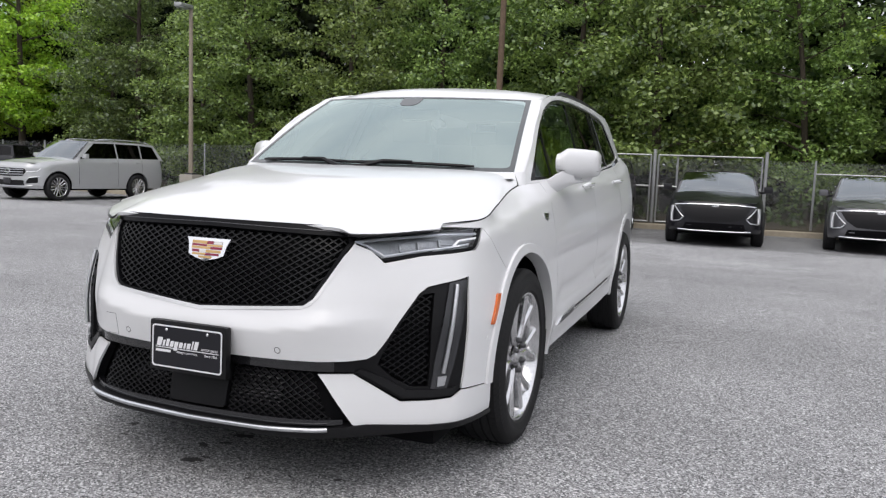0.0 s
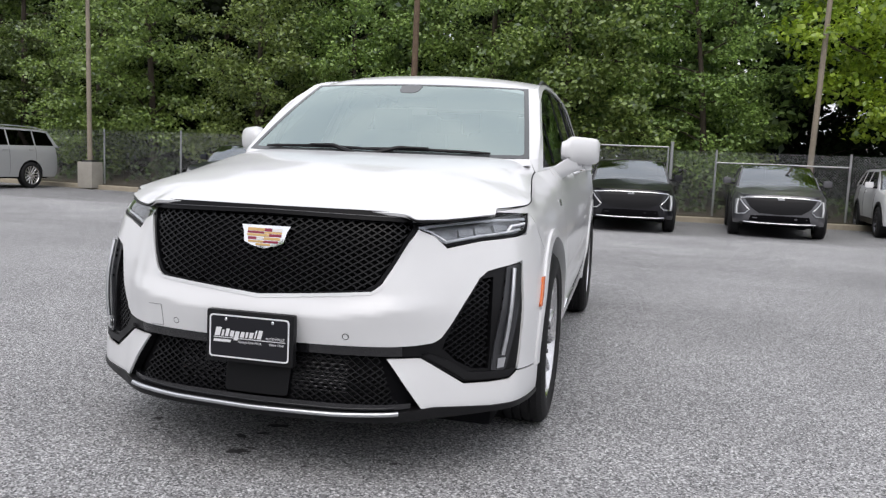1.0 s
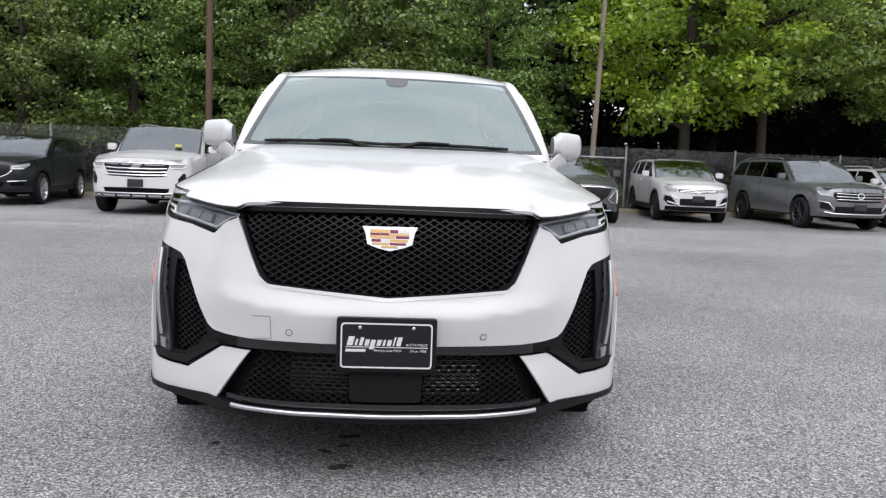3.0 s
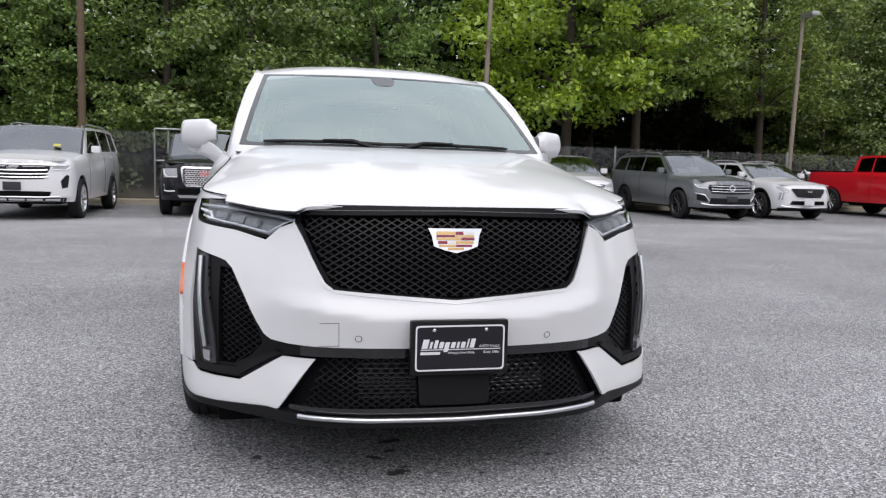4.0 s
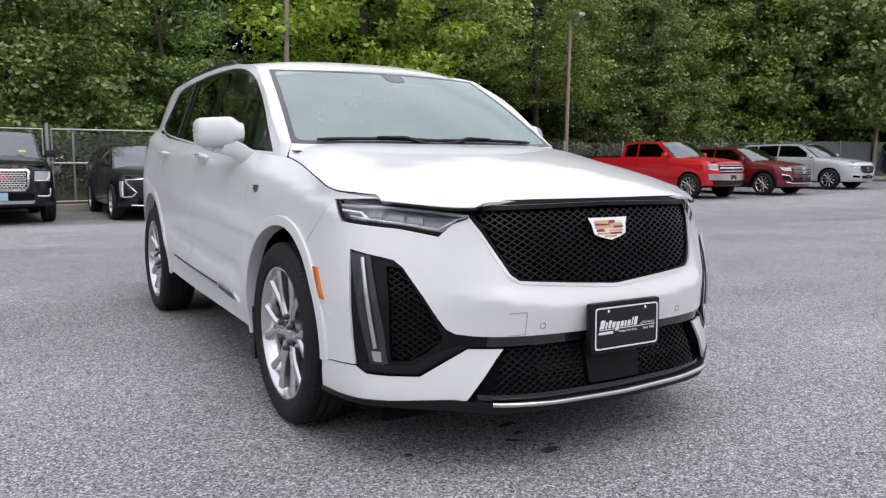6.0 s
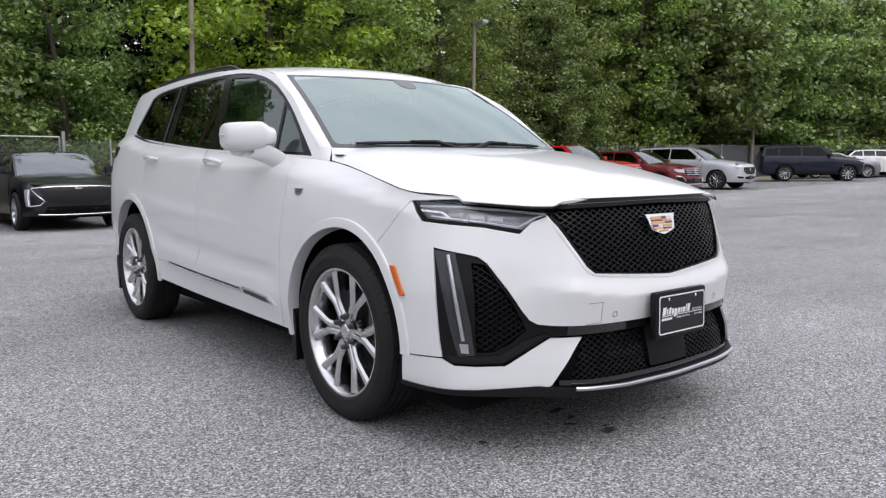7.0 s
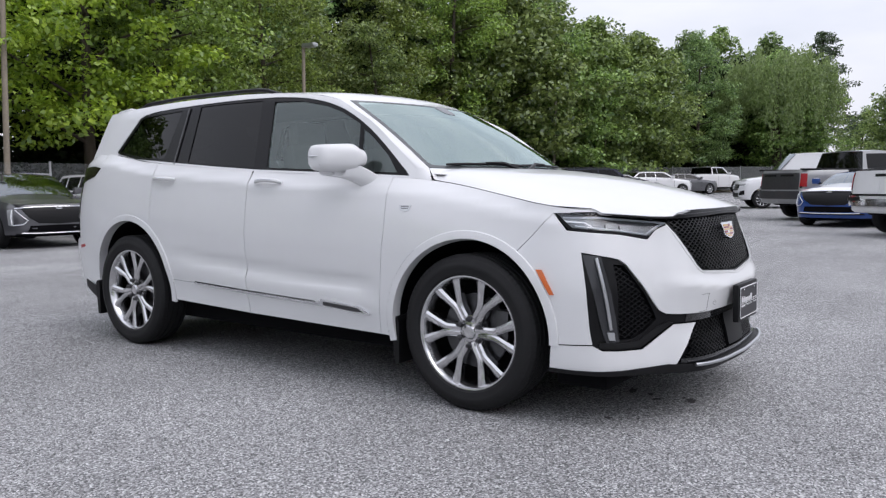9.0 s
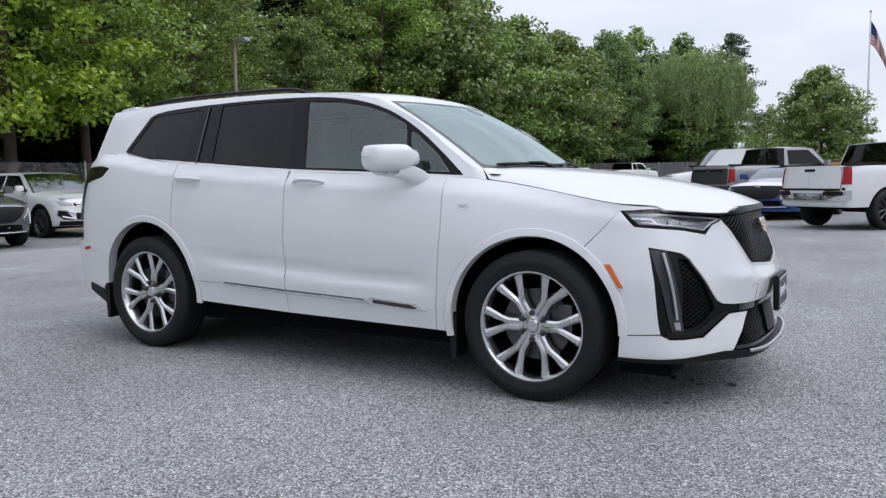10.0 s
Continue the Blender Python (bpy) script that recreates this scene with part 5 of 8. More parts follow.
for sgn in (1, -1):
    rail = []
    for t in np.linspace(0, 1, 24):
        y = 1.60 + 1.62 * t
        e = min(1.0, 9 * t, 9 * (1 - t))
        p = Vector(hero_roof(sgn * 0.93, (y - roof_start(0.93)) / (3.53 - roof_start(0.93))))
        rail.append(p + Vector((0, 0, -0.006 + 0.030 * smooth(e))))
    part("roof_rail", tube("roof_rail", rail, 0.0125, 8), BLACK_SATIN, car, "slim dark roof rail")
    part("rear_bumper", panel("rear_bumper", [*ys([(3.645, 0.72), (3.665, 0.43), (3.33, 0.355), (3.33, 0.29)], sgn), H.at(sgn * 0.6, 3.9, 0.30), (sgn * (H.s[-1] - 0.004), 0.30), (sgn * (H.s[-1] - 0.004), 0.66), H.at(sgn * 0.6, 3.92, 0.66)], H.wrap, step=0.05), WHITE_PAINT, car)
    part("rear_valance", panel("rear_valance", [*ys([(3.34, 0.352), (3.60, 0.405), (3.61, 0.35), (3.36, 0.26)], sgn)], H.wrap, step=0.05, lift=0.008), BLACK_PLASTIC, car)
    part("rear_reflector", panel("rear_reflector", ys([(3.53, 0.662), (3.62, 0.645), (3.62, 0.668), (3.54, 0.68)], sgn), H.wrap, step=0.03, lift=0.004), RED_LENS, car)
    tl_o = [*ys([(3.30, 1.245), (3.374, 1.183), (3.585, 1.141), (3.607, 1.10), (3.642, 0.905)], sgn), H.at(sgn * 0.80, 3.77, 0.86), H.at(sgn * 0.72, 3.83, 1.0), H.at(sgn * 0.72, 3.80, 1.24), *ys([(3.62, 1.252), (3.40, 1.256)], sgn)]
    part("tail_light", panel("tail_light", tl_o, H.wrap, step=0.03, lift=0.004), material("smoked_lens", (0.012, 0.007, 0.008), 0.15, coat=0.5) if sgn > 0 else bpy.data.materials["smoked_lens"], car, "dark smoked tail light")
    part("shoulder", panel("shoulder", [*ys([(3.295, 1.24), (3.40, 1.262), (3.62, 1.252)], sgn), H.at(sgn * 0.79, 3.73, 1.25), H.at(sgn * 0.74, 3.70, 1.345), *ys([(3.5, 1.352), (3.30, 1.338)], sgn)], H.wrap, step=0.03), WHITE_PAINT, car)


TG_Y, TG_X = curve((0, 3.86), (0.45, 3.83), (0.62, 3.72), (0.97, 3.44), (1.0, 3.42)), curve((0, 0.70), (0.45, 0.69), (0.62, 0.67), (1.0, 0.60))


def tailgate(u, t):
    y, x = TG_Y(t), TG_X(t)
    return (u * x, y + 0.06 * (1 - u * u), 0.66 + 1.03 * t)


part("tailgate", panel("tailgate", [(-1, 0), (1, 0), (1, 1), (-1, 1)], tailgate, holes=[[(-0.9, 0.66), (0.9, 0.66), (0.86, 0.93), (-0.86, 0.93)]], step=0.05), WHITE_PAINT, car)
part("rear_glass", panel("rear_glass", [(-0.91, 0.655), (0.91, 0.655), (0.87, 0.935), (-0.87, 0.935)], tailgate, step=0.06, lift=-0.006, thick=0.004), TINTED, car)
part("roof_spoiler", box("roof_spoiler", (1.20, 0.16, 0.03), (0, 3.415, 1.679), 0.012, turn=pose(0, 0, 0, -6, 0, 0)), WHITE_PAINT, car)

# -- cabin
cabin = part("cabin_floor", box("cabin_floor", (1.5, 3.0, 0.05), (0, 2.1, 0.55), 0.02), DARK_INTERIOR, car)
part("dashboard", box("dashboard", (1.42, 0.55, 0.26), (0, 0.55, 1.02), 0.08), INTERIOR, car)
part("dash_top", sheet("dash_top", lambda u, t: (u * 0.70, 0.24 + 0.13 * u * u + 0.42 * t, 1.152 + 0.012 * math.sin(3 * t)), 16, 10, u=(-1, 1)), DARK_INTERIOR, car)
part("headliner", panel("headliner", [(-0.95, 0.02), (0.95, 0.02), (0.95, 0.98), (-0.95, 0.98)], hero_roof, step=0.12, lift=-0.04, thick=0), INTERIOR, car)
part("steering_wheel", lathe("steering_wheel", [(0.185 + 0.014 * math.cos(a), 0.014 * math.sin(a)) for a in np.linspace(0, 2 * math.pi, 10)], 28), DARK_INTERIOR, car, at=pose(0.37, 0.88, 1.02, 0, -0, 0) @ pose(0, 0, 0, 0, 0, -90) @ pose(0, 0, 0, 0, -25, 0))
for row, zs in ((1.35, 0.0), (2.15, 0.02), (2.95, 0.05)):
    for x in (-0.37, 0.37):
        seat = part("seat", box("seat", (0.50, 0.50, 0.18), (x, row - 0.1, 0.72 + zs), 0.06), DARK_INTERIOR, car)
        part("seat_back", box("seat_back", (0.48, 0.14, 0.62), (x, row + 0.22, 1.06 + zs), 0.06, turn=pose(0, 0, 0, -14, 0, 0), taper=0.85), INTERIOR, seat)
        part("headrest", box("headrest", (0.26, 0.10, 0.17), (x, row + 0.31, 1.43 + zs * 0.5), 0.045), INTERIOR, seat)
part("rear_view_mirror", box("rear_view_mirror", (0.24, 0.03, 0.06), (0, 0.95, 1.50), 0.015), DARK_INTERIOR, car)

# ---- ground ----
def ground_z(x, y):
    dip = -0.15 * smooth((y - 3) / 10) * (1 - smooth((x - 16) / 16))
    rise = 0.0055 * ((x - 18) + math.sqrt((x - 18) ** 2 + 36)) - 0.0054
    return dip + min(rise, 0.6)


def axis(near, far, step):
    a = list(np.arange(-near, near + 0.01, step))
    k, d = near, step
    while k < far:
        d *= 1.35
        k += d
        a = [-k] + a + [k]
    return a


gx, gy = axis(60, 900, 1.5), axis(30, 900, 1.5)
verts = [(x, y, ground_z(x, y)) for y in gy for x in gx]
n = len(gx)
faces = [(j * n + i, j * n + i + 1, (j + 1) * n + i + 1, (j + 1) * n + i) for j in range(len(gy) - 1) for i in range(n - 1)]
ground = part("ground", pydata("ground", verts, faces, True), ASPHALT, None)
tagged(ground, "weathered grey asphalt parking lot with pale aggregate", "ground", kind="structure")


def spots(places):
    """Dark drips of oil soaked into the asphalt."""
    r = np.random.default_rng(3)
    for x, y, d in places:
        pts = []
        for a in np.linspace(0, 2 * math.pi, 22, endpoint=False):
            q = d * (1 + 0.28 * math.sin(2 * a + x * 40) + 0.18 * math.sin(5 * a + y * 30) + r.uniform(-0.08, 0.08))
            pts.append((x + q * 1.3 * math.cos(a), y + q * 0.8 * math.sin(a), ground_z(x, y) + 0.002))
        ob = part("oil_stain", pydata("oil_stain", pts, [tuple(range(22))]), OIL, None)
        tagged(ob, "small dark oil spot soaked into the asphalt", "oil stain", "oil spots under the car's nose")


OIL = material("oil", (0.028, 0.027, 0.028), 0.7, vary=0.35, scale=60, bump=0.3)
spots([(-0.14, -0.52, 0.03), (-0.161, -0.625, 0.018), (-0.16, -0.837, 0.03), (-0.13, -0.79, 0.012), (-0.662, -0.612, 0.018), (-0.597, -0.735, 0.011), (-0.23, -0.682, 0.022), (0.141, -0.888, 0.009), (0.45, -0.75, 0.012)])

def sealed_crack(points, width):
    """A thin wandering line of black crack sealer."""
    r = np.random.default_rng(int(abs(points[0][0]) * 100))
    fine = []
    for (x0, y0), (x1, y1) in zip(points[:-1], points[1:]):
        n_ = max(2, int(math.hypot(x1 - x0, y1 - y0) / 0.35))
        fine += [(x0 + (x1 - x0) * i / n_ + r.normal() * 0.03, y0 + (y1 - y0) * i / n_ + r.normal() * 0.03) for i in range(n_)]
    verts = []
    for i, (x, y) in enumerate(fine):
        a, b = Vector(fine[max(i - 1, 0)]), Vector(fine[min(i + 1, len(fine) - 1)])
        t = (b - a).normalized()
        w = width * r.uniform(0.4, 1.0)
        z = ground_z(x, y) + 0.004
        verts += [(x - t.y * w, y + t.x * w, z), (x + t.y * w, y - t.x * w, z)]
    faces = [(2 * i, 2 * i + 1, 2 * i + 3, 2 * i + 2) for i in range(len(fine) - 1)]
    ob = part("sealed_crack", pydata("sealed_crack", verts, faces), OIL, None)
    tagged(ob, "thin dark line of crack sealer on the asphalt", "crack", "sealed cracks in the asphalt")


sealed_crack([(10.6, 6.4), (14.5, 5.4), (18.6, 4.9), (23.0, 3.9)], 0.022)
sealed_crack([(13.6, 10.5), (18.5, 9.3), (24.0, 8.6), (30.0, 7.4)], 0.025)

# ---- parked vehicles ----
def seg(a, b, k):
    return a + (b - a) * k


class Kind:
    """Sizes of a vehicle in metres; y runs from the front axle towards the tail."""

    def __init__(self, L, W, HT, wb, foh, r=0.37, nose=0.98, cowl=0.42, cowl_z=1.12, belt=1.16, belt_r=None, screen=0.62, roof_r=None, tail=0.25, lean=0.36, square=0.5, floor=0.30, pickup=None, track=None):
        self.L, self.W, self.HT, self.wb, self.foh, self.r = L, W, HT, wb, foh, r
        self.nose, self.cowl, self.cowl_z, self.belt, self.belt_r = nose, cowl, cowl_z, belt, belt_r or belt + 0.06
        self.screen, self.tail, self.lean, self.square, self.floor, self.pickup = screen, tail, lean, square, floor, pickup
        self.rear = L - foh
        self.roof_end = roof_r if roof_r else self.rear - tail - 0.12
        self.track = track or W - 0.26


def parked(name, label, k, paint, at, face, category="car", rims=None, cladding=None, group="parked cars along the fence", windows=3, rim_pairs=5, rails=None, glass=None, rear_face=None, hood_mat=None):
    """A parked vehicle: skin, glass, wheels, lamps and trim; face adds its own front."""
    v = thing(name, label, category, at, group)
    hw, sq = k.W / 2, k.square
    cr = 0.20 + 0.35 * (1 - sq)
    plan = [(0, -k.foh), (hw * 0.45, -k.foh + 0.03), (hw * 0.72, -k.foh + 0.10), (hw * 0.88, -k.foh + 0.10 + cr * 0.5), (hw * 0.965, -k.foh + 0.14 + cr), (hw * 0.99, -k.foh + 0.5 + cr),
            (hw, k.wb * 0.4), (hw * 0.995, k.wb), (hw * 0.97, k.rear - 0.4), (hw * 0.9, k.rear - 0.13), (hw * 0.6, k.rear - 0.02), (0, k.rear)]
    top = curve((-k.foh - 0.2, k.nose - 0.01), (-k.foh + 0.1, k.nose), (k.cowl, k.cowl_z), (k.cowl + 0.5, k.belt), (k.rear, k.belt_r))
    hgt = k.belt - k.floor
    section = curve((-0.05, 0.91), (0, 0.93), (0.07, 0.955), (0.16, 0.975), (hgt * 0.45, 0.99), (hgt * 0.7, 0.985), (hgt * 0.9, 0.965), (hgt * 1.1, 0.94))
    topf = curve((-k.foh, 0.94), (0.0, 0.90), (k.cowl, 0.90), (k.cowl + 0.5, 0.93), (k.rear, 0.92))
    front = curve((k.floor, 0.07), (0.42, 0.0), (0.6, -0.01), (k.nose - 0.12, 0.02), (k.nose, 0.10))
    rear = curve((k.floor, -0.06), (0.5, 0.02), (0.7, 0.02), (k.belt, -0.03))
    B = Shell(plan, front, top, topf, section, rear)
    ctr = Vector((0, k.wb / 2, 0.75))
    top_x = curve(*[(yy, B.wrap(*B.by_y(yy, B.top(yy)))[0]) for yy in np.linspace(-k.foh + 0.35, k.rear - 0.45, 16)])
    end = B.s[-1] - 0.005
    run = [(s, B.top(B.wrap(s, k.nose)[1])) for s in np.linspace(-end, end, 46)]
    ar = k.r + 0.075
    # wheel cut-outs open downwards
    edge = []
    for sg in (1, -1):
        cuts = []
        for cy in ((k.wb, 0) if sg > 0 else (0, k.wb)):
            a = arch(cy, k.r, ar, -math.degrees(math.asin(min(1, (k.r - k.floor) / ar))), 180 + math.degrees(math.asin(min(1, (k.r - k.floor) / ar))), 16)
            pts = [B.by_y(y, z, sg) for y, z in a]
            cuts += pts if sg > 0 else pts[::-1]
        edge += ([(end, k.floor)] + cuts) if sg > 0 else (cuts + [(-end, k.floor)])
    body = part("body", panel("body", run + edge, B.wrap, step=0.09, edge=0.07, thick=0.03, centre=ctr), paint, v)
    # hood
    def hood(u, t):
        f = -k.foh + 0.10 + 0.10 * u * u * (1.5 - sq)
        y = f + t * (k.cowl + 0.08 + 0.10 * u * u - f)
        x = u * (top_x(y) if y > -k.foh + 0.35 else seg(hw * 0.80, top_x(-k.foh + 0.35), smooth((y + k.foh - 0.1) / 0.25)))
        crown = 0.075 * (1 - abs(u) ** 2.6) * smooth((t + 0.05) / 0.35)
        return (x, y, B.top(y) + crown - 0.002)
    part("hood", panel("hood", [(-1, 0), (1, 0), (1, 1), (-1, 1)], hood, step=0.14, edge=0.1, thick=0.02, centre=ctr), hood_mat or paint, v)
    # glasshouse
    zr, y0, y1, y2 = k.HT, k.cowl + 0.06, k.cowl + 0.06 + k.screen, k.roof_end
    if k.pickup:
        y2 = k.pickup - 0.12
    yb = (k.pickup if k.pickup else k.rear - 0.10)
    x_at = lambda y, z: top_x(y) - k.lean * (z - B.top(y))
    roof_line = curve((y1, zr - 0.075), (y1 + 0.25, zr - 0.045), ((y1 + y2) / 2, zr - 0.03), (y2, zr - 0.06), (y2 + 0.1, zr - 0.075))
    for sg in (1, -1):
        side = lambda y, z, s=sg: (s * x_at(y, z), y, z)
        outer = [(y0, B.top(y0) - 0.01)] + [(y, B.top(y) - 0.01) for y in np.linspace(y0 + 0.3, yb, 8)] + [(y2, roof_line(y2))] + [(y, roof_line(y)) for y in np.linspace(y2 - 0.2, y1, 8)]
        wl = lambda y: B.top(y) + 0.025
        wt_ = lambda y: roof_line(max(y, y1)) - 0.055
        front_y = lambda z: y0 + 0.14 + (y1 - y0) * (z - B.top(y0)) / (roof_line(y1) - B.top(y0))
        rear_y = lambda z: seg(yb - 0.16, y2 - 0.06, (z - B.top(yb)) / (zr - 0.06 - B.top(yb)))
        wy = [y0 + 0.22] + [seg(y1 + 0.25, y2, f) for f in ({3: (0.30, 0.72), 2: (0.52,), 1: ()}[windows])] + [None]
        glasses = []
        for a, b in zip(wy[:-1], wy[1:]):
            za, last = wl(a), b is None
            pl = []
            if a == wy[0]:
                zt = wt_(y1)
                pl += [(front_y(wl(a)) + 0.02, wl(a))]
            else:
                pl += [(a + 0.05, wl(a))]
            pl += [(b, wl(b))] if not last else [(rear_y(wl(yb)), wl(yb - 0.1))]
            pl += [(b, wt_(b))] if not last else [(rear_y(wt_(y2)) - 0.02, wt_(y2) - 0.01)]
            pl += [(a + 0.05, wt_(a))] if a != wy[0] else [(front_y(wt_(y1)) + 0.10, wt_(y1 + 0.15))]
            glasses.append(pl)
        part("cab_side", panel("cab_side", outer, side, holes=glasses, step=0.12, edge=0.1, thick=0.03, centre=ctr), paint, v)
        for pl in glasses:
            part("side_window", panel("side_window", pl, side, step=0.2, lift=-0.008, thick=0, centre=ctr), glass or CAR_GLASS, v)
        door_x = [(y0 + 0.12), wy[1] if wy[1] else seg(y1, y2, 0.6)] + ([wy[2]] if len(wy) > 2 and wy[2] else [])
        for dy in door_x[:3]:
            pts = [lifted(B.wrap, *B.by_y(dy, z, sg), ctr) for z in np.linspace(k.floor + 0.08, B.top(dy) - 0.02, 8)]
            part("door_seam", tube("door_seam", [p + n * 0.001 for p, n in pts], 0.004, 4), BLACK_MATT, v)
        for dy in door_x[1:3]:
            p, n = lifted(B.wrap, *B.by_y(dy - 0.16, B.top(dy) - 0.11, sg), ctr)
            part("door_handle", box("door_handle", (0.03, 0.19, 0.035), p + n * 0.015, 0.01), paint, v)
        mz = B.top(y0 + 0.25) + 0.10
        mx = B.wrap(*B.by_y(y0 + 0.25, B.top(y0 + 0.25)))[0]
        mir = part("door_mirror", box("door_mirror", (0.19, 0.12, 0.15), (sg * (mx + 0.16), y0 + 0.27, mz), 0.045), paint, v)
        part("mirror_arm", box("mirror_arm", (0.14, 0.07, 0.05), (sg * (mx + 0.03), y0 + 0.26, mz - 0.06), 0.015), BLACK_PLASTIC, mir)
        if cladding:
            for cy in (0, k.wb):
                rg = arch(cy, k.r, ar - 0.005, -8, 188, 20) + arch(cy, k.r, ar + 0.055, 188, -8, 20)
                part("arch_trim", panel("arch_trim", [B.by_y(y, z, sg) for y, z in rg], B.wrap, step=0.06, lift=0.012, thick=0.05, centre=ctr), cladding, v)
            part("sill_trim", panel("sill_trim", [B.by_y(y, z, sg) for y, z in ((ar + 0.02, k.floor - 0.02), (k.wb - ar - 0.02, k.floor - 0.02), (k.wb - ar - 0.02, k.floor + 0.12), (ar + 0.02, k.floor + 0.12))], B.wrap, step=0.1, lift=0.012, thick=0.04, centre=ctr), cladding, v)
        for cy in (0, k.wb):
            wheel(v, pose(sg * (k.track / 2 + 0.02), cy, k.r, 20 * (cy > 0) + 11, 0, 0 if sg > 0 else 180), k.r, 0.24, k.r * 0.70, rim_pairs, rims or RIM, 5, detail=False, width=0.062)
        if rails:
            rl = [Vector((sg * (x_at(y, zr - 0.03) - 0.10), y, roof_line(y) + 0.035 + 0.045 * min(1, 8 * t, 8 * (1 - t)))) for t, y in zip(np.linspace(0, 1, 12), np.linspace(y1 + 0.35, y2 - 0.1, 12))]
            part("roof_rail", tube("roof_rail", rl, 0.017, 6), rails, v)
    roof_x = lambda y: x_at(y, roof_line(y))
    part("roof", panel("roof", [(-1, 0), (1, 0), (1, 1), (-1, 1)], lambda u, t: (u * roof_x(y1 + (y2 - y1) * t), y1 - 0.07 * (1 - u * u) * (1 - t) + (y2 - y1) * t, roof_line(y1 + (y2 - y1) * t) + 0.035 * (1 - abs(u) ** 2.5)), step=0.2, edge=0.12, thick=0.02, centre=ctr), paint, v)
    def screen(u, t):
        yy, zz = seg(y0, y1, t), seg(B.top(y0) + 0.012, roof_line(y1), t)
        return (u * seg(x_at(y0, B.top(y0)) * 0.95, roof_x(y1), t), yy - 0.09 * (1 - u * u), zz + 0.03 * math.sin(math.pi * t) + 0.03 * (1 - u * u))
    part("windshield", panel("windshield", [(-0.97, 0), (0.97, 0), (0.97, 1), (-0.97, 1)], screen, step=0.16, thick=0.01, centre=ctr), CAR_SCREEN, v)
    part("screen_edge", panel("screen_edge", [(-1.02, -0.02), (1.02, -0.02), (1.02, 1.0), (-1.02, 1.0)], screen, holes=[[(-0.94, 0.03), (0.94, 0.03), (0.93, 0.96), (-0.93, 0.96)]], step=0.16, lift=-0.004, thick=0.0, centre=ctr), BLACK_GLOSS, v)
    def back(u, t):
        yy, zz = seg(yb, y2, t), seg(B.top(yb) - 0.01, roof_line(y2), t)
        return (u * seg(x_at(yb, B.top(yb)), roof_x(y2), t), yy + 0.05 * (1 - u * u), zz)
    part("rear_glass", panel("rear_glass", [(-0.98, 0), (0.98, 0), (0.98, 1), (-0.98, 1)], back, step=0.2, thick=0.01, centre=ctr), glass or CAR_GLASS, v)
    # plain dark boxes put in for the shade inside, under and between the wheels
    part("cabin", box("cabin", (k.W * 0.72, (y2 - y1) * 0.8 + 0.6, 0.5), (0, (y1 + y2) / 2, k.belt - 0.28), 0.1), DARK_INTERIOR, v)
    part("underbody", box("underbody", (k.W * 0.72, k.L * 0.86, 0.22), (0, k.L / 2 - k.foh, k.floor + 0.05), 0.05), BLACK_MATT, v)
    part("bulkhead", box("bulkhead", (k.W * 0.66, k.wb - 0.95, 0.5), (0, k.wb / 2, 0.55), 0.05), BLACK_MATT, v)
    if k.pickup:
        bx_ = x_at(k.pickup + 0.6, k.belt) - 0.06
        part("bed_floor", box("bed_floor", (bx_ * 2, k.rear - k.pickup - 0.12, 0.05), (0, (k.pickup + k.rear) / 2, k.belt - 0.45), 0.01), BLACK_PLASTIC, v)
        for sg in (1, -1):
            part("bed_rail", box("bed_rail", (0.10, k.rear - k.pickup - 0.1, 0.05), (sg * bx_, (k.pickup + k.rear) / 2, k.belt + 0.035), 0.015), BLACK_PLASTIC, v)
    else:
        part("tail_fill", panel("tail_fill", [(-1, 0), (1, 0), (1, 1), (-1, 1)], lambda u, t: (u * hw * 0.86, seg(yb, k.rear - 0.03, t), B.top(k.rear) - 0.012), step=0.2, thick=0.02, centre=ctr), paint, v)
    P = lambda pts, sg=1: [B.by_x(sg * x * hw, z) for x, z in pts]

    def put(nm, pts, mt, lift=0.006, thick=0.012, mirrored=True, lab="", step=0.08):
        for sg in ((1, -1) if mirrored else (1,)):
            part(nm, panel(nm, P(pts, sg) if mirrored else both_sides(P(pts)), B.wrap, step=step, lift=lift, thick=thick, centre=ctr), mt, v, lab)
    def both_sides(a):
        return a + flip([p for p in a if abs(p[0]) > 1e-3])[::-1]
    def wire(nm, pts, r_, mt, lift=0.012, mirrored=True):
        for sg in ((1, -1) if mirrored else (1,)):
            line = P(pts, sg) if mirrored else flip(P(pts)[1:])[::-1] + P(pts)
            out = []
            for a, b in zip(line[:-1], line[1:]):
                for q in range(4):
                    p, n = lifted(B.wrap, seg(a[0], b[0], q / 4), seg(a[1], b[1], q / 4), ctr)
                    out.append(p + n * lift)
            p, n = lifted(B.wrap, *line[-1], ctr)
            out.append(p + n * lift)
            part(nm, tube(nm, out, r_, 6), mt, v)
    def badge(z, r_, mt, bar=False):
        p, n = lifted(B.wrap, 0.0, z, ctr)
        if bar:
            part("badge", box("badge", (r_ * 2, 0.02, r_ * 0.7), p + n * 0.015, 0.006), mt, v)
        else:
            part("badge", lathe("badge", [(r_ * 0.72, 0.0), (r_ * 0.74, 0.014), (r_ * 0.95, 0.014), (r_, 0.0)], 24), mt, v, at=Matrix.Translation(p + n * 0.012) @ n.to_track_quat("X", "Z").to_matrix().to_4x4())
    def plate(z, mt, w=0.31, h=0.155):
        p, n = lifted(B.wrap, 0.0, z, ctr)
        part("plate", box("plate", (w, 0.02, h), p + n * 0.02, 0.006), mt, v)
    if face:
        face(put, wire, badge, plate)
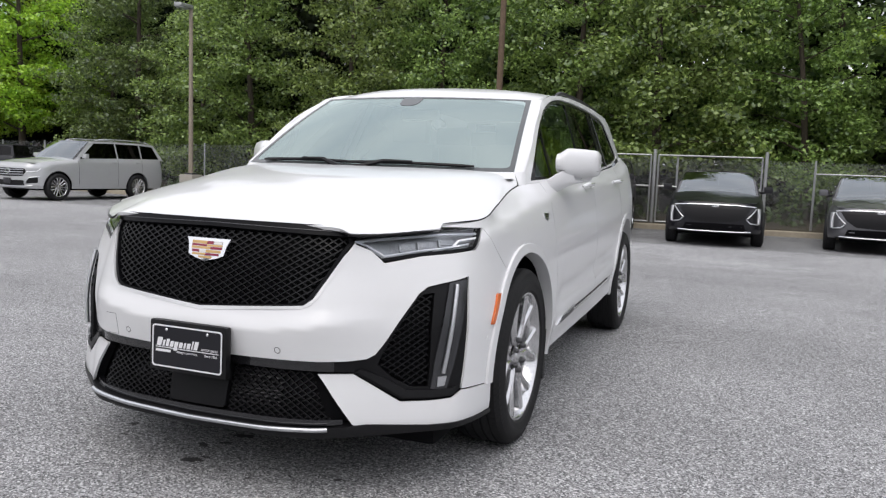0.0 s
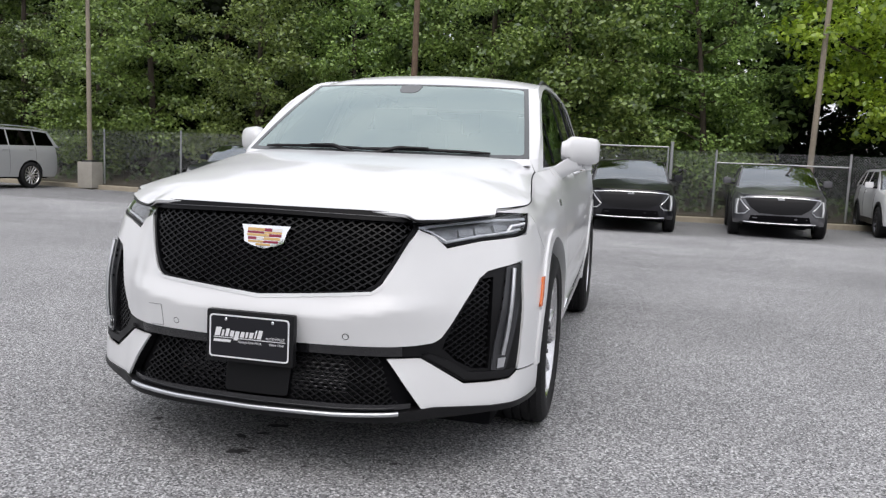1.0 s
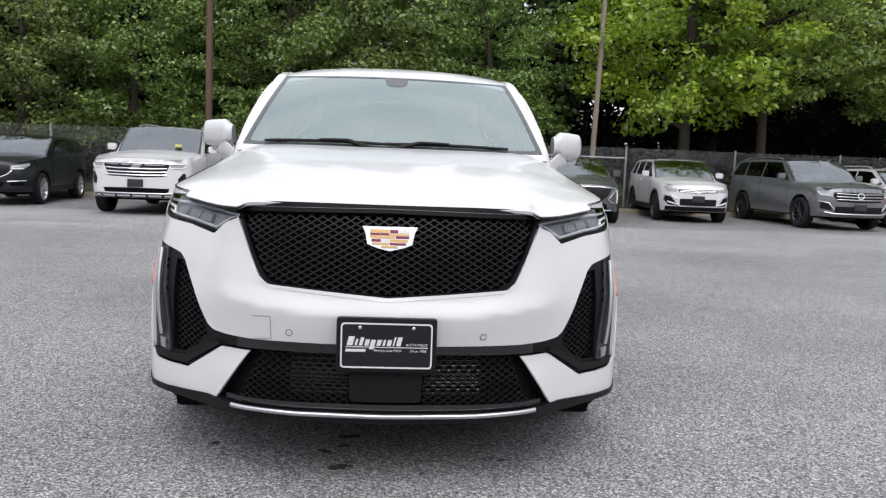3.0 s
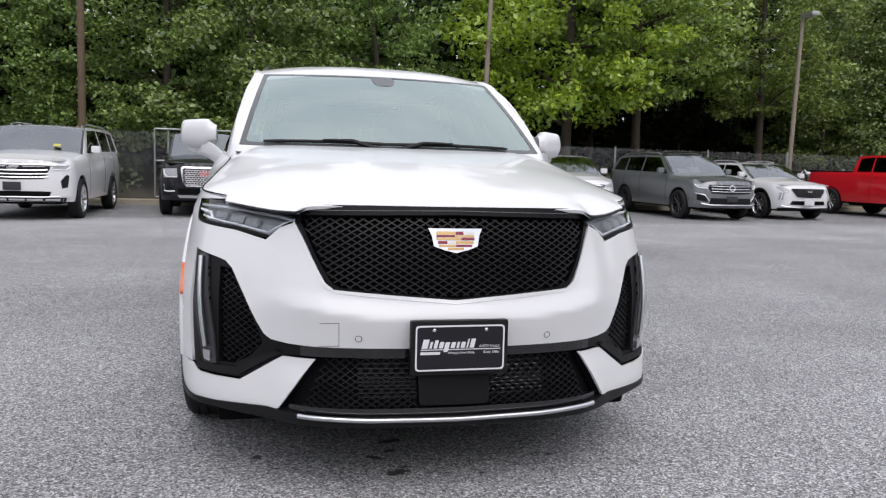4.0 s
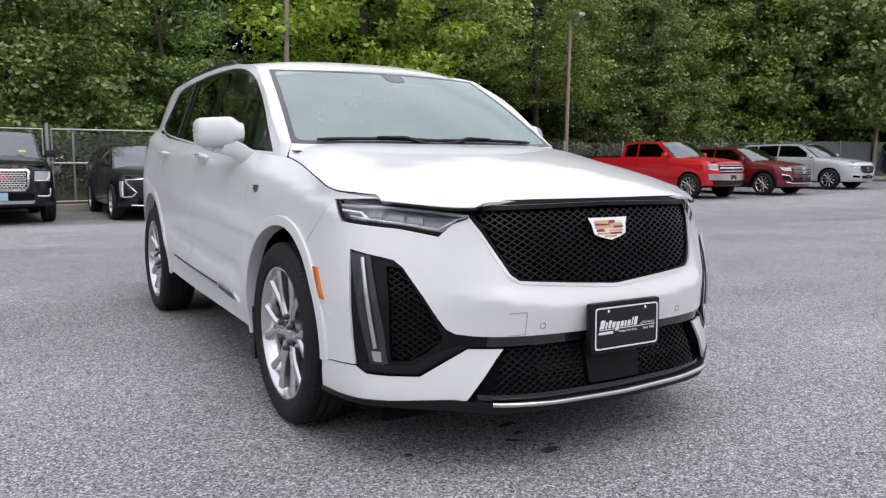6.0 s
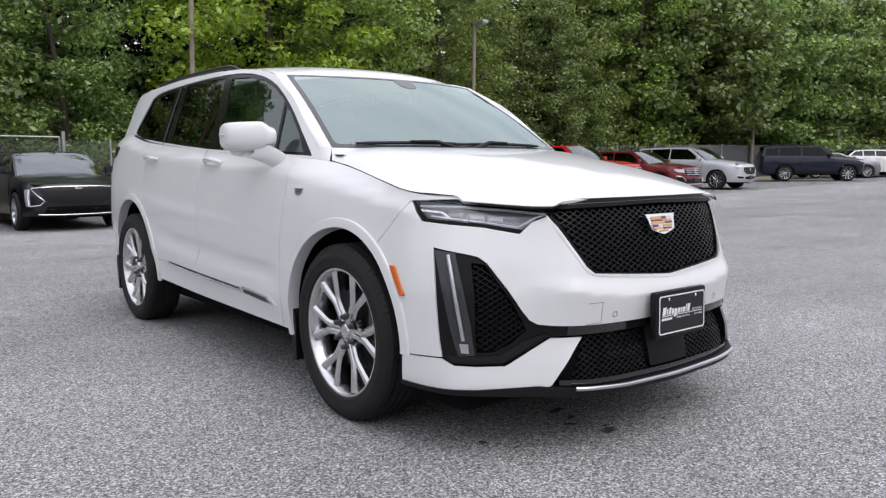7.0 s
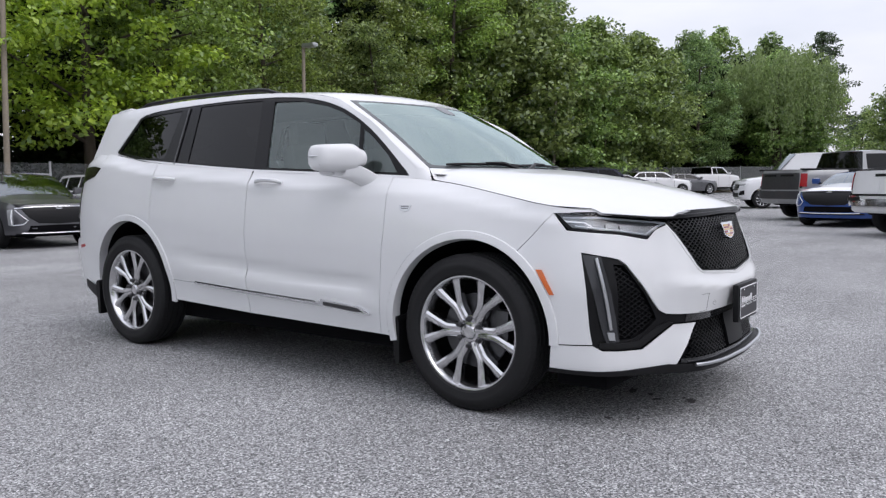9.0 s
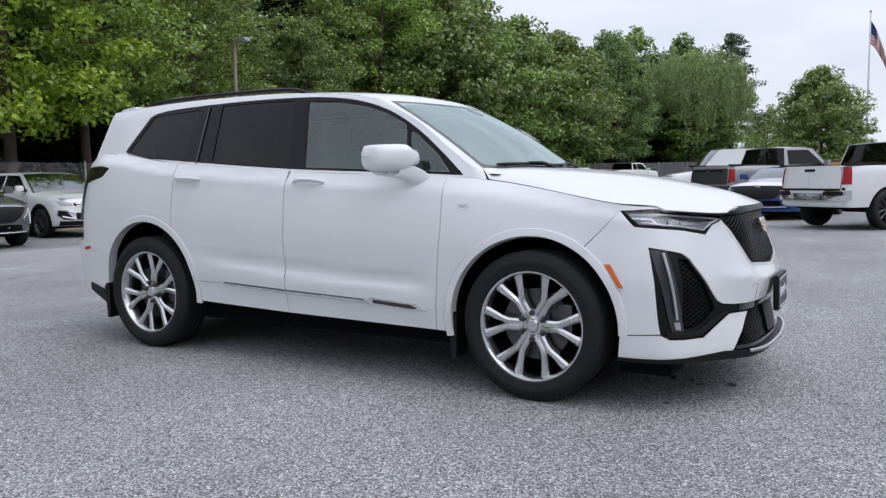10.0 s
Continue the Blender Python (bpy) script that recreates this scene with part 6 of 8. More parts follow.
    if rear_face:
        E_ = B.s[-1]
        R_ = lambda pts, sg=1: [(sg * (E_ - 1.02 * x * hw), z) for x, z in pts]

        def put_rear(nm, pts, mt, lift=0.008, mirrored=True, lab=""):
            for sg in (1, -1):
                part(nm, panel(nm, R_(pts, sg), B.wrap, step=0.08, lift=lift, thick=0.015, centre=ctr), mt, v, lab)
        rear_face(put_rear)
    return v


CAR_GLASS = glass_material("car_glass", (0.05, 0.055, 0.06), 1.36)
CAR_SCREEN = glass_material("car_screen", (0.25, 0.28, 0.29), 1.55, mirror=0.18, coat=(0.86, 0.92, 0.96))
PLAIN_PLATE = material("plate_plain", (0.7, 0.71, 0.72), 0.5)
BLUE_PLATE = material("plate_blue", (0.30, 0.48, 0.60), 0.5)
DARK_PLATE = material("plate_dark", (0.03, 0.03, 0.035), 0.5)


def paint(name, c, metal=0.0, rough=0.3):
    return material(name, c, rough, metal, coat=1.0 if max(c) > 0.1 else 0.55, vary=0.03, scale=2, spec=0.3)


SILVER_P, BLACK_P, GREY_P, NAVY_P = paint("silver_paint", (0.50, 0.51, 0.52), 0.3, 0.35), paint("black_paint", (0.006, 0.006, 0.009)), paint("grey_paint", (0.12, 0.12, 0.13), 0.45), paint("dark_green_grey_paint", (0.012, 0.015, 0.02), 0.2)
WHITE_P, SLATE_P, RED_P, MAROON_P = paint("white_paint", (0.76, 0.76, 0.77)), paint("slate_paint", (0.20, 0.21, 0.22), 0.45), paint("red_paint", (0.60, 0.008, 0.018)), paint("maroon_paint", (0.16, 0.008, 0.015), 0.2)
PALE_SILVER_P, BLUE_P, TRUCK_P, BRIGHT_BLUE_P = paint("pale_silver_paint", (0.55, 0.57, 0.6), 0.3, 0.35), paint("navy_paint", (0.006, 0.008, 0.025), 0.1), paint("truck_silver_paint", (0.36, 0.365, 0.37), 0.3, 0.35), paint("bright_blue_paint", (0.015, 0.06, 0.25), 0.2)

SUV_L = Kind(5.00, 1.977, 1.62, 3.09, 0.93, 0.38, nose=0.93, cowl=0.30, cowl_z=1.07, belt=1.12, screen=0.80, tail=0.75, lean=0.46, square=0.55)
SUV_T = Kind(5.35, 2.06, 1.90, 3.07, 0.96, 0.40, nose=1.16, cowl=0.52, cowl_z=1.28, belt=1.30, screen=0.55, tail=0.16, lean=0.28, square=0.85, floor=0.36)
SUV_M = Kind(4.55, 1.84, 1.61, 2.70, 0.92, 0.36, nose=0.98, cowl=0.46, cowl_z=1.10, belt=1.15, screen=0.66, tail=0.45, lean=0.38)
SUV_V = Kind(4.72, 1.84, 1.66, 2.79, 0.92, 0.36, nose=0.98, cowl=0.42, cowl_z=1.10, belt=1.14, screen=0.64, tail=0.35, lean=0.36, square=0.7)
SUV_A = Kind(5.10, 1.99, 1.76, 2.98, 0.98, 0.39, nose=1.05, cowl=0.45, cowl_z=1.17, belt=1.20, screen=0.62, tail=0.30, lean=0.33, square=0.75, floor=0.34)
SUV_X = Kind(4.60, 1.88, 1.60, 2.78, 0.92, 0.37, nose=0.98, cowl=0.42, cowl_z=1.10, belt=1.15, screen=0.68, tail=0.45, lean=0.38, square=0.65)
SUV_Q = Kind(5.29, 2.03, 1.90, 3.075, 0.93, 0.41, nose=1.12, cowl=0.55, cowl_z=1.25, belt=1.28, screen=0.66, tail=0.28, lean=0.32, square=0.5, floor=0.36)
SUV_B = Kind(4.86, 1.95, 1.68, 2.863, 0.95, 0.38, nose=1.03, cowl=0.45, cowl_z=1.14, belt=1.17, screen=0.68, tail=0.45, lean=0.36, square=0.7)
SUV_R = Kind(5.20, 2.00, 1.78, 3.02, 1.02, 0.38, nose=1.03, cowl=0.42, cowl_z=1.18, belt=1.20, screen=0.75, tail=0.40, lean=0.36, square=0.45)
SUV_O = Kind(5.05, 2.00, 1.80, 2.946, 0.88, 0.38, nose=1.08, cowl=0.52, cowl_z=1.20, belt=1.23, screen=0.55, tail=0.12, lean=0.26, square=0.85, floor=0.38)
TRUCK_S = Kind(5.885, 2.063, 1.92, 3.745, 0.97, 0.41, nose=1.22, cowl=0.60, cowl_z=1.33, belt=1.34, belt_r=1.36, screen=0.60, lean=0.28, square=0.9, floor=0.42, pickup=2.95)
TRUCK_F = Kind(5.89, 2.03, 1.95, 3.68, 0.95, 0.42, nose=1.22, cowl=1.15, cowl_z=1.33, belt=1.36, belt_r=1.38, screen=0.55, lean=0.28, square=0.9, floor=0.44, pickup=2.95)
TRUCK_C = Kind(5.41, 1.92, 1.83, 3.337, 0.95, 0.40, nose=1.15, cowl=0.55, cowl_z=1.26, belt=1.28, belt_r=1.30, screen=0.60, lean=0.28, square=0.85, floor=0.46, pickup=2.70)
COUPE = Kind(4.78, 1.90, 1.38, 2.81, 0.95, 0.35, nose=0.86, cowl=0.55, cowl_z=0.98, belt=1.02, screen=0.85, tail=0.95, lean=0.45, square=0.6, floor=0.22)
SEDAN = Kind(4.90, 1.86, 1.46, 2.84, 0.95, 0.35, nose=0.88, cowl=0.50, cowl_z=1.0, belt=1.04, screen=0.80, tail=0.85, lean=0.45, square=0.55, floor=0.24)


def face_wide_screen(put, wire, badge, plate):
    """Shield-like dark front with a bright brow line and upright side lamps."""
    put("grille", [(0, 0.52), (0.42, 0.54), (0.60, 0.66), (0.72, 0.84), (0, 0.87)], BLACK_PLASTIC, mirrored=False)
    wire("brow_strip", [(0, 0.875), (0.45, 0.87), (0.80, 0.845)], 0.011, CHROME, mirrored=False)
    put("side_lamp", [(0.83, 0.83), (0.90, 0.82), (0.90, 0.50), (0.84, 0.49)], LAMP_GREY)
    wire("lamp_line", [(0.84, 0.82), (0.865, 0.66), (0.855, 0.51)], 0.010, LIGHT_BAR)
    wire("lamp_line", [(0.80, 0.82), (0.70, 0.68), (0.62, 0.60), (0.70, 0.52), (0.84, 0.50)], 0.012, SATIN)
    put("lower_intake", [(0, 0.36), (0.62, 0.37), (0.58, 0.49), (0, 0.50)], BLACK_MATT, mirrored=False)
    wire("lip_strip", [(0, 0.335), (0.4, 0.335), (0.72, 0.345)], 0.012, SATIN, mirrored=False)
    put("bumper_base", [(0, 0.30), (0.80, 0.30), (0.80, 0.33), (0, 0.33)], BLACK_PLASTIC, mirrored=False)
    badge(0.845, 0.07, CHROME, True)


def face_oval(put, wire, badge, plate):
    put("grille", [(0, 0.60), (0.30, 0.62), (0.48, 0.70), (0.55, 0.86), (0.50, 0.90), (0, 0.905)], BLACK_PLASTIC, mirrored=False)
    wire("grille_trim", [(0, 0.585), (0.30, 0.605), (0.50, 0.69), (0.60, 0.78)], 0.014, CHROME, mirrored=False)
    put("headlight", [(0.56, 0.80), (0.78, 0.80), (0.88, 0.90), (0.86, 0.945), (0.58, 0.88)], LAMP_GREY)
    wire("lamp_line", [(0.58, 0.82), (0.80, 0.82)], 0.012, LIGHT_BAR)
    put("lower_intake", [(0, 0.42), (0.40, 0.42), (0.44, 0.52), (0, 0.53)], BLACK_MATT, mirrored=False)
    put("fog_vent", [(0.55, 0.44), (0.80, 0.46), (0.80, 0.54), (0.55, 0.52)], BLACK_MATT)
    wire("fog_strip", [(0.50, 0.54), (0.84, 0.56)], 0.012, SATIN)
    badge(0.78, 0.085, CHROME)
    plate(0.48, DARK_PLATE)


def face_bars(put, wire, badge, plate):
    """Large SUV front: stacked bars between slim lamps."""
    put("grille", [(0, 0.78), (0.52, 0.80), (0.62, 1.0), (0.62, 1.08), (0, 1.09)], BLACK_PLASTIC, mirrored=False)
    for z in (0.82, 0.88, 0.95):
        wire("grille_bar", [(0, z), (0.35, z + 0.005), (0.58, z + 0.015)], 0.014, CHROME, mirrored=False)
    wire("brow_strip", [(0, 1.06), (0.5, 1.06), (0.84, 1.05)], 0.022, CHROME, mirrored=False)
    put("headlight", [(0.66, 0.98), (0.88, 0.99), (0.90, 1.06), (0.66, 1.06)], LAMP_GREY)
    wire("lamp_line", [(0.66, 0.97), (0.84, 0.97), (0.90, 1.02)], 0.012, LIGHT_BAR)
    put("side_vent", [(0.80, 0.62), (0.88, 0.64), (0.90, 0.86), (0.86, 0.88), (0.78, 0.76)], BLACK_PLASTIC)
    put("lower_intake", [(0, 0.46), (0.60, 0.47), (0.64, 0.56), (0, 0.57)], BLACK_MATT, mirrored=False)
    put("bumper_base", [(0, 0.37), (0.84, 0.37), (0.86, 0.44), (0, 0.44)], BLACK_PLASTIC, mirrored=False)
    wire("lip_strip", [(0, 0.455), (0.5, 0.455), (0.75, 0.47)], 0.014, SATIN, mirrored=False)
    badge(0.99, 0.09, CHROME, True)
    plate(0.66, DARK_PLATE)


def face_box_grille(put, wire, badge, plate):
    """Large SUV front with one tall bright mesh grille."""
    put("grille_frame", [(0, 0.66), (0.44, 0.66), (0.50, 0.72), (0.54, 1.04), (0.50, 1.08), (0, 1.08)], CHROME, mirrored=False)
    put("grille", [(0, 0.69), (0.41, 0.69), (0.46, 0.73), (0.49, 1.02), (0.47, 1.05), (0, 1.05)], BLACK_PLASTIC, lift=0.02, mirrored=False)
    for n_, z in enumerate(np.arange(0.705, 1.05, 0.042)):
        wire("grille_bar", [(0, z), (0.2, z), (0.43 + 0.02 * (z > 0.75), z)], 0.005, SATIN, lift=0.030, mirrored=False)
        for x in np.arange(0.03 + 0.03 * (n_ % 2), 0.45, 0.06):
            wire("grille_stay", [(x, z), (x, min(z + 0.042, 1.045))], 0.005, SATIN, lift=0.030)
    put("headlight", [(0.60, 0.86), (0.88, 0.84), (0.90, 1.03), (0.62, 1.04)], LAMP_GREY)
    wire("lamp_line", [(0.62, 0.86), (0.80, 0.86), (0.86, 0.92), (0.87, 1.02)], 0.010, LIGHT_BAR)
    put("side_vent", [(0.62, 0.52), (0.90, 0.54), (0.90, 0.70), (0.80, 0.70), (0.64, 0.60)], BLACK_PLASTIC)
    wire("fog_strip", [(0.64, 0.56), (0.78, 0.55), (0.86, 0.56), (0.87, 0.70)], 0.018, CHROME)
    put("lower_intake", [(0, 0.50), (0.58, 0.50), (0.60, 0.62), (0, 0.62)], BLACK_MATT, mirrored=False)
    put("skid_bar", [(0, 0.42), (0.56, 0.42), (0.60, 0.475), (0, 0.475)], SATIN, lift=0.02, mirrored=False)
    badge(0.93, 0.17, RED_LENS, True)
    plate(0.56, BLUE_PLATE)


def face_v(put, wire, badge, plate):
    put("grille", [(0, 0.76), (0.52, 0.78), (0.56, 0.86), (0, 0.87)], BLACK_PLASTIC, mirrored=False)
    for z in (0.785, 0.825, 0.86):
        wire("grille_bar", [(0, z), (0.50, z + 0.01)], 0.010, CHROME, mirrored=False)
    put("headlight", [(0.58, 0.79), (0.80, 0.80), (0.88, 0.90), (0.86, 0.93), (0.58, 0.87)], LAMP_GREY)
    put("side_vent", [(0.52, 0.44), (0.78, 0.46), (0.88, 0.58), (0.86, 0.68), (0.72, 0.66)], BLACK_PLASTIC)
    wire("vent_trim", [(0.50, 0.46), (0.66, 0.50), (0.80, 0.54)], 0.022, WHITE_P)
    wire("vent_trim", [(0.54, 0.60), (0.70, 0.69), (0.86, 0.70), (0.88, 0.56)], 0.012, SATIN)
    put("lower_intake", [(0, 0.44), (0.50, 0.45), (0.50, 0.62), (0, 0.62)], BLACK_PLASTIC, mirrored=False)
    put("bumper_base", [(0, 0.31), (0.84, 0.31), (0.84, 0.42), (0, 0.42)], BLACK_PLASTIC, mirrored=False)
    badge(0.83, 0.085, CHROME)
    plate(0.62, DARK_PLATE)


def face_slats(put, wire, badge, plate):
    put("grille", [(0, 0.70), (0.56, 0.72), (0.66, 0.86), (0.62, 0.94), (0, 0.95)], BLACK_PLASTIC, mirrored=False)
    for z in (0.76, 0.83, 0.90):
        wire("grille_bar", [(0, z), (0.58, z + 0.01)], 0.011, SATIN, mirrored=False)
    put("headlight", [(0.66, 0.84), (0.86, 0.86), (0.90, 0.96), (0.66, 0.95)], LAMP_GREY)
    wire("lamp_line", [(0.67, 0.85), (0.86, 0.87), (0.90, 0.95)], 0.012, LIGHT_BAR)
    put("side_vent", [(0.66, 0.50), (0.88, 0.54), (0.88, 0.70), (0.72, 0.66)], BLACK_PLASTIC)
    wire("vent_trim", [(0.62, 0.52), (0.74, 0.68), (0.90, 0.72)], 0.014, SATIN)
    put("lower_intake", [(0, 0.44), (0.62, 0.45), (0.60, 0.60), (0, 0.60)], BLACK_PLASTIC, mirrored=False)
    wire("lip_strip", [(0, 0.42), (0.6, 0.42), (0.8, 0.46)], 0.016, SATIN, mirrored=False)
    badge(0.86, 0.09, CHROME)
    plate(0.58, DARK_PLATE)


def face_shield(put, wire, badge, plate):
    put("grille", [(0, 0.62), (0.40, 0.64), (0.56, 0.84), (0.56, 0.875), (0, 0.88)], BLACK_PLASTIC, mirrored=False)
    for x in np.arange(0.06, 0.5, 0.09):
        wire("grille_bar", [(x * 0.8, 0.65), (x * 1.05, 0.86)], 0.006, DARK_METAL)
    wire("grille_trim", [(0, 0.612), (0.42, 0.632), (0.60, 0.86)], 0.009, CHROME, mirrored=False)
    put("headlight", [(0.64, 0.78), (0.74, 0.76), (0.88, 0.90), (0.86, 0.935), (0.64, 0.87)], LAMP_GREY)
    put("side_lamp", [(0.74, 0.76), (0.84, 0.76), (0.86, 0.56), (0.78, 0.55)], LAMP_GREY)
    wire("lamp_line", [(0.66, 0.80), (0.78, 0.76), (0.82, 0.56)], 0.011, LIGHT_BAR)
    put("lower_intake", [(0, 0.42), (0.60, 0.44), (0.54, 0.54), (0, 0.54)], BLACK_MATT, mirrored=False)
    wire("lip_strip", [(0, 0.36), (0.6, 0.37), (0.8, 0.40)], 0.018, SATIN, mirrored=False)
    put("bumper_base", [(0, 0.30), (0.84, 0.30), (0.84, 0.345), (0, 0.345)], BLACK_PLASTIC, mirrored=False)
    badge(0.80, 0.07, CHROME, True)
    plate(0.50, PLAIN_PLATE)


def face_truck(put, wire, badge, plate):
    put("grille", [(0, 0.84), (0.60, 0.84), (0.64, 1.12), (0, 1.13)], BLACK_PLASTIC, mirrored=False)
    for z, r_ in ((0.90, 0.014), (1.0, 0.030), (1.09, 0.014)):
        wire("grille_bar", [(0, z), (0.35, z), (0.62, z)], r_, CHROME, mirrored=False)
    put("headlight", [(0.68, 0.96), (0.90, 0.96), (0.91, 1.12), (0.68, 1.12)], LAMP_GREY)
    wire("lamp_line", [(0.68, 0.95), (0.84, 0.95), (0.90, 1.0)], 0.014, LIGHT_BAR)
    put("bumper", [(0, 0.60), (0.90, 0.62), (0.92, 0.82), (0, 0.82)], SATIN, lift=0.03, thick=0.06, mirrored=False)
    put("lower_intake", [(0, 0.44), (0.80, 0.46), (0.84, 0.60), (0, 0.60)], BLACK_PLASTIC, mirrored=False)
    badge(1.0, 0.10, SATIN, True)
    plate(0.70, DARK_PLATE)


def tail_truck(put):
    put("tail_light", [(0.80, 0.92), (0.98, 0.92), (0.98, 1.26), (0.82, 1.26)], RED_LENS)
    put("tail_bumper", [(0, 0.60), (0.98, 0.60), (0.98, 0.80), (0.5, 0.80), (0.42, 0.74), (0, 0.74)], CHROME, lift=0.05)
    put("step_pad", [(0.45, 0.70), (0.85, 0.70), (0.85, 0.775), (0.45, 0.775)], BLACK_PLASTIC, lift=0.066)
    put("plate_recess", [(0, 0.62), (0.32, 0.62), (0.32, 0.74), (0, 0.74)], BLACK_PLASTIC, lift=0.03)
    put("tailgate_seam", [(0.785, 0.84), (0.795, 0.84), (0.795, 1.27), (0.785, 1.27)], BLACK_MATT, lift=0.004)
    put("tailgate_handle", [(0, 1.18), (0.14, 1.18), (0.14, 1.235), (0, 1.235)], BLACK_PLASTIC)
    put("tailgate_band", [(0, 0.80), (0.78, 0.80), (0.78, 0.84), (0, 0.84)], BLACK_PLASTIC)


def tail_dark(put):
    put("tailgate_panel", [(0, 0.84), (0.78, 0.84), (0.78, 1.30), (0, 1.30)], DARK_METAL)
    put("tail_light", [(0.80, 0.92), (0.98, 0.92), (0.98, 1.28), (0.82, 1.28)], RED_LENS)
    put("tail_bumper", [(0, 0.58), (0.98, 0.58), (0.98, 0.80), (0, 0.80)], DARK_METAL, lift=0.05)
    put("tailgate_band", [(0.1, 1.20), (0.6, 1.20), (0.6, 1.26), (0.1, 1.26)], BLACK_PLASTIC, lift=0.02)


def spot(x, y, yaw):
    return pose(x, y, ground_z(x, y), 0, 0, yaw)


DARK_RIM = material("dark_alloy", (0.09, 0.09, 0.095), 0.3, 0.9)
parked("silver_suv", "silver full-size SUV with chrome wheels parked along the kerb", SUV_Q, SILVER_P, spot(-18.5, 14.2, -3.0), face_slats, rims=RIM, rails=SATIN, rim_pairs=7)
parked("dark_suv", "dark SUV with tinted windows behind the silver one", SUV_O, BLACK_P, spot(-31.6, 20.6, -75), face_bars)
parked("dark_crossover", "very dark grey crossover with an oval chrome grille", SUV_M, NAVY_P, spot(-9.05, 14.7, 5.3), face_oval, cladding=BLACK_PLASTIC, rims=SATIN)
parked("white_large_suv", "white full-size SUV with stacked chrome grille bars", SUV_T, WHITE_P, spot(-5.25, 13.3, -0.2), face_bars, rails=SATIN, rim_pairs=6)
parked("black_large_suv", "black full-size SUV with a tall bright mesh grille", SUV_T, BLACK_P, spot(-1.88, 14.67, 2.4), face_box_grille)
parked("black_electric_suv", "black electric SUV with slim bright brow and upright lamps", SUV_L, BLACK_P, spot(1.2, 14.5, 1.5), face_wide_screen, rims=SATIN)
parked("grey_electric_suv", "dark grey electric SUV with bright nose trim", SUV_L, GREY_P, spot(4.4, 15.0, -5.0), face_wide_screen, rims=SATIN)
parked("white_compact_suv", "white compact SUV with paper sheets behind its windshield", SUV_V, WHITE_P, spot(7.78, 16.5, -5.5), face_v, rims=DARK_RIM, cladding=BLACK_PLASTIC)
parked("grey_midsize_suv", "slate grey three-row SUV with roof rails", SUV_A, SLATE_P, spot(11.2, 15.4, 2.4), face_slats, rims=DARK_RIM, rails=SATIN)
parked("white_crossover", "white crossover with a dark shield grille and roof rails", SUV_X, WHITE_P, spot(14.0, 15.9, 1.2), face_shield, rails=SATIN, cladding=BLACK_PLASTIC)
parked("red_pickup", "bright red crew-cab pickup with chrome bumper", TRUCK_S, RED_P, spot(18.9, 14.8, 6.0), face_truck, category="pickup truck", windows=2, rim_pairs=6)
parked("maroon_suv", "maroon SUV with a black lower grille", SUV_B, MAROON_P, spot(22.2, 14.5, 6.0), face_slats, cladding=BLACK_PLASTIC)
parked("silver_family_suv", "pale silver rounded family SUV", SUV_R, PALE_SILVER_P, spot(26.9, 15.1, 6.5), face_oval)
parked("navy_suv", "dark navy older boxy SUV with bright wheels", SUV_O, BLUE_P, spot(38.2, 15.4, 38.0), face_bars, cladding=BLACK_PLASTIC, rails=BLACK_PLASTIC)
parked("charcoal_sedan", "charcoal sedan beside the fence", SEDAN, SLATE_P, spot(43.6, 16.9, 50.0), face_oval)
parked("far_white_crossover", "white crossover parked far along the fence", SUV_X, WHITE_P, spot(46.6, 15.9, 52.0), face_shield)
parked("far_grey_sedan", "dark grey sedan parked far along the fence", SEDAN, GREY_P, spot(50.5, 15.4, 58.0), face_oval)
parked("far_white_pickup", "white pickup parked far along the fence", TRUCK_S, WHITE_P, spot(56.0, 15.5, 74.0), face_truck, category="pickup truck", windows=2)
parked("silver_pickup", "silver pickup with an open bed and dark tailgate", TRUCK_F, TRUCK_P, spot(23.1, 0.05, 50.3), face_truck, category="pickup truck", windows=1, rear_face=tail_dark, group="trucks on the far side")
parked("white_pickup", "white crew-cab pickup with chrome rear bumper", TRUCK_C, WHITE_P, spot(16.6, -2.9, 50.3), face_truck, category="pickup truck", windows=2, rear_face=tail_truck, group="trucks on the far side", rims=DARK_RIM)
parked("blue_coupe", "bright blue car with a white protective film over its nose", COUPE, BRIGHT_BLUE_P, spot(17.2, 1.2, -102.0), face_wide_screen, hood_mat=WHITE_P, rims=DARK_RIM, windows=2, group="trucks on the far side")


VAN = Kind(4.80, 1.92, 2.16, 2.90, 0.90, 0.36, nose=1.08, cowl=0.40, cowl_z=1.22, belt=1.28, screen=0.75, tail=0.10, lean=0.14, square=0.8, floor=0.34)
parked("white_van", "plain white van standing behind the silver pickup", VAN, WHITE_P, spot(28.3, 6.0, 205.0), face_slats, category="van", windows=1, group="trucks on the far side", glass=WHITE_P)
# paper sheets lying behind windshields
PAPER = material("paper", (0.8, 0.8, 0.78), 0.8, vary=0.03)
for x, y, yaw, z, lx, ly in ((7.78, 16.5, -5.5, 1.18, -0.36, 0.62), (11.2, 15.4, 2.4, 1.27, -0.42, 0.66), (11.2, 15.4, 2.4, 1.33, -0.05, 0.74)):
    pp = part("paper_sheet", box("paper_sheet", (0.34, 0.24, 0.004), (0, 0, 0), 0.001), PAPER, None)
    pp.matrix_world = spot(x, y, yaw) @ pose(lx, ly, z, 38, 0, 0)
    tagged(pp, "white paper sheet lying behind a parked car's windshield", "paper sheet", "papers behind windshields")

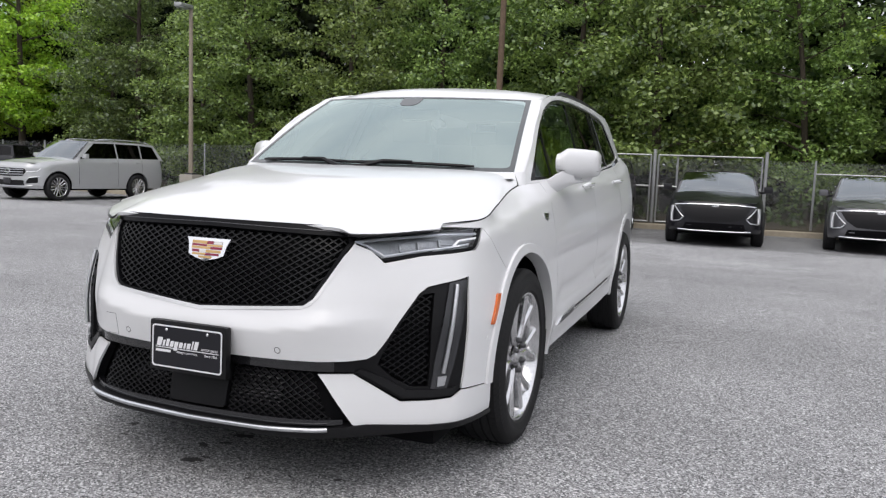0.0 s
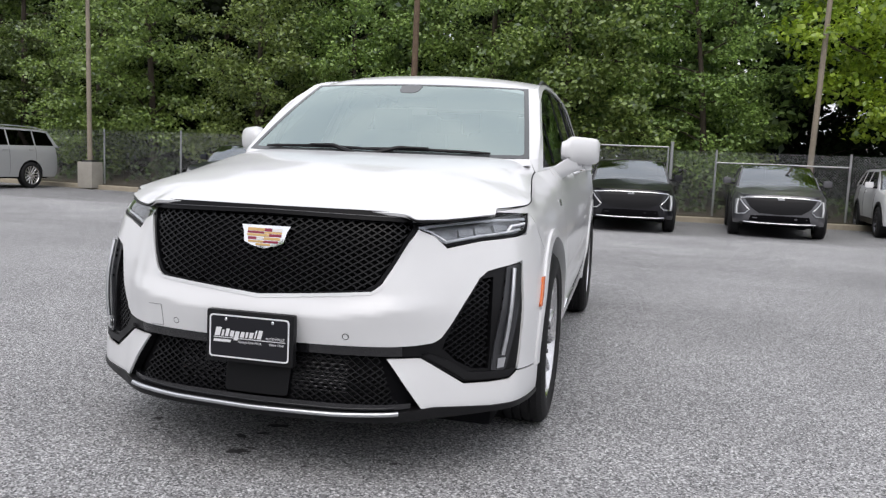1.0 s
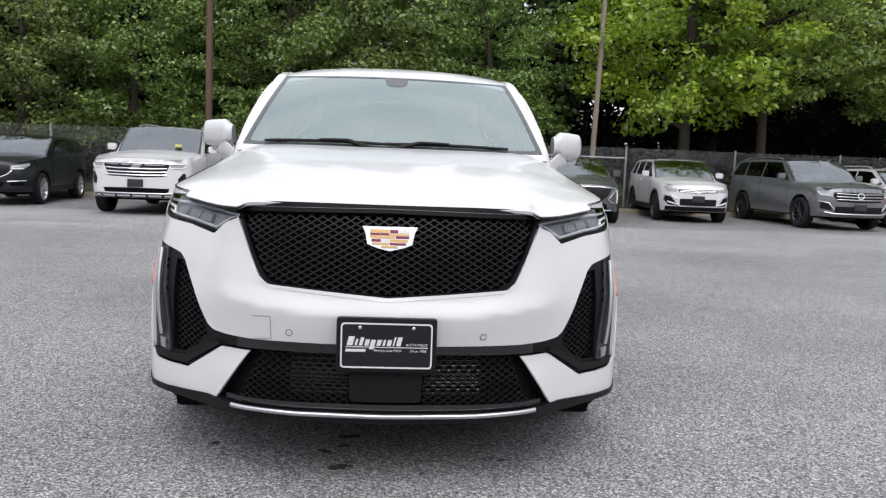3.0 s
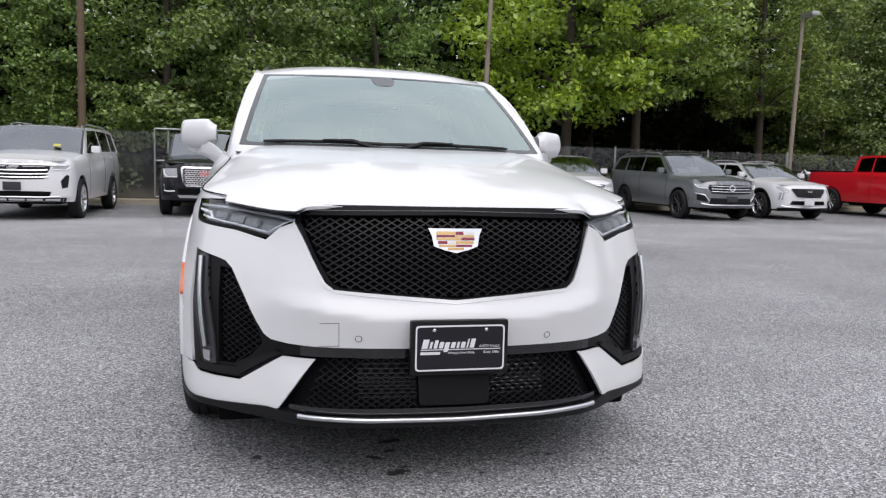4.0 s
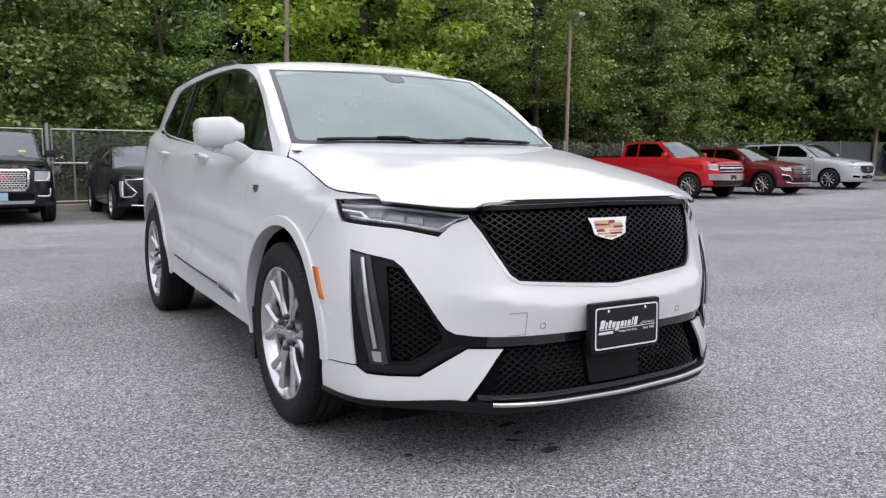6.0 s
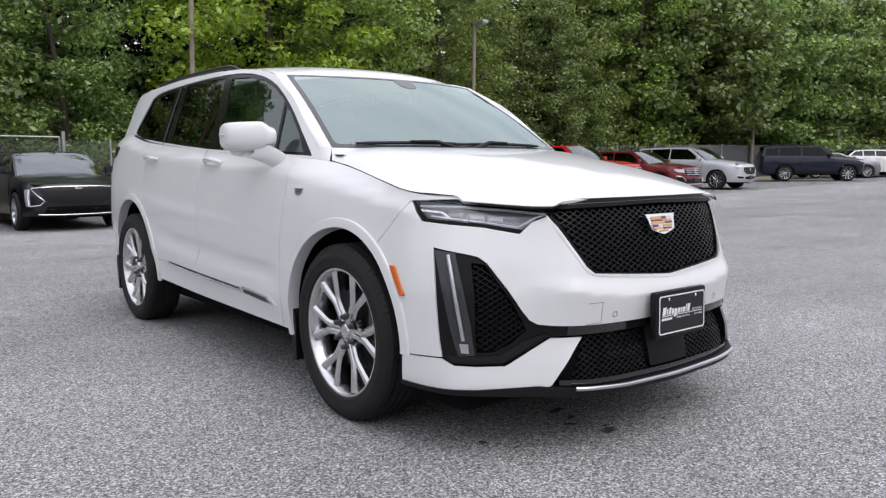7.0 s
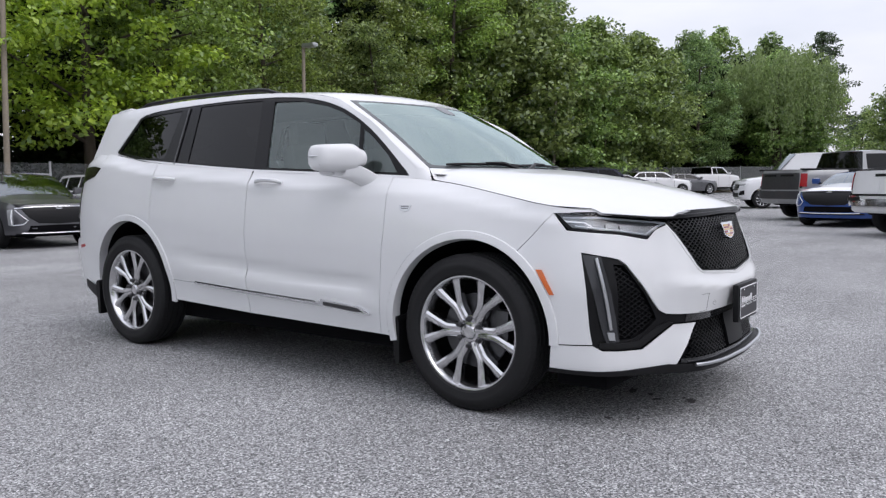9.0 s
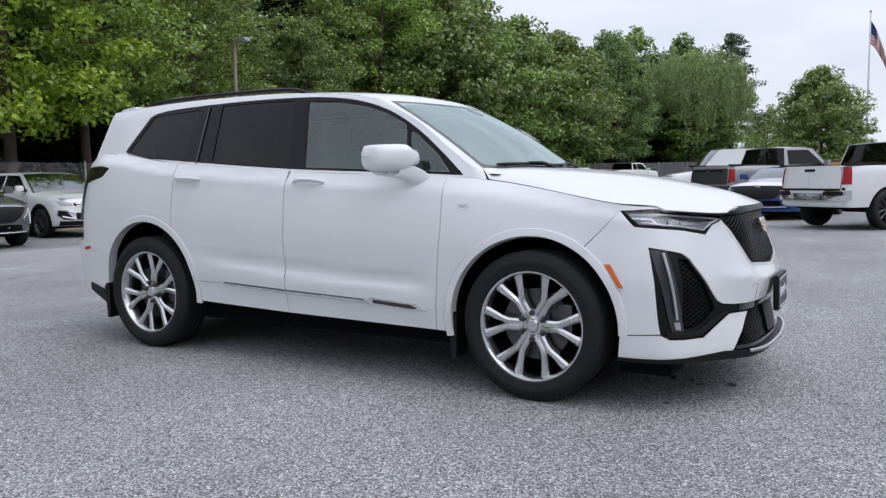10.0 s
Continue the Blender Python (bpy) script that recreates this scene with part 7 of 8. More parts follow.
TAG_YELLOW = material("tag_yellow", (0.52, 0.48, 0.10), 0.7, vary=0.04)
for x, y, yaw, lx, ly, z in ((-5.25, 13.3, -0.2, 0.42, 0.66, 1.42), (-1.88, 14.67, 2.4, 0.55, 0.62, 1.40)):
    tg = part("yellow_tag", box("yellow_tag", (0.14, 0.07, 0.004), (0, 0, 0), 0.001, turn=pose(0, 0, 0, 40, 0, 0)), TAG_YELLOW, None)
    tg.matrix_world = spot(x, y, yaw) @ pose(lx, ly - 0.10, z + 0.04)
    tagged(tg, "small yellow paper tag on a parked car's windshield", "paper tag", "tags on windshields")

# ---- kerb, fence, poles ----
LINE = [(-75, 26), (-30, 21.5), (-13, 17.9), (0, 18.45), (14, 19.3), (30, 20.2), (42, 20.3), (52, 17.4), (62, 12.8), (90, 3)]


def along(line, step):
    out = []
    for (x0, y0), (x1, y1) in zip(line[:-1], line[1:]):
        n = max(1, int(math.hypot(x1 - x0, y1 - y0) / step))
        out += [(x0 + (x1 - x0) * i / n, y0 + (y1 - y0) * i / n) for i in range(n)]
    return out + [line[-1]]


def offset(line, d):
    """The line moved d metres to its left (away from the lot)."""
    res = []
    for i, p in enumerate(line):
        a, b = Vector(line[max(i - 1, 0)]), Vector(line[min(i + 1, len(line) - 1)])
        t = (b - a).normalized()
        res.append((p[0] - t.y * d, p[1] + t.x * d))
    return res


def ribbon(name, line, profile, mat):
    """A section of (offset, height above ground) drawn along a line."""
    pts = along(line, 1.5)
    rows = [offset(pts, d) for d, _ in profile]
    verts = [(rows[j][i][0], rows[j][i][1], ground_z(*pts[i]) + profile[j][1]) for i in range(len(pts)) for j in range(len(profile))]
    m = len(profile)
    faces = [(i * m + j, (i + 1) * m + j, (i + 1) * m + j + 1, i * m + j + 1) for i in range(len(pts) - 1) for j in range(m - 1)]
    return part(name, pydata(name, verts, faces), mat, None)


KERB_MAT = material("kerb_concrete", (0.34, 0.30, 0.23), 0.9, vary=0.2, scale=1.5, bump=0.3)
tagged(ribbon("kerb", LINE, [(0, -0.02), (0.01, 0.13), (0.03, 0.15), (0.16, 0.15), (0.17, 0.05)], KERB_MAT), "weathered tan concrete kerb along the fence", "kerb", kind="structure")
tagged(ribbon("verge", LINE, [(0.165, 0.12), (0.8, 0.16), (2.5, 0.22), (8, 0.3), (20, 0.5), (60, 1.0)], SOIL), "leaf litter and bare soil behind the kerb", "verge", kind="structure")

FENCE = offset(LINE, 0.75)
F_TOP = 1.86


def fence_z(x, y):
    return ground_z(x, y) + 0.12


def chain_link(pts, height, pitch=0.075, wire=0.0042):
    """Crossing wires as thin bars, from post to post."""
    verts, faces = [], []
    for (x0, y0), (x1, y1) in zip(pts[:-1], pts[1:]):
        L_ = math.hypot(x1 - x0, y1 - y0)
        ux, uy = (x1 - x0) / L_, (y1 - y0) / L_
        z0 = fence_z(x0, y0) + 0.04
        for sgn in (1, -1):
            k = -height
            while k < L_:
                a, b = k, k + height
                za, zb = (0, height) if sgn > 0 else (height, 0)
                if a < 0:
                    za += sgn * (0 - a)
                    a = 0
                if b > L_:
                    zb -= sgn * (b - L_)
                    b = L_
                if b - a > 0.01:
                    n = len(verts)
                    w = wire / 1.4
                    verts += [(x0 + ux * (a - w), y0 + uy * (a - w), z0 + za), (x0 + ux * (a + w), y0 + uy * (a + w), z0 + za), (x0 + ux * (b + w), y0 + uy * (b + w), z0 + zb), (x0 + ux * (b - w), y0 + uy * (b - w), z0 + zb)]
                    faces.append((n, n + 1, n + 2, n + 3))
                k += pitch
    return verts, faces


fence = thing("chain_link_fence", "grey galvanised chain-link fence along the wood", "fence", kind="structure")
posts = along(FENCE, 3.0)
posts = [p for p in posts if -62 < p[0] < 75]
v_, f_ = chain_link(posts, F_TOP - 0.05)
tagged(part("wire_mesh", pydata("wire_mesh", v_, f_), GALVANISED, fence), kind="stuff")
for x, y in posts:
    part("post", tube("post", [(x, y, fence_z(x, y) - 0.2), (x, y, fence_z(x, y) + F_TOP + 0.04)], 0.03, 8), GALVANISED, fence)
for (x0, y0), (x1, y1) in zip(posts[:-1], posts[1:]):
    if 1.5 < x0 < 5.0:
        zt = fence_z(x0, y0) + F_TOP - 0.32
        part("rail", tube("rail", [(x0, y0, zt), (x1, y1, fence_z(x1, y1) + F_TOP - 0.32)], 0.021, 6), GALVANISED, fence)
# gate with two leaves behind the black cars
for x0, x1 in ((-3.6, -0.75), (-0.55, 2.15)):
    gate = thing("chain_link_gate", "chain-link gate leaf with a pipe frame", "gate")
    gy0, gy1 = 18.45 + 0.75 + 0.06 * x0 - 0.06, 18.45 + 0.75 + 0.06 * x1 - 0.06
    zb = fence_z(x0, gy0) + 0.06
    fr = [(x0, gy0, zb), (x1, gy1, zb), (x1, gy1, zb + 1.86), (x0, gy0, zb + 1.86)]
    for a, b in zip(fr, fr[1:] + fr[:1]):
        part("gate_frame", tube("gate_frame", [a, b], 0.026, 8), GALVANISED, gate)
    part("gate_rail", tube("gate_rail", [(x0, gy0, zb + 1.0), (x1, gy1, zb + 1.0)], 0.02, 6), GALVANISED, gate)
    part("hinge_post", tube("hinge_post", [(x1 + 0.1, gy1, zb - 0.2), (x1 + 0.1, gy1, zb + 2.02)], 0.05, 10), GALVANISED, gate)
# dark screening cloth on the far stretch of the fence
SCREEN = material("screen_cloth", (0.09, 0.095, 0.095), 0.9, vary=0.2, scale=2, bump=0.2)
far = [p for p in along(offset(FENCE, 0.06), 1.5) if 31 < p[0] < 66]
sv = [(x, y, fence_z(x, y) + z + 0.015 * math.sin(3 * x)) for x, y in far for z in (0.03, 0.6, 1.2, 1.82)]
sf = [(i * 4 + j, (i + 1) * 4 + j, (i + 1) * 4 + j + 1, i * 4 + j + 1) for i in range(len(far) - 1) for j in range(3)]
part("screen_cloth", pydata("screen_cloth", sv, sf, True), SCREEN, fence, "dark screening cloth")

POLE_M = material("weathered_pole", (0.27, 0.23, 0.18), 0.8, vary=0.2, scale=3, bump=0.2)
POLE_B = material("brown_pole", (0.13, 0.09, 0.06), 0.9, vary=0.3, scale=4, bump=0.4)


def light_pole(x, y, h, lean=(0, 0), head=True, mat=POLE_M, r=0.085, pedestal=False, label="tall weathered lamp pole behind the fence"):
    z = fence_z(x, y)
    p = thing("lamp_post", label, "lamp post", pose(x, y, z), group="poles along the fence")
    part("pole", tube("pole", [(0, 0, -0.2), (lean[0] * 0.5, lean[1] * 0.5, h / 2), (lean[0], lean[1], h)], [r, r * 0.9, r * 0.75], 10), mat, p)
    if pedestal:
        part("pedestal", box("pedestal", (0.55, 0.55, 0.85), (0, 0, 0.35), 0.03), CONCRETE, p)
        part("base_plate", box("base_plate", (0.32, 0.32, 0.06), (0, 0, 0.80), 0.01), DARK_METAL, p)
    if head:
        hd = part("lamp_head", box("lamp_head", (0.30, 0.62, 0.14), (lean[0], lean[1] - 0.36, h + 0.02), 0.04), GALVANISED, p)
        part("lens", box("lens", (0.24, 0.44, 0.03), (lean[0], lean[1] - 0.38, h - 0.06), 0.01), LAMP_GREY, hd)
    return p


light_pole(-16.2, 18.5, 6.4, (-0.05, 0), pedestal=True)
light_pole(-5.75, 20.4, 9.0, (0.05, 0), head=False, mat=POLE_B, r=0.11, label="brown wooden utility pole among the trees")
light_pole(6.02, 20.2, 8.5, (0.22, 0))
light_pole(17.45, 20.5, 6.6, (0.12, 0))
light_pole(38.9, 20.9, 6.5, (0.35, 0), r=0.10)
light_pole(46.4, 20.8, 6.0, (0.0, 0), head=False, r=0.06)
light_pole(60.0, 3.3, 6.4, (0.0, 0), r=0.09, label="slim lamp pole standing on the far side")

# ---- woods ----
rng = np.random.default_rng(7)


def leaf_cloud(centres, radii, counts, size, droop=0.0, up=0.6):
    """Many small folded leaves, scattered round the given centres."""
    verts, faces = [], []
    for c, r, n in zip(centres, radii, counts):
        d = rng.normal(size=(n, 3))
        d /= np.linalg.norm(d, axis=1)[:, None]
        rad = rng.uniform(0.25, 1.0, n) ** 0.6
        p = np.array(c) + d * rad[:, None] * np.array(r)
        nrm = d * 0.35 + rng.normal(size=(n, 3)) * 0.5 + np.array([0, 0, up])
        nrm /= np.linalg.norm(nrm, axis=1)[:, None]
        t = np.cross(nrm, rng.normal(size=(n, 3)))
        t[:, 2] -= droop
        t /= np.linalg.norm(t, axis=1)[:, None]
        b = np.cross(nrm, t)
        s = size * rng.uniform(0.65, 1.35, n)[:, None]
        base = p - t * s * 0.6
        v = np.stack([base, p + b * s * 0.42 + nrm * s * 0.10, p + t * s * 0.75, p - b * s * 0.42 + nrm * s * 0.10], 1)
        verts.append(v.reshape(-1, 3))
    allv = np.concatenate(verts)
    n = len(allv) // 4
    me = bpy.data.meshes.new("crown")
    me.vertices.add(len(allv))
    me.vertices.foreach_set("co", allv.astype(np.float32).ravel())
    me.loops.add(4 * n)
    me.polygons.add(n)
    me.loops.foreach_set("vertex_index", np.arange(4 * n, dtype=np.int32))
    me.polygons.foreach_set("loop_start", np.arange(0, 4 * n, 4, dtype=np.int32))
    me.polygons.foreach_set("loop_total", np.full(n, 4, dtype=np.int32))
    me.update()
    me.validate()
    return me


def tree(h, spread, low, leaf, mat, boughs=40, sprays=6, per=105, seed=0, name="tree", label="", droop=0.0, clump=0.72, bias=1.25):
    """A tapered trunk with boughs in layers; each bough carries flat sprays of leaves, with dark gaps between the layers."""
    r = np.random.default_rng(seed)
    tr = thing(name, label or "leafy broadleaf tree in full summer green", "tree", group="trees of the wood")
    bend = r.normal(size=2) * 0.25
    line = [(bend[0] * (t**1.5) * 1.5, bend[1] * (t**1.5) * 1.5, h * 0.92 * t - 0.3 * (t == 0)) for t in np.linspace(0, 1, 8)]
    r0 = 0.010 * h + 0.04
    part("trunk", tube("trunk", line, [r0 * (1 - 0.85 * t) + 0.02 for t in np.linspace(0, 1, 8)], 9), BARK, tr)
    cs, rs, ns = [], [], []
    turn = r.uniform(0, 6.28)
    for k in range(boughs):
        t = ((k + r.uniform(0, 1)) / boughs) ** bias
        z0 = low + 0.2 + (h - low - 0.6) * t
        env = spread * math.sin(math.pi * min(1, 0.24 + 0.76 * t)) ** 0.7 * r.uniform(0.72, 1.12)
        turn += 2.4 + r.uniform(-0.5, 0.5)
        dx, dy = math.cos(turn), math.sin(turn)
        rise, sag = env * r.uniform(0.15, 0.6), env * r.uniform(0.05, 0.35)
        line_b = [Vector((bend[0] * t * 1.5 + dx * env * q, bend[1] * t * 1.5 + dy * env * q, max(0.35, z0 - 0.5 * rise + rise * q - sag * q * q))) for q in (0, 0.35, 0.7, 1.0)]
        if k % 2 == 0:
            part("limb", tube("limb", line_b, [r0 * 0.34 * (1 - 0.5 * t), r0 * 0.22, 0.02, 0.008], 6), BARK, tr)
        for j in range(sprays):
            q = 0.28 + 0.76 * (j + r.uniform(0.1, 0.9)) / sprays
            side = r.uniform(-1, 1) * (0.25 + 0.30 * q) * env * 0.55
            z = z0 - 0.5 * rise + rise * q - sag * q * q + r.normal() * 0.32 - 0.10 * abs(side)
            s = clump * r.uniform(0.65, 1.3)
            cs.append((bend[0] * t * 1.5 + dx * env * q - dy * side, bend[1] * t * 1.5 + dy * env * q + dx * side, max(z, 0.3)))
            rs.append((s, s, s * r.uniform(0.32, 0.7)))
            ns.append(int(per * (s / clump) ** 1.6 * r.uniform(0.75, 1.25)))
    global rng
    rng = np.random.default_rng(seed + 100)
    part("crown", leaf_cloud(cs, rs, ns, leaf, droop), mat, tr)
    return tr


LEAF_A = leaf_material("leaf_mid", (0.062, 0.115, 0.022), (0.37, 0.50, 0.125), 0.014)
LEAF_B = leaf_material("leaf_fresh", (0.15, 0.27, 0.015), (0.52, 0.70, 0.065), 0.010)
LEAF_O = leaf_material("leaf_olive", (0.09, 0.15, 0.02), (0.36, 0.48, 0.085), 0.010)
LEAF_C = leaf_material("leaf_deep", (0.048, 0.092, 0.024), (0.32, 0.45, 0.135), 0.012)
# near-black greens: the shade of the deep wood is put into this colour
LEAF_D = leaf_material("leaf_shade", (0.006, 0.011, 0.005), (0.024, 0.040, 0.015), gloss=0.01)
LEAF_U = leaf_material("leaf_undergrowth", (0.02, 0.04, 0.012), (0.14, 0.21, 0.06), 0.012, gloss=0.03)
LEAF_W = leaf_material("leaf_willow", (0.13, 0.185, 0.05), (0.29, 0.37, 0.12), 0.01)
LEAF_P = leaf_material("leaf_pine", (0.045, 0.070, 0.030), (0.12, 0.165, 0.075), 0.01)

PROTO = [
    tree(13.0, 3.8, 1.9, 0.125, LEAF_A, seed=1), tree(14.5, 4.0, 2.5, 0.13, LEAF_C, seed=2), tree(12.0, 3.6, 1.5, 0.12, LEAF_A, seed=3),
    tree(13.5, 4.0, 2.9, 0.13, LEAF_B, seed=4, label="bright yellow-green broadleaf tree"), tree(15.0, 3.6, 2.8, 0.125, LEAF_C, seed=5), tree(11.0, 3.4, 1.3, 0.12, LEAF_A, seed=6),
    tree(14.0, 4.1, 2.0, 0.23, LEAF_C, seed=7, boughs=34, sprays=5, per=70, clump=0.95), tree(15.5, 4.3, 2.4, 0.24, LEAF_A, seed=8, boughs=36, sprays=5, per=70, clump=0.95), tree(13.5, 4.0, 1.0, 0.23, LEAF_D, seed=9, boughs=34, sprays=5, per=70, clump=0.95, label="broadleaf tree with deep-wood shade put into its near-black leaf colour"),
    tree(8.6, 4.1, 1.5, 0.15, LEAF_A, seed=12, boughs=64, sprays=7, per=95, bias=0.9, label="round-headed maple standing alone past the lot"),
    tree(13.0, 3.4, 1.2, 0.12, LEAF_O, seed=15, label="slender olive-green broadleaf tree"),
    tree(14.0, 4.2, 4.4, 0.13, LEAF_O, seed=17, label="tall broadleaf tree with a high, open crown"),
]


def place(i, x, y, s, turn, first=[True] * 16):
    m = pose(x, y, ground_z(x, y) + 0.1, 0, 0, turn) @ Matrix.Scale(s, 4)
    if first[i]:
        first[i] = False
        PROTO[i].matrix_world = m
        return PROTO[i]
    c = copy_thing(PROTO[i], m)
    c.scale = (s, s, s)
    return c


pl = np.random.default_rng(11)
for depth, gap, x0, x1 in ((4.4, 4.6, -58, 74), (9.0, 5.4, -62, 80), (15.0, 6.4, -66, 88)):
    for x, y in along(offset(along(LINE, 4.0), depth), gap):
        if not x0 < x < x1 or (depth < 5 and 57 < x < 69):
            continue
        jx, jy = pl.uniform(-1.1, 1.1), pl.uniform(-0.6, 1.5)
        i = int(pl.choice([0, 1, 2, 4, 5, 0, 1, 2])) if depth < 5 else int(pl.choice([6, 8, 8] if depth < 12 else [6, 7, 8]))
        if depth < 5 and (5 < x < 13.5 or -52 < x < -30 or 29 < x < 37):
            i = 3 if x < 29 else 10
        # shade-coloured trees only, for the dark void behind this stretch
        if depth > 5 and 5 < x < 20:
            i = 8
        if depth < 5 and 13 < x < 18.5:
            i = 11
        if depth < 5 and 20 < x < 28:
            i = 2
        if depth < 5 and x > 37:
            place(9, x + jx, y + jy, pl.uniform(1.35, 1.6), pl.uniform(0, 360))
            continue
        s = (0.98 if x > 50 else 1.18 if x > 28 else 1.0) * pl.uniform(0.88, 1.18) * (0.88 if depth < 5 and i != 3 else 0.8 if i == 8 else 1.0)
        place(i, x + jx, y + jy, s, pl.uniform(0, 360))
# the woods go on across the lot, as the car windows mirror them
# mostly the shade-coloured trees, which keep the reflections dark
for x in range(-44, 70, 8):
    place(8 if x % 3 else 6, x + pl.uniform(-2, 2), -31 + pl.uniform(-3, 3), pl.uniform(0.75, 1.05), pl.uniform(0, 360))
for y in range(-24, 18, 7):
    place(8 if y % 2 else 6, -58 + pl.uniform(-3, 3), y + pl.uniform(-2, 2), pl.uniform(0.75, 1.0), pl.uniform(0, 360))

# weeping willow and single trees to the right
wl = np.random.default_rng(21)
willow = thing("willow_tree", "weeping willow with long hanging pale green strands", "tree", pose(67.0, 14.2, ground_z(66, 14)))
part("trunk", tube("trunk", [(0, 0, -0.2), (0.3, 0.1, 3), (0.1, 0.3, 6.5), (0, 0, 10)], [0.5, 0.4, 0.3, 0.08], 10), BARK, willow)
cs, rs, ns = [], [], []
for k in range(230):
    a, q = wl.uniform(0, 2 * math.pi), 5.2 * wl.uniform(0.1, 1) ** 0.5
    top_z = 12.6 - 0.10 * q * q + wl.uniform(-0.8, 0.5)
    ln = wl.uniform(3.0, 7.5)
    cs.append((q * math.cos(a), q * math.sin(a), max(2.5, top_z - ln / 2)))
    rs.append((0.38, 0.38, ln / 2))
    ns.append(140)
rng = np.random.default_rng(5)
part("crown", leaf_cloud(cs, rs, ns, 0.15, droop=2.5, up=0.0), LEAF_W, willow)
for i, x, y, s in ((1, 60.5, 19, 0.9), (9, 62.0, 3.2, 1.0), (4, 88, 16, 0.85), (7, 92, 22, 0.9), (5, 96, 12, 0.8), (0, 100, 9, 0.7), (2, 104, 14, 0.75), (1, 84, -9.5, 0.6), (5, 92, -4, 0.6), (0, 110, 4, 0.75)):
    place(i, x, y, s, 40 * i)

# a pine with feathery tiers beside the willow
pn = np.random.default_rng(41)
pine = thing("pine_tree", "tall dark pine with feathery open tiers of needles", "tree", pose(72.0, 11.7, ground_z(72, 11)))
part("trunk", tube("trunk", [(0, 0, -0.2), (0.1, 0, 5), (0, 0.1, 10), (0.1, 0, 13.8)], [0.26, 0.2, 0.12, 0.03], 9), BARK, pine)
cs, rs, ns = [], [], []
for k in range(46):
    z = 4.0 + 9.6 * k / 45
    a, ln = k * 2.4 + pn.uniform(-0.3, 0.3), (0.5 + 3.4 * (1 - k / 45) ** 0.8) * pn.uniform(0.65, 1.15)
    tip = Vector((math.cos(a) * ln, math.sin(a) * ln, z + 0.10 * ln))
    if k % 2 == 0:
        part("limb", tube("limb", [(0, 0, z), tip * 0.5 + Vector((0, 0, z * 0.5 - 0.1)), tip], [0.05, 0.03, 0.01], 5), BARK, pine)
    for q in np.linspace(0.35, 1.0, 5):
        cs.append((tip.x * q, tip.y * q, z + 0.10 * ln * q + pn.normal() * 0.08))
        rs.append((0.55, 0.55, 0.28))
        ns.append(30)
rng = np.random.default_rng(8)
part("crown", leaf_cloud(cs, rs, ns, 0.17, up=0.3), LEAF_P, pine)

# undergrowth behind the fence: one mass of low leaves
ug = np.random.default_rng(31)
cs, rs, ns = [], [], []
for x, y in along(offset(along(LINE, 3.0), 1.7), 1.15):
    if -62 < x < 75 and not 11 < x < 18:
        for _ in range(2):
            hh = ug.uniform(0.35, 1.25)
            cs.append((x + ug.uniform(-0.7, 0.7), y + ug.uniform(-0.5, 1.6), ground_z(x, y) + 0.2 + hh * 0.6))
            rs.append((ug.uniform(0.5, 0.95), ug.uniform(0.4, 0.8), hh * 0.75))
            ns.append(60)
rng = np.random.default_rng(6)
shrubs = part("undergrowth", leaf_cloud(cs, rs, ns, 0.11), LEAF_U, None)
tagged(shrubs, "low green shrubs and vines behind the fence", "undergrowth", kind="stuff")
# deep wood behind, closing the view between the trunks; its shade is in the leaf colour
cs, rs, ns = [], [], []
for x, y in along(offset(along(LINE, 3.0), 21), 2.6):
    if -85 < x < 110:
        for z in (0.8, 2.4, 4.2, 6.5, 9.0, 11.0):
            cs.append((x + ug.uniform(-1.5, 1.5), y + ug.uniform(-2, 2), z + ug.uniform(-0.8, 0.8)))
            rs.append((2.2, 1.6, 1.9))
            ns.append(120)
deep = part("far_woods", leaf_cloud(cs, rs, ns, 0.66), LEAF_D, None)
tagged(deep, "leaves coloured near-black for the shade behind the front trees", "woods", kind="stuff")

# ---- flagpole beyond the lot ----
FLAG_RED, FLAG_WHITE, FLAG_BLUE = material("flag_red", (0.42, 0.03, 0.04), 0.8), material("flag_white", (0.75, 0.74, 0.72), 0.8), material("flag_blue", (0.03, 0.05, 0.16), 0.8)
pole = thing("flagpole", "tall white flagpole with a hanging striped flag", "flagpole", pose(65.32, 0.34, 0.4))
part("pole", tube("pole", [(0, 0, 0), (0, 0, 8), (0, 0, 13.35)], [0.10, 0.08, 0.05], 10), PLATE_WHITE, pole)
part("finial", lathe("finial", [(0.0, 0.1), (0.08, 0.06), (0.1, 0.0), (0.06, -0.08), (0.0, -0.1)], 12), GOLD, pole, at=pose(0, 0, 13.45, 0, -90, 0))


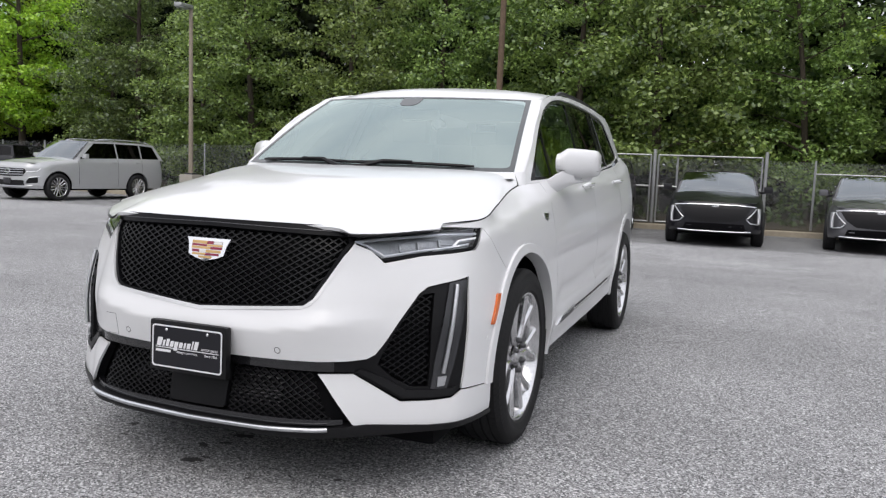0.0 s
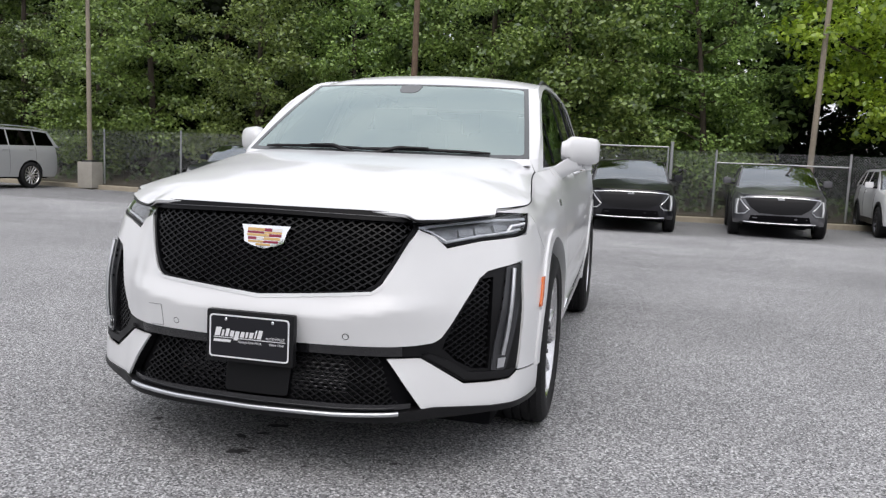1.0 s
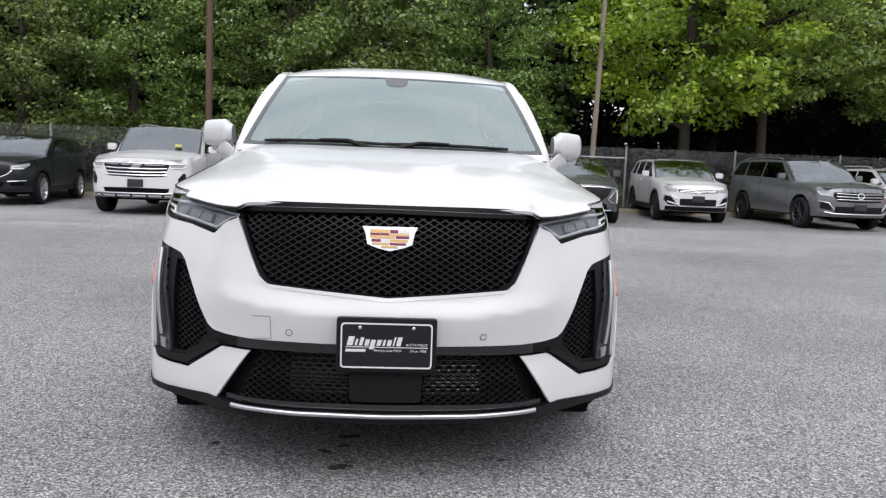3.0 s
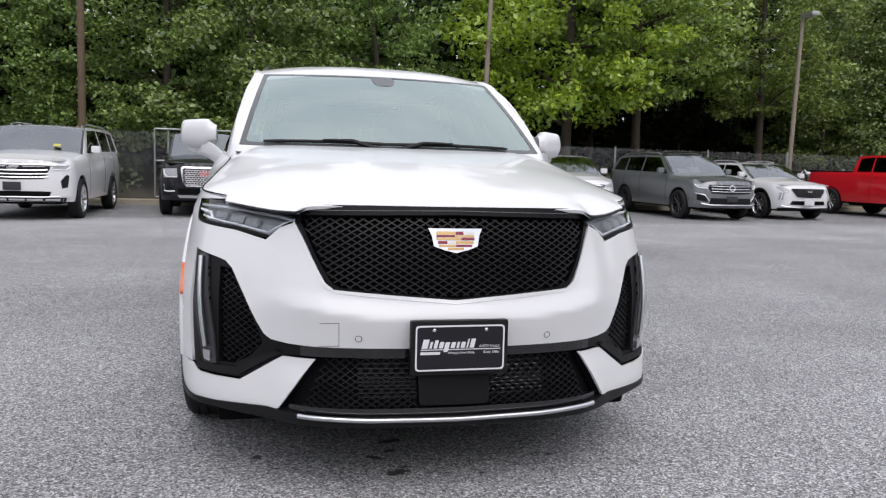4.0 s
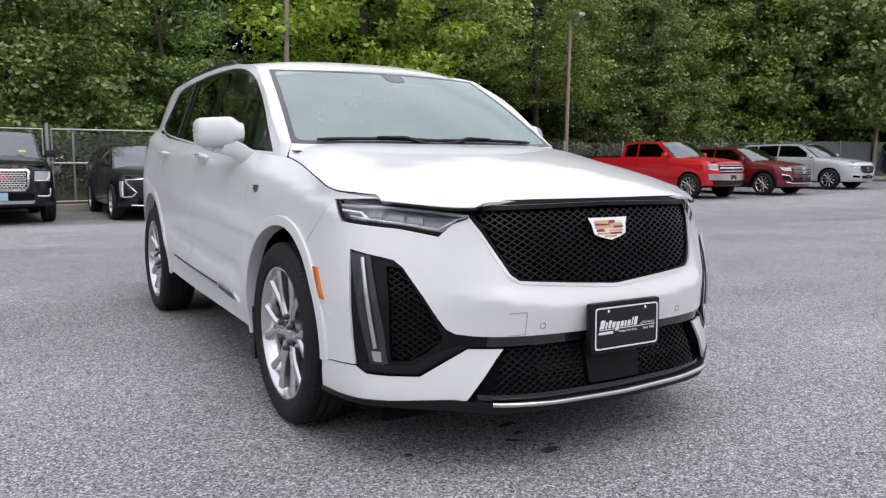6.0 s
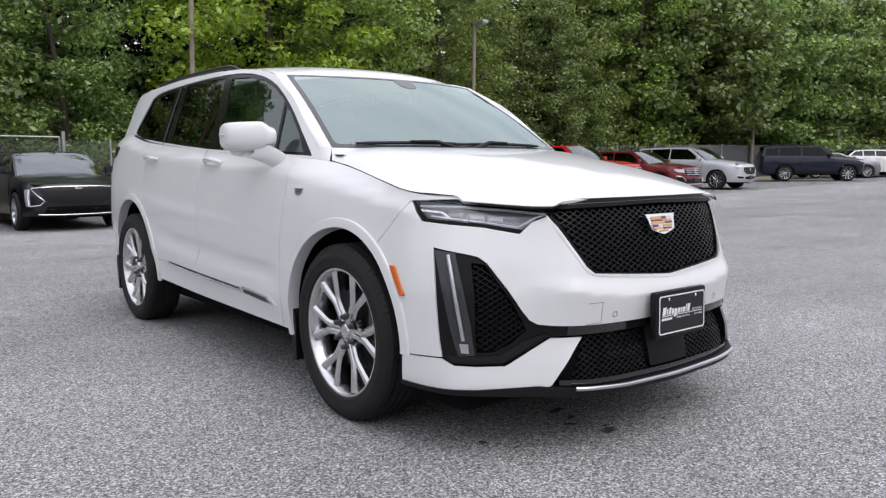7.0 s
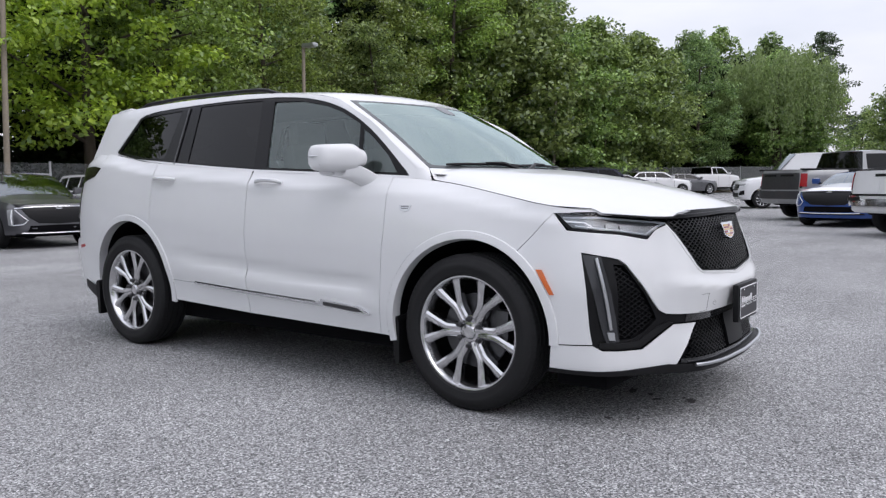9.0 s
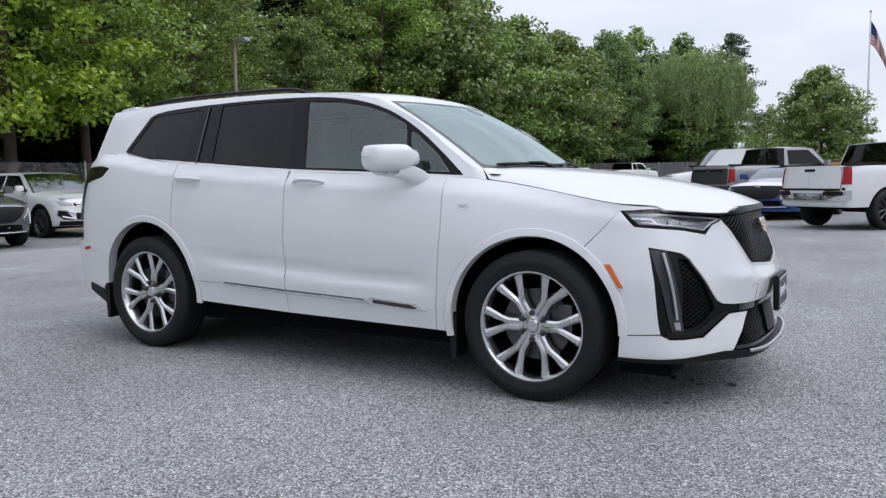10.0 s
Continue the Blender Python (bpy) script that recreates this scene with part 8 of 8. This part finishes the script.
def cloth(u, v):
    """u from the hoist to the fly, v down; the cloth droops in folds."""
    return (0.3 * u + 0.14 * math.sin(11 * u + 2 * v), -1.05 * u - 0.35 * v * u, -1.75 * v - 2.6 * u**1.4)


for k in range(13):
    v0, v1 = k / 13, (k + 1) / 13
    part("stripe", sheet("stripe", lambda a, t: cloth(a, v0 + (v1 - v0) * t), 12, 2, u=(0.42 if k < 7 else 0.0, 1.0)), FLAG_RED if k % 2 == 0 else FLAG_WHITE, pole, at=pose(0.06, 0, 12.75))
part("canton", sheet("canton", lambda a, t: cloth(a, t * 7 / 13), 8, 8, u=(0.0, 0.42)), FLAG_BLUE, pole, at=pose(0.06, 0, 12.75))

# ---- far side of the lot ----
TAN = material("tan_boards", (0.50, 0.30, 0.08), 0.7, vary=0.15, scale=4)
trailer = thing("utility_trailer", "tan wooden-sided trailer standing behind the trucks", "trailer", pose(41.45, 1.13, ground_z(41.45, 1.13), 0, 0, 70))
for sg in (1, -1):
    for z in (0.95, 1.20, 1.45):
        part("side_board", box("side_board", (3.2, 0.06, 0.22), (0, sg * 0.95, z), 0.01), TAN, trailer)
    wheel(trailer, pose(0.2, sg * 0.9, 0.36, 0, 0, 90 * sg), 0.36, 0.22, 0.24, 5, SATIN, detail=False)
part("bed", box("bed", (3.2, 1.9, 0.12), (0, 0, 0.78), 0.02), DARK_METAL, trailer)
part("load", box("load", (2.6, 1.6, 0.5), (0.1, 0, 1.45), 0.12), material("brown_tarp", (0.10, 0.075, 0.06), 0.8, vary=0.3, scale=3, bump=0.5), trailer)
cone = thing("traffic_cone", "orange traffic cone with a pale band", "traffic cone", pose(53.95, 13.60, ground_z(53.95, 13.60)))
part("foot", box("foot", (0.38, 0.38, 0.04), (0, 0, 0.02), 0.01), BLACK_PLASTIC, cone)
part("body", lathe("body", [(0.15, 0.04), (0.03, 0.72), (0.0, 0.72)], 20), material("cone_orange", (0.62, 0.10, 0.015), 0.5), cone, at=pose(0, 0, 0, 0, -90, 0))
part("band", lathe("band", [(0.116, 0.26), (0.088, 0.42)], 20), PLATE_WHITE, cone, at=pose(0, 0, 0, 0, -90, 0))
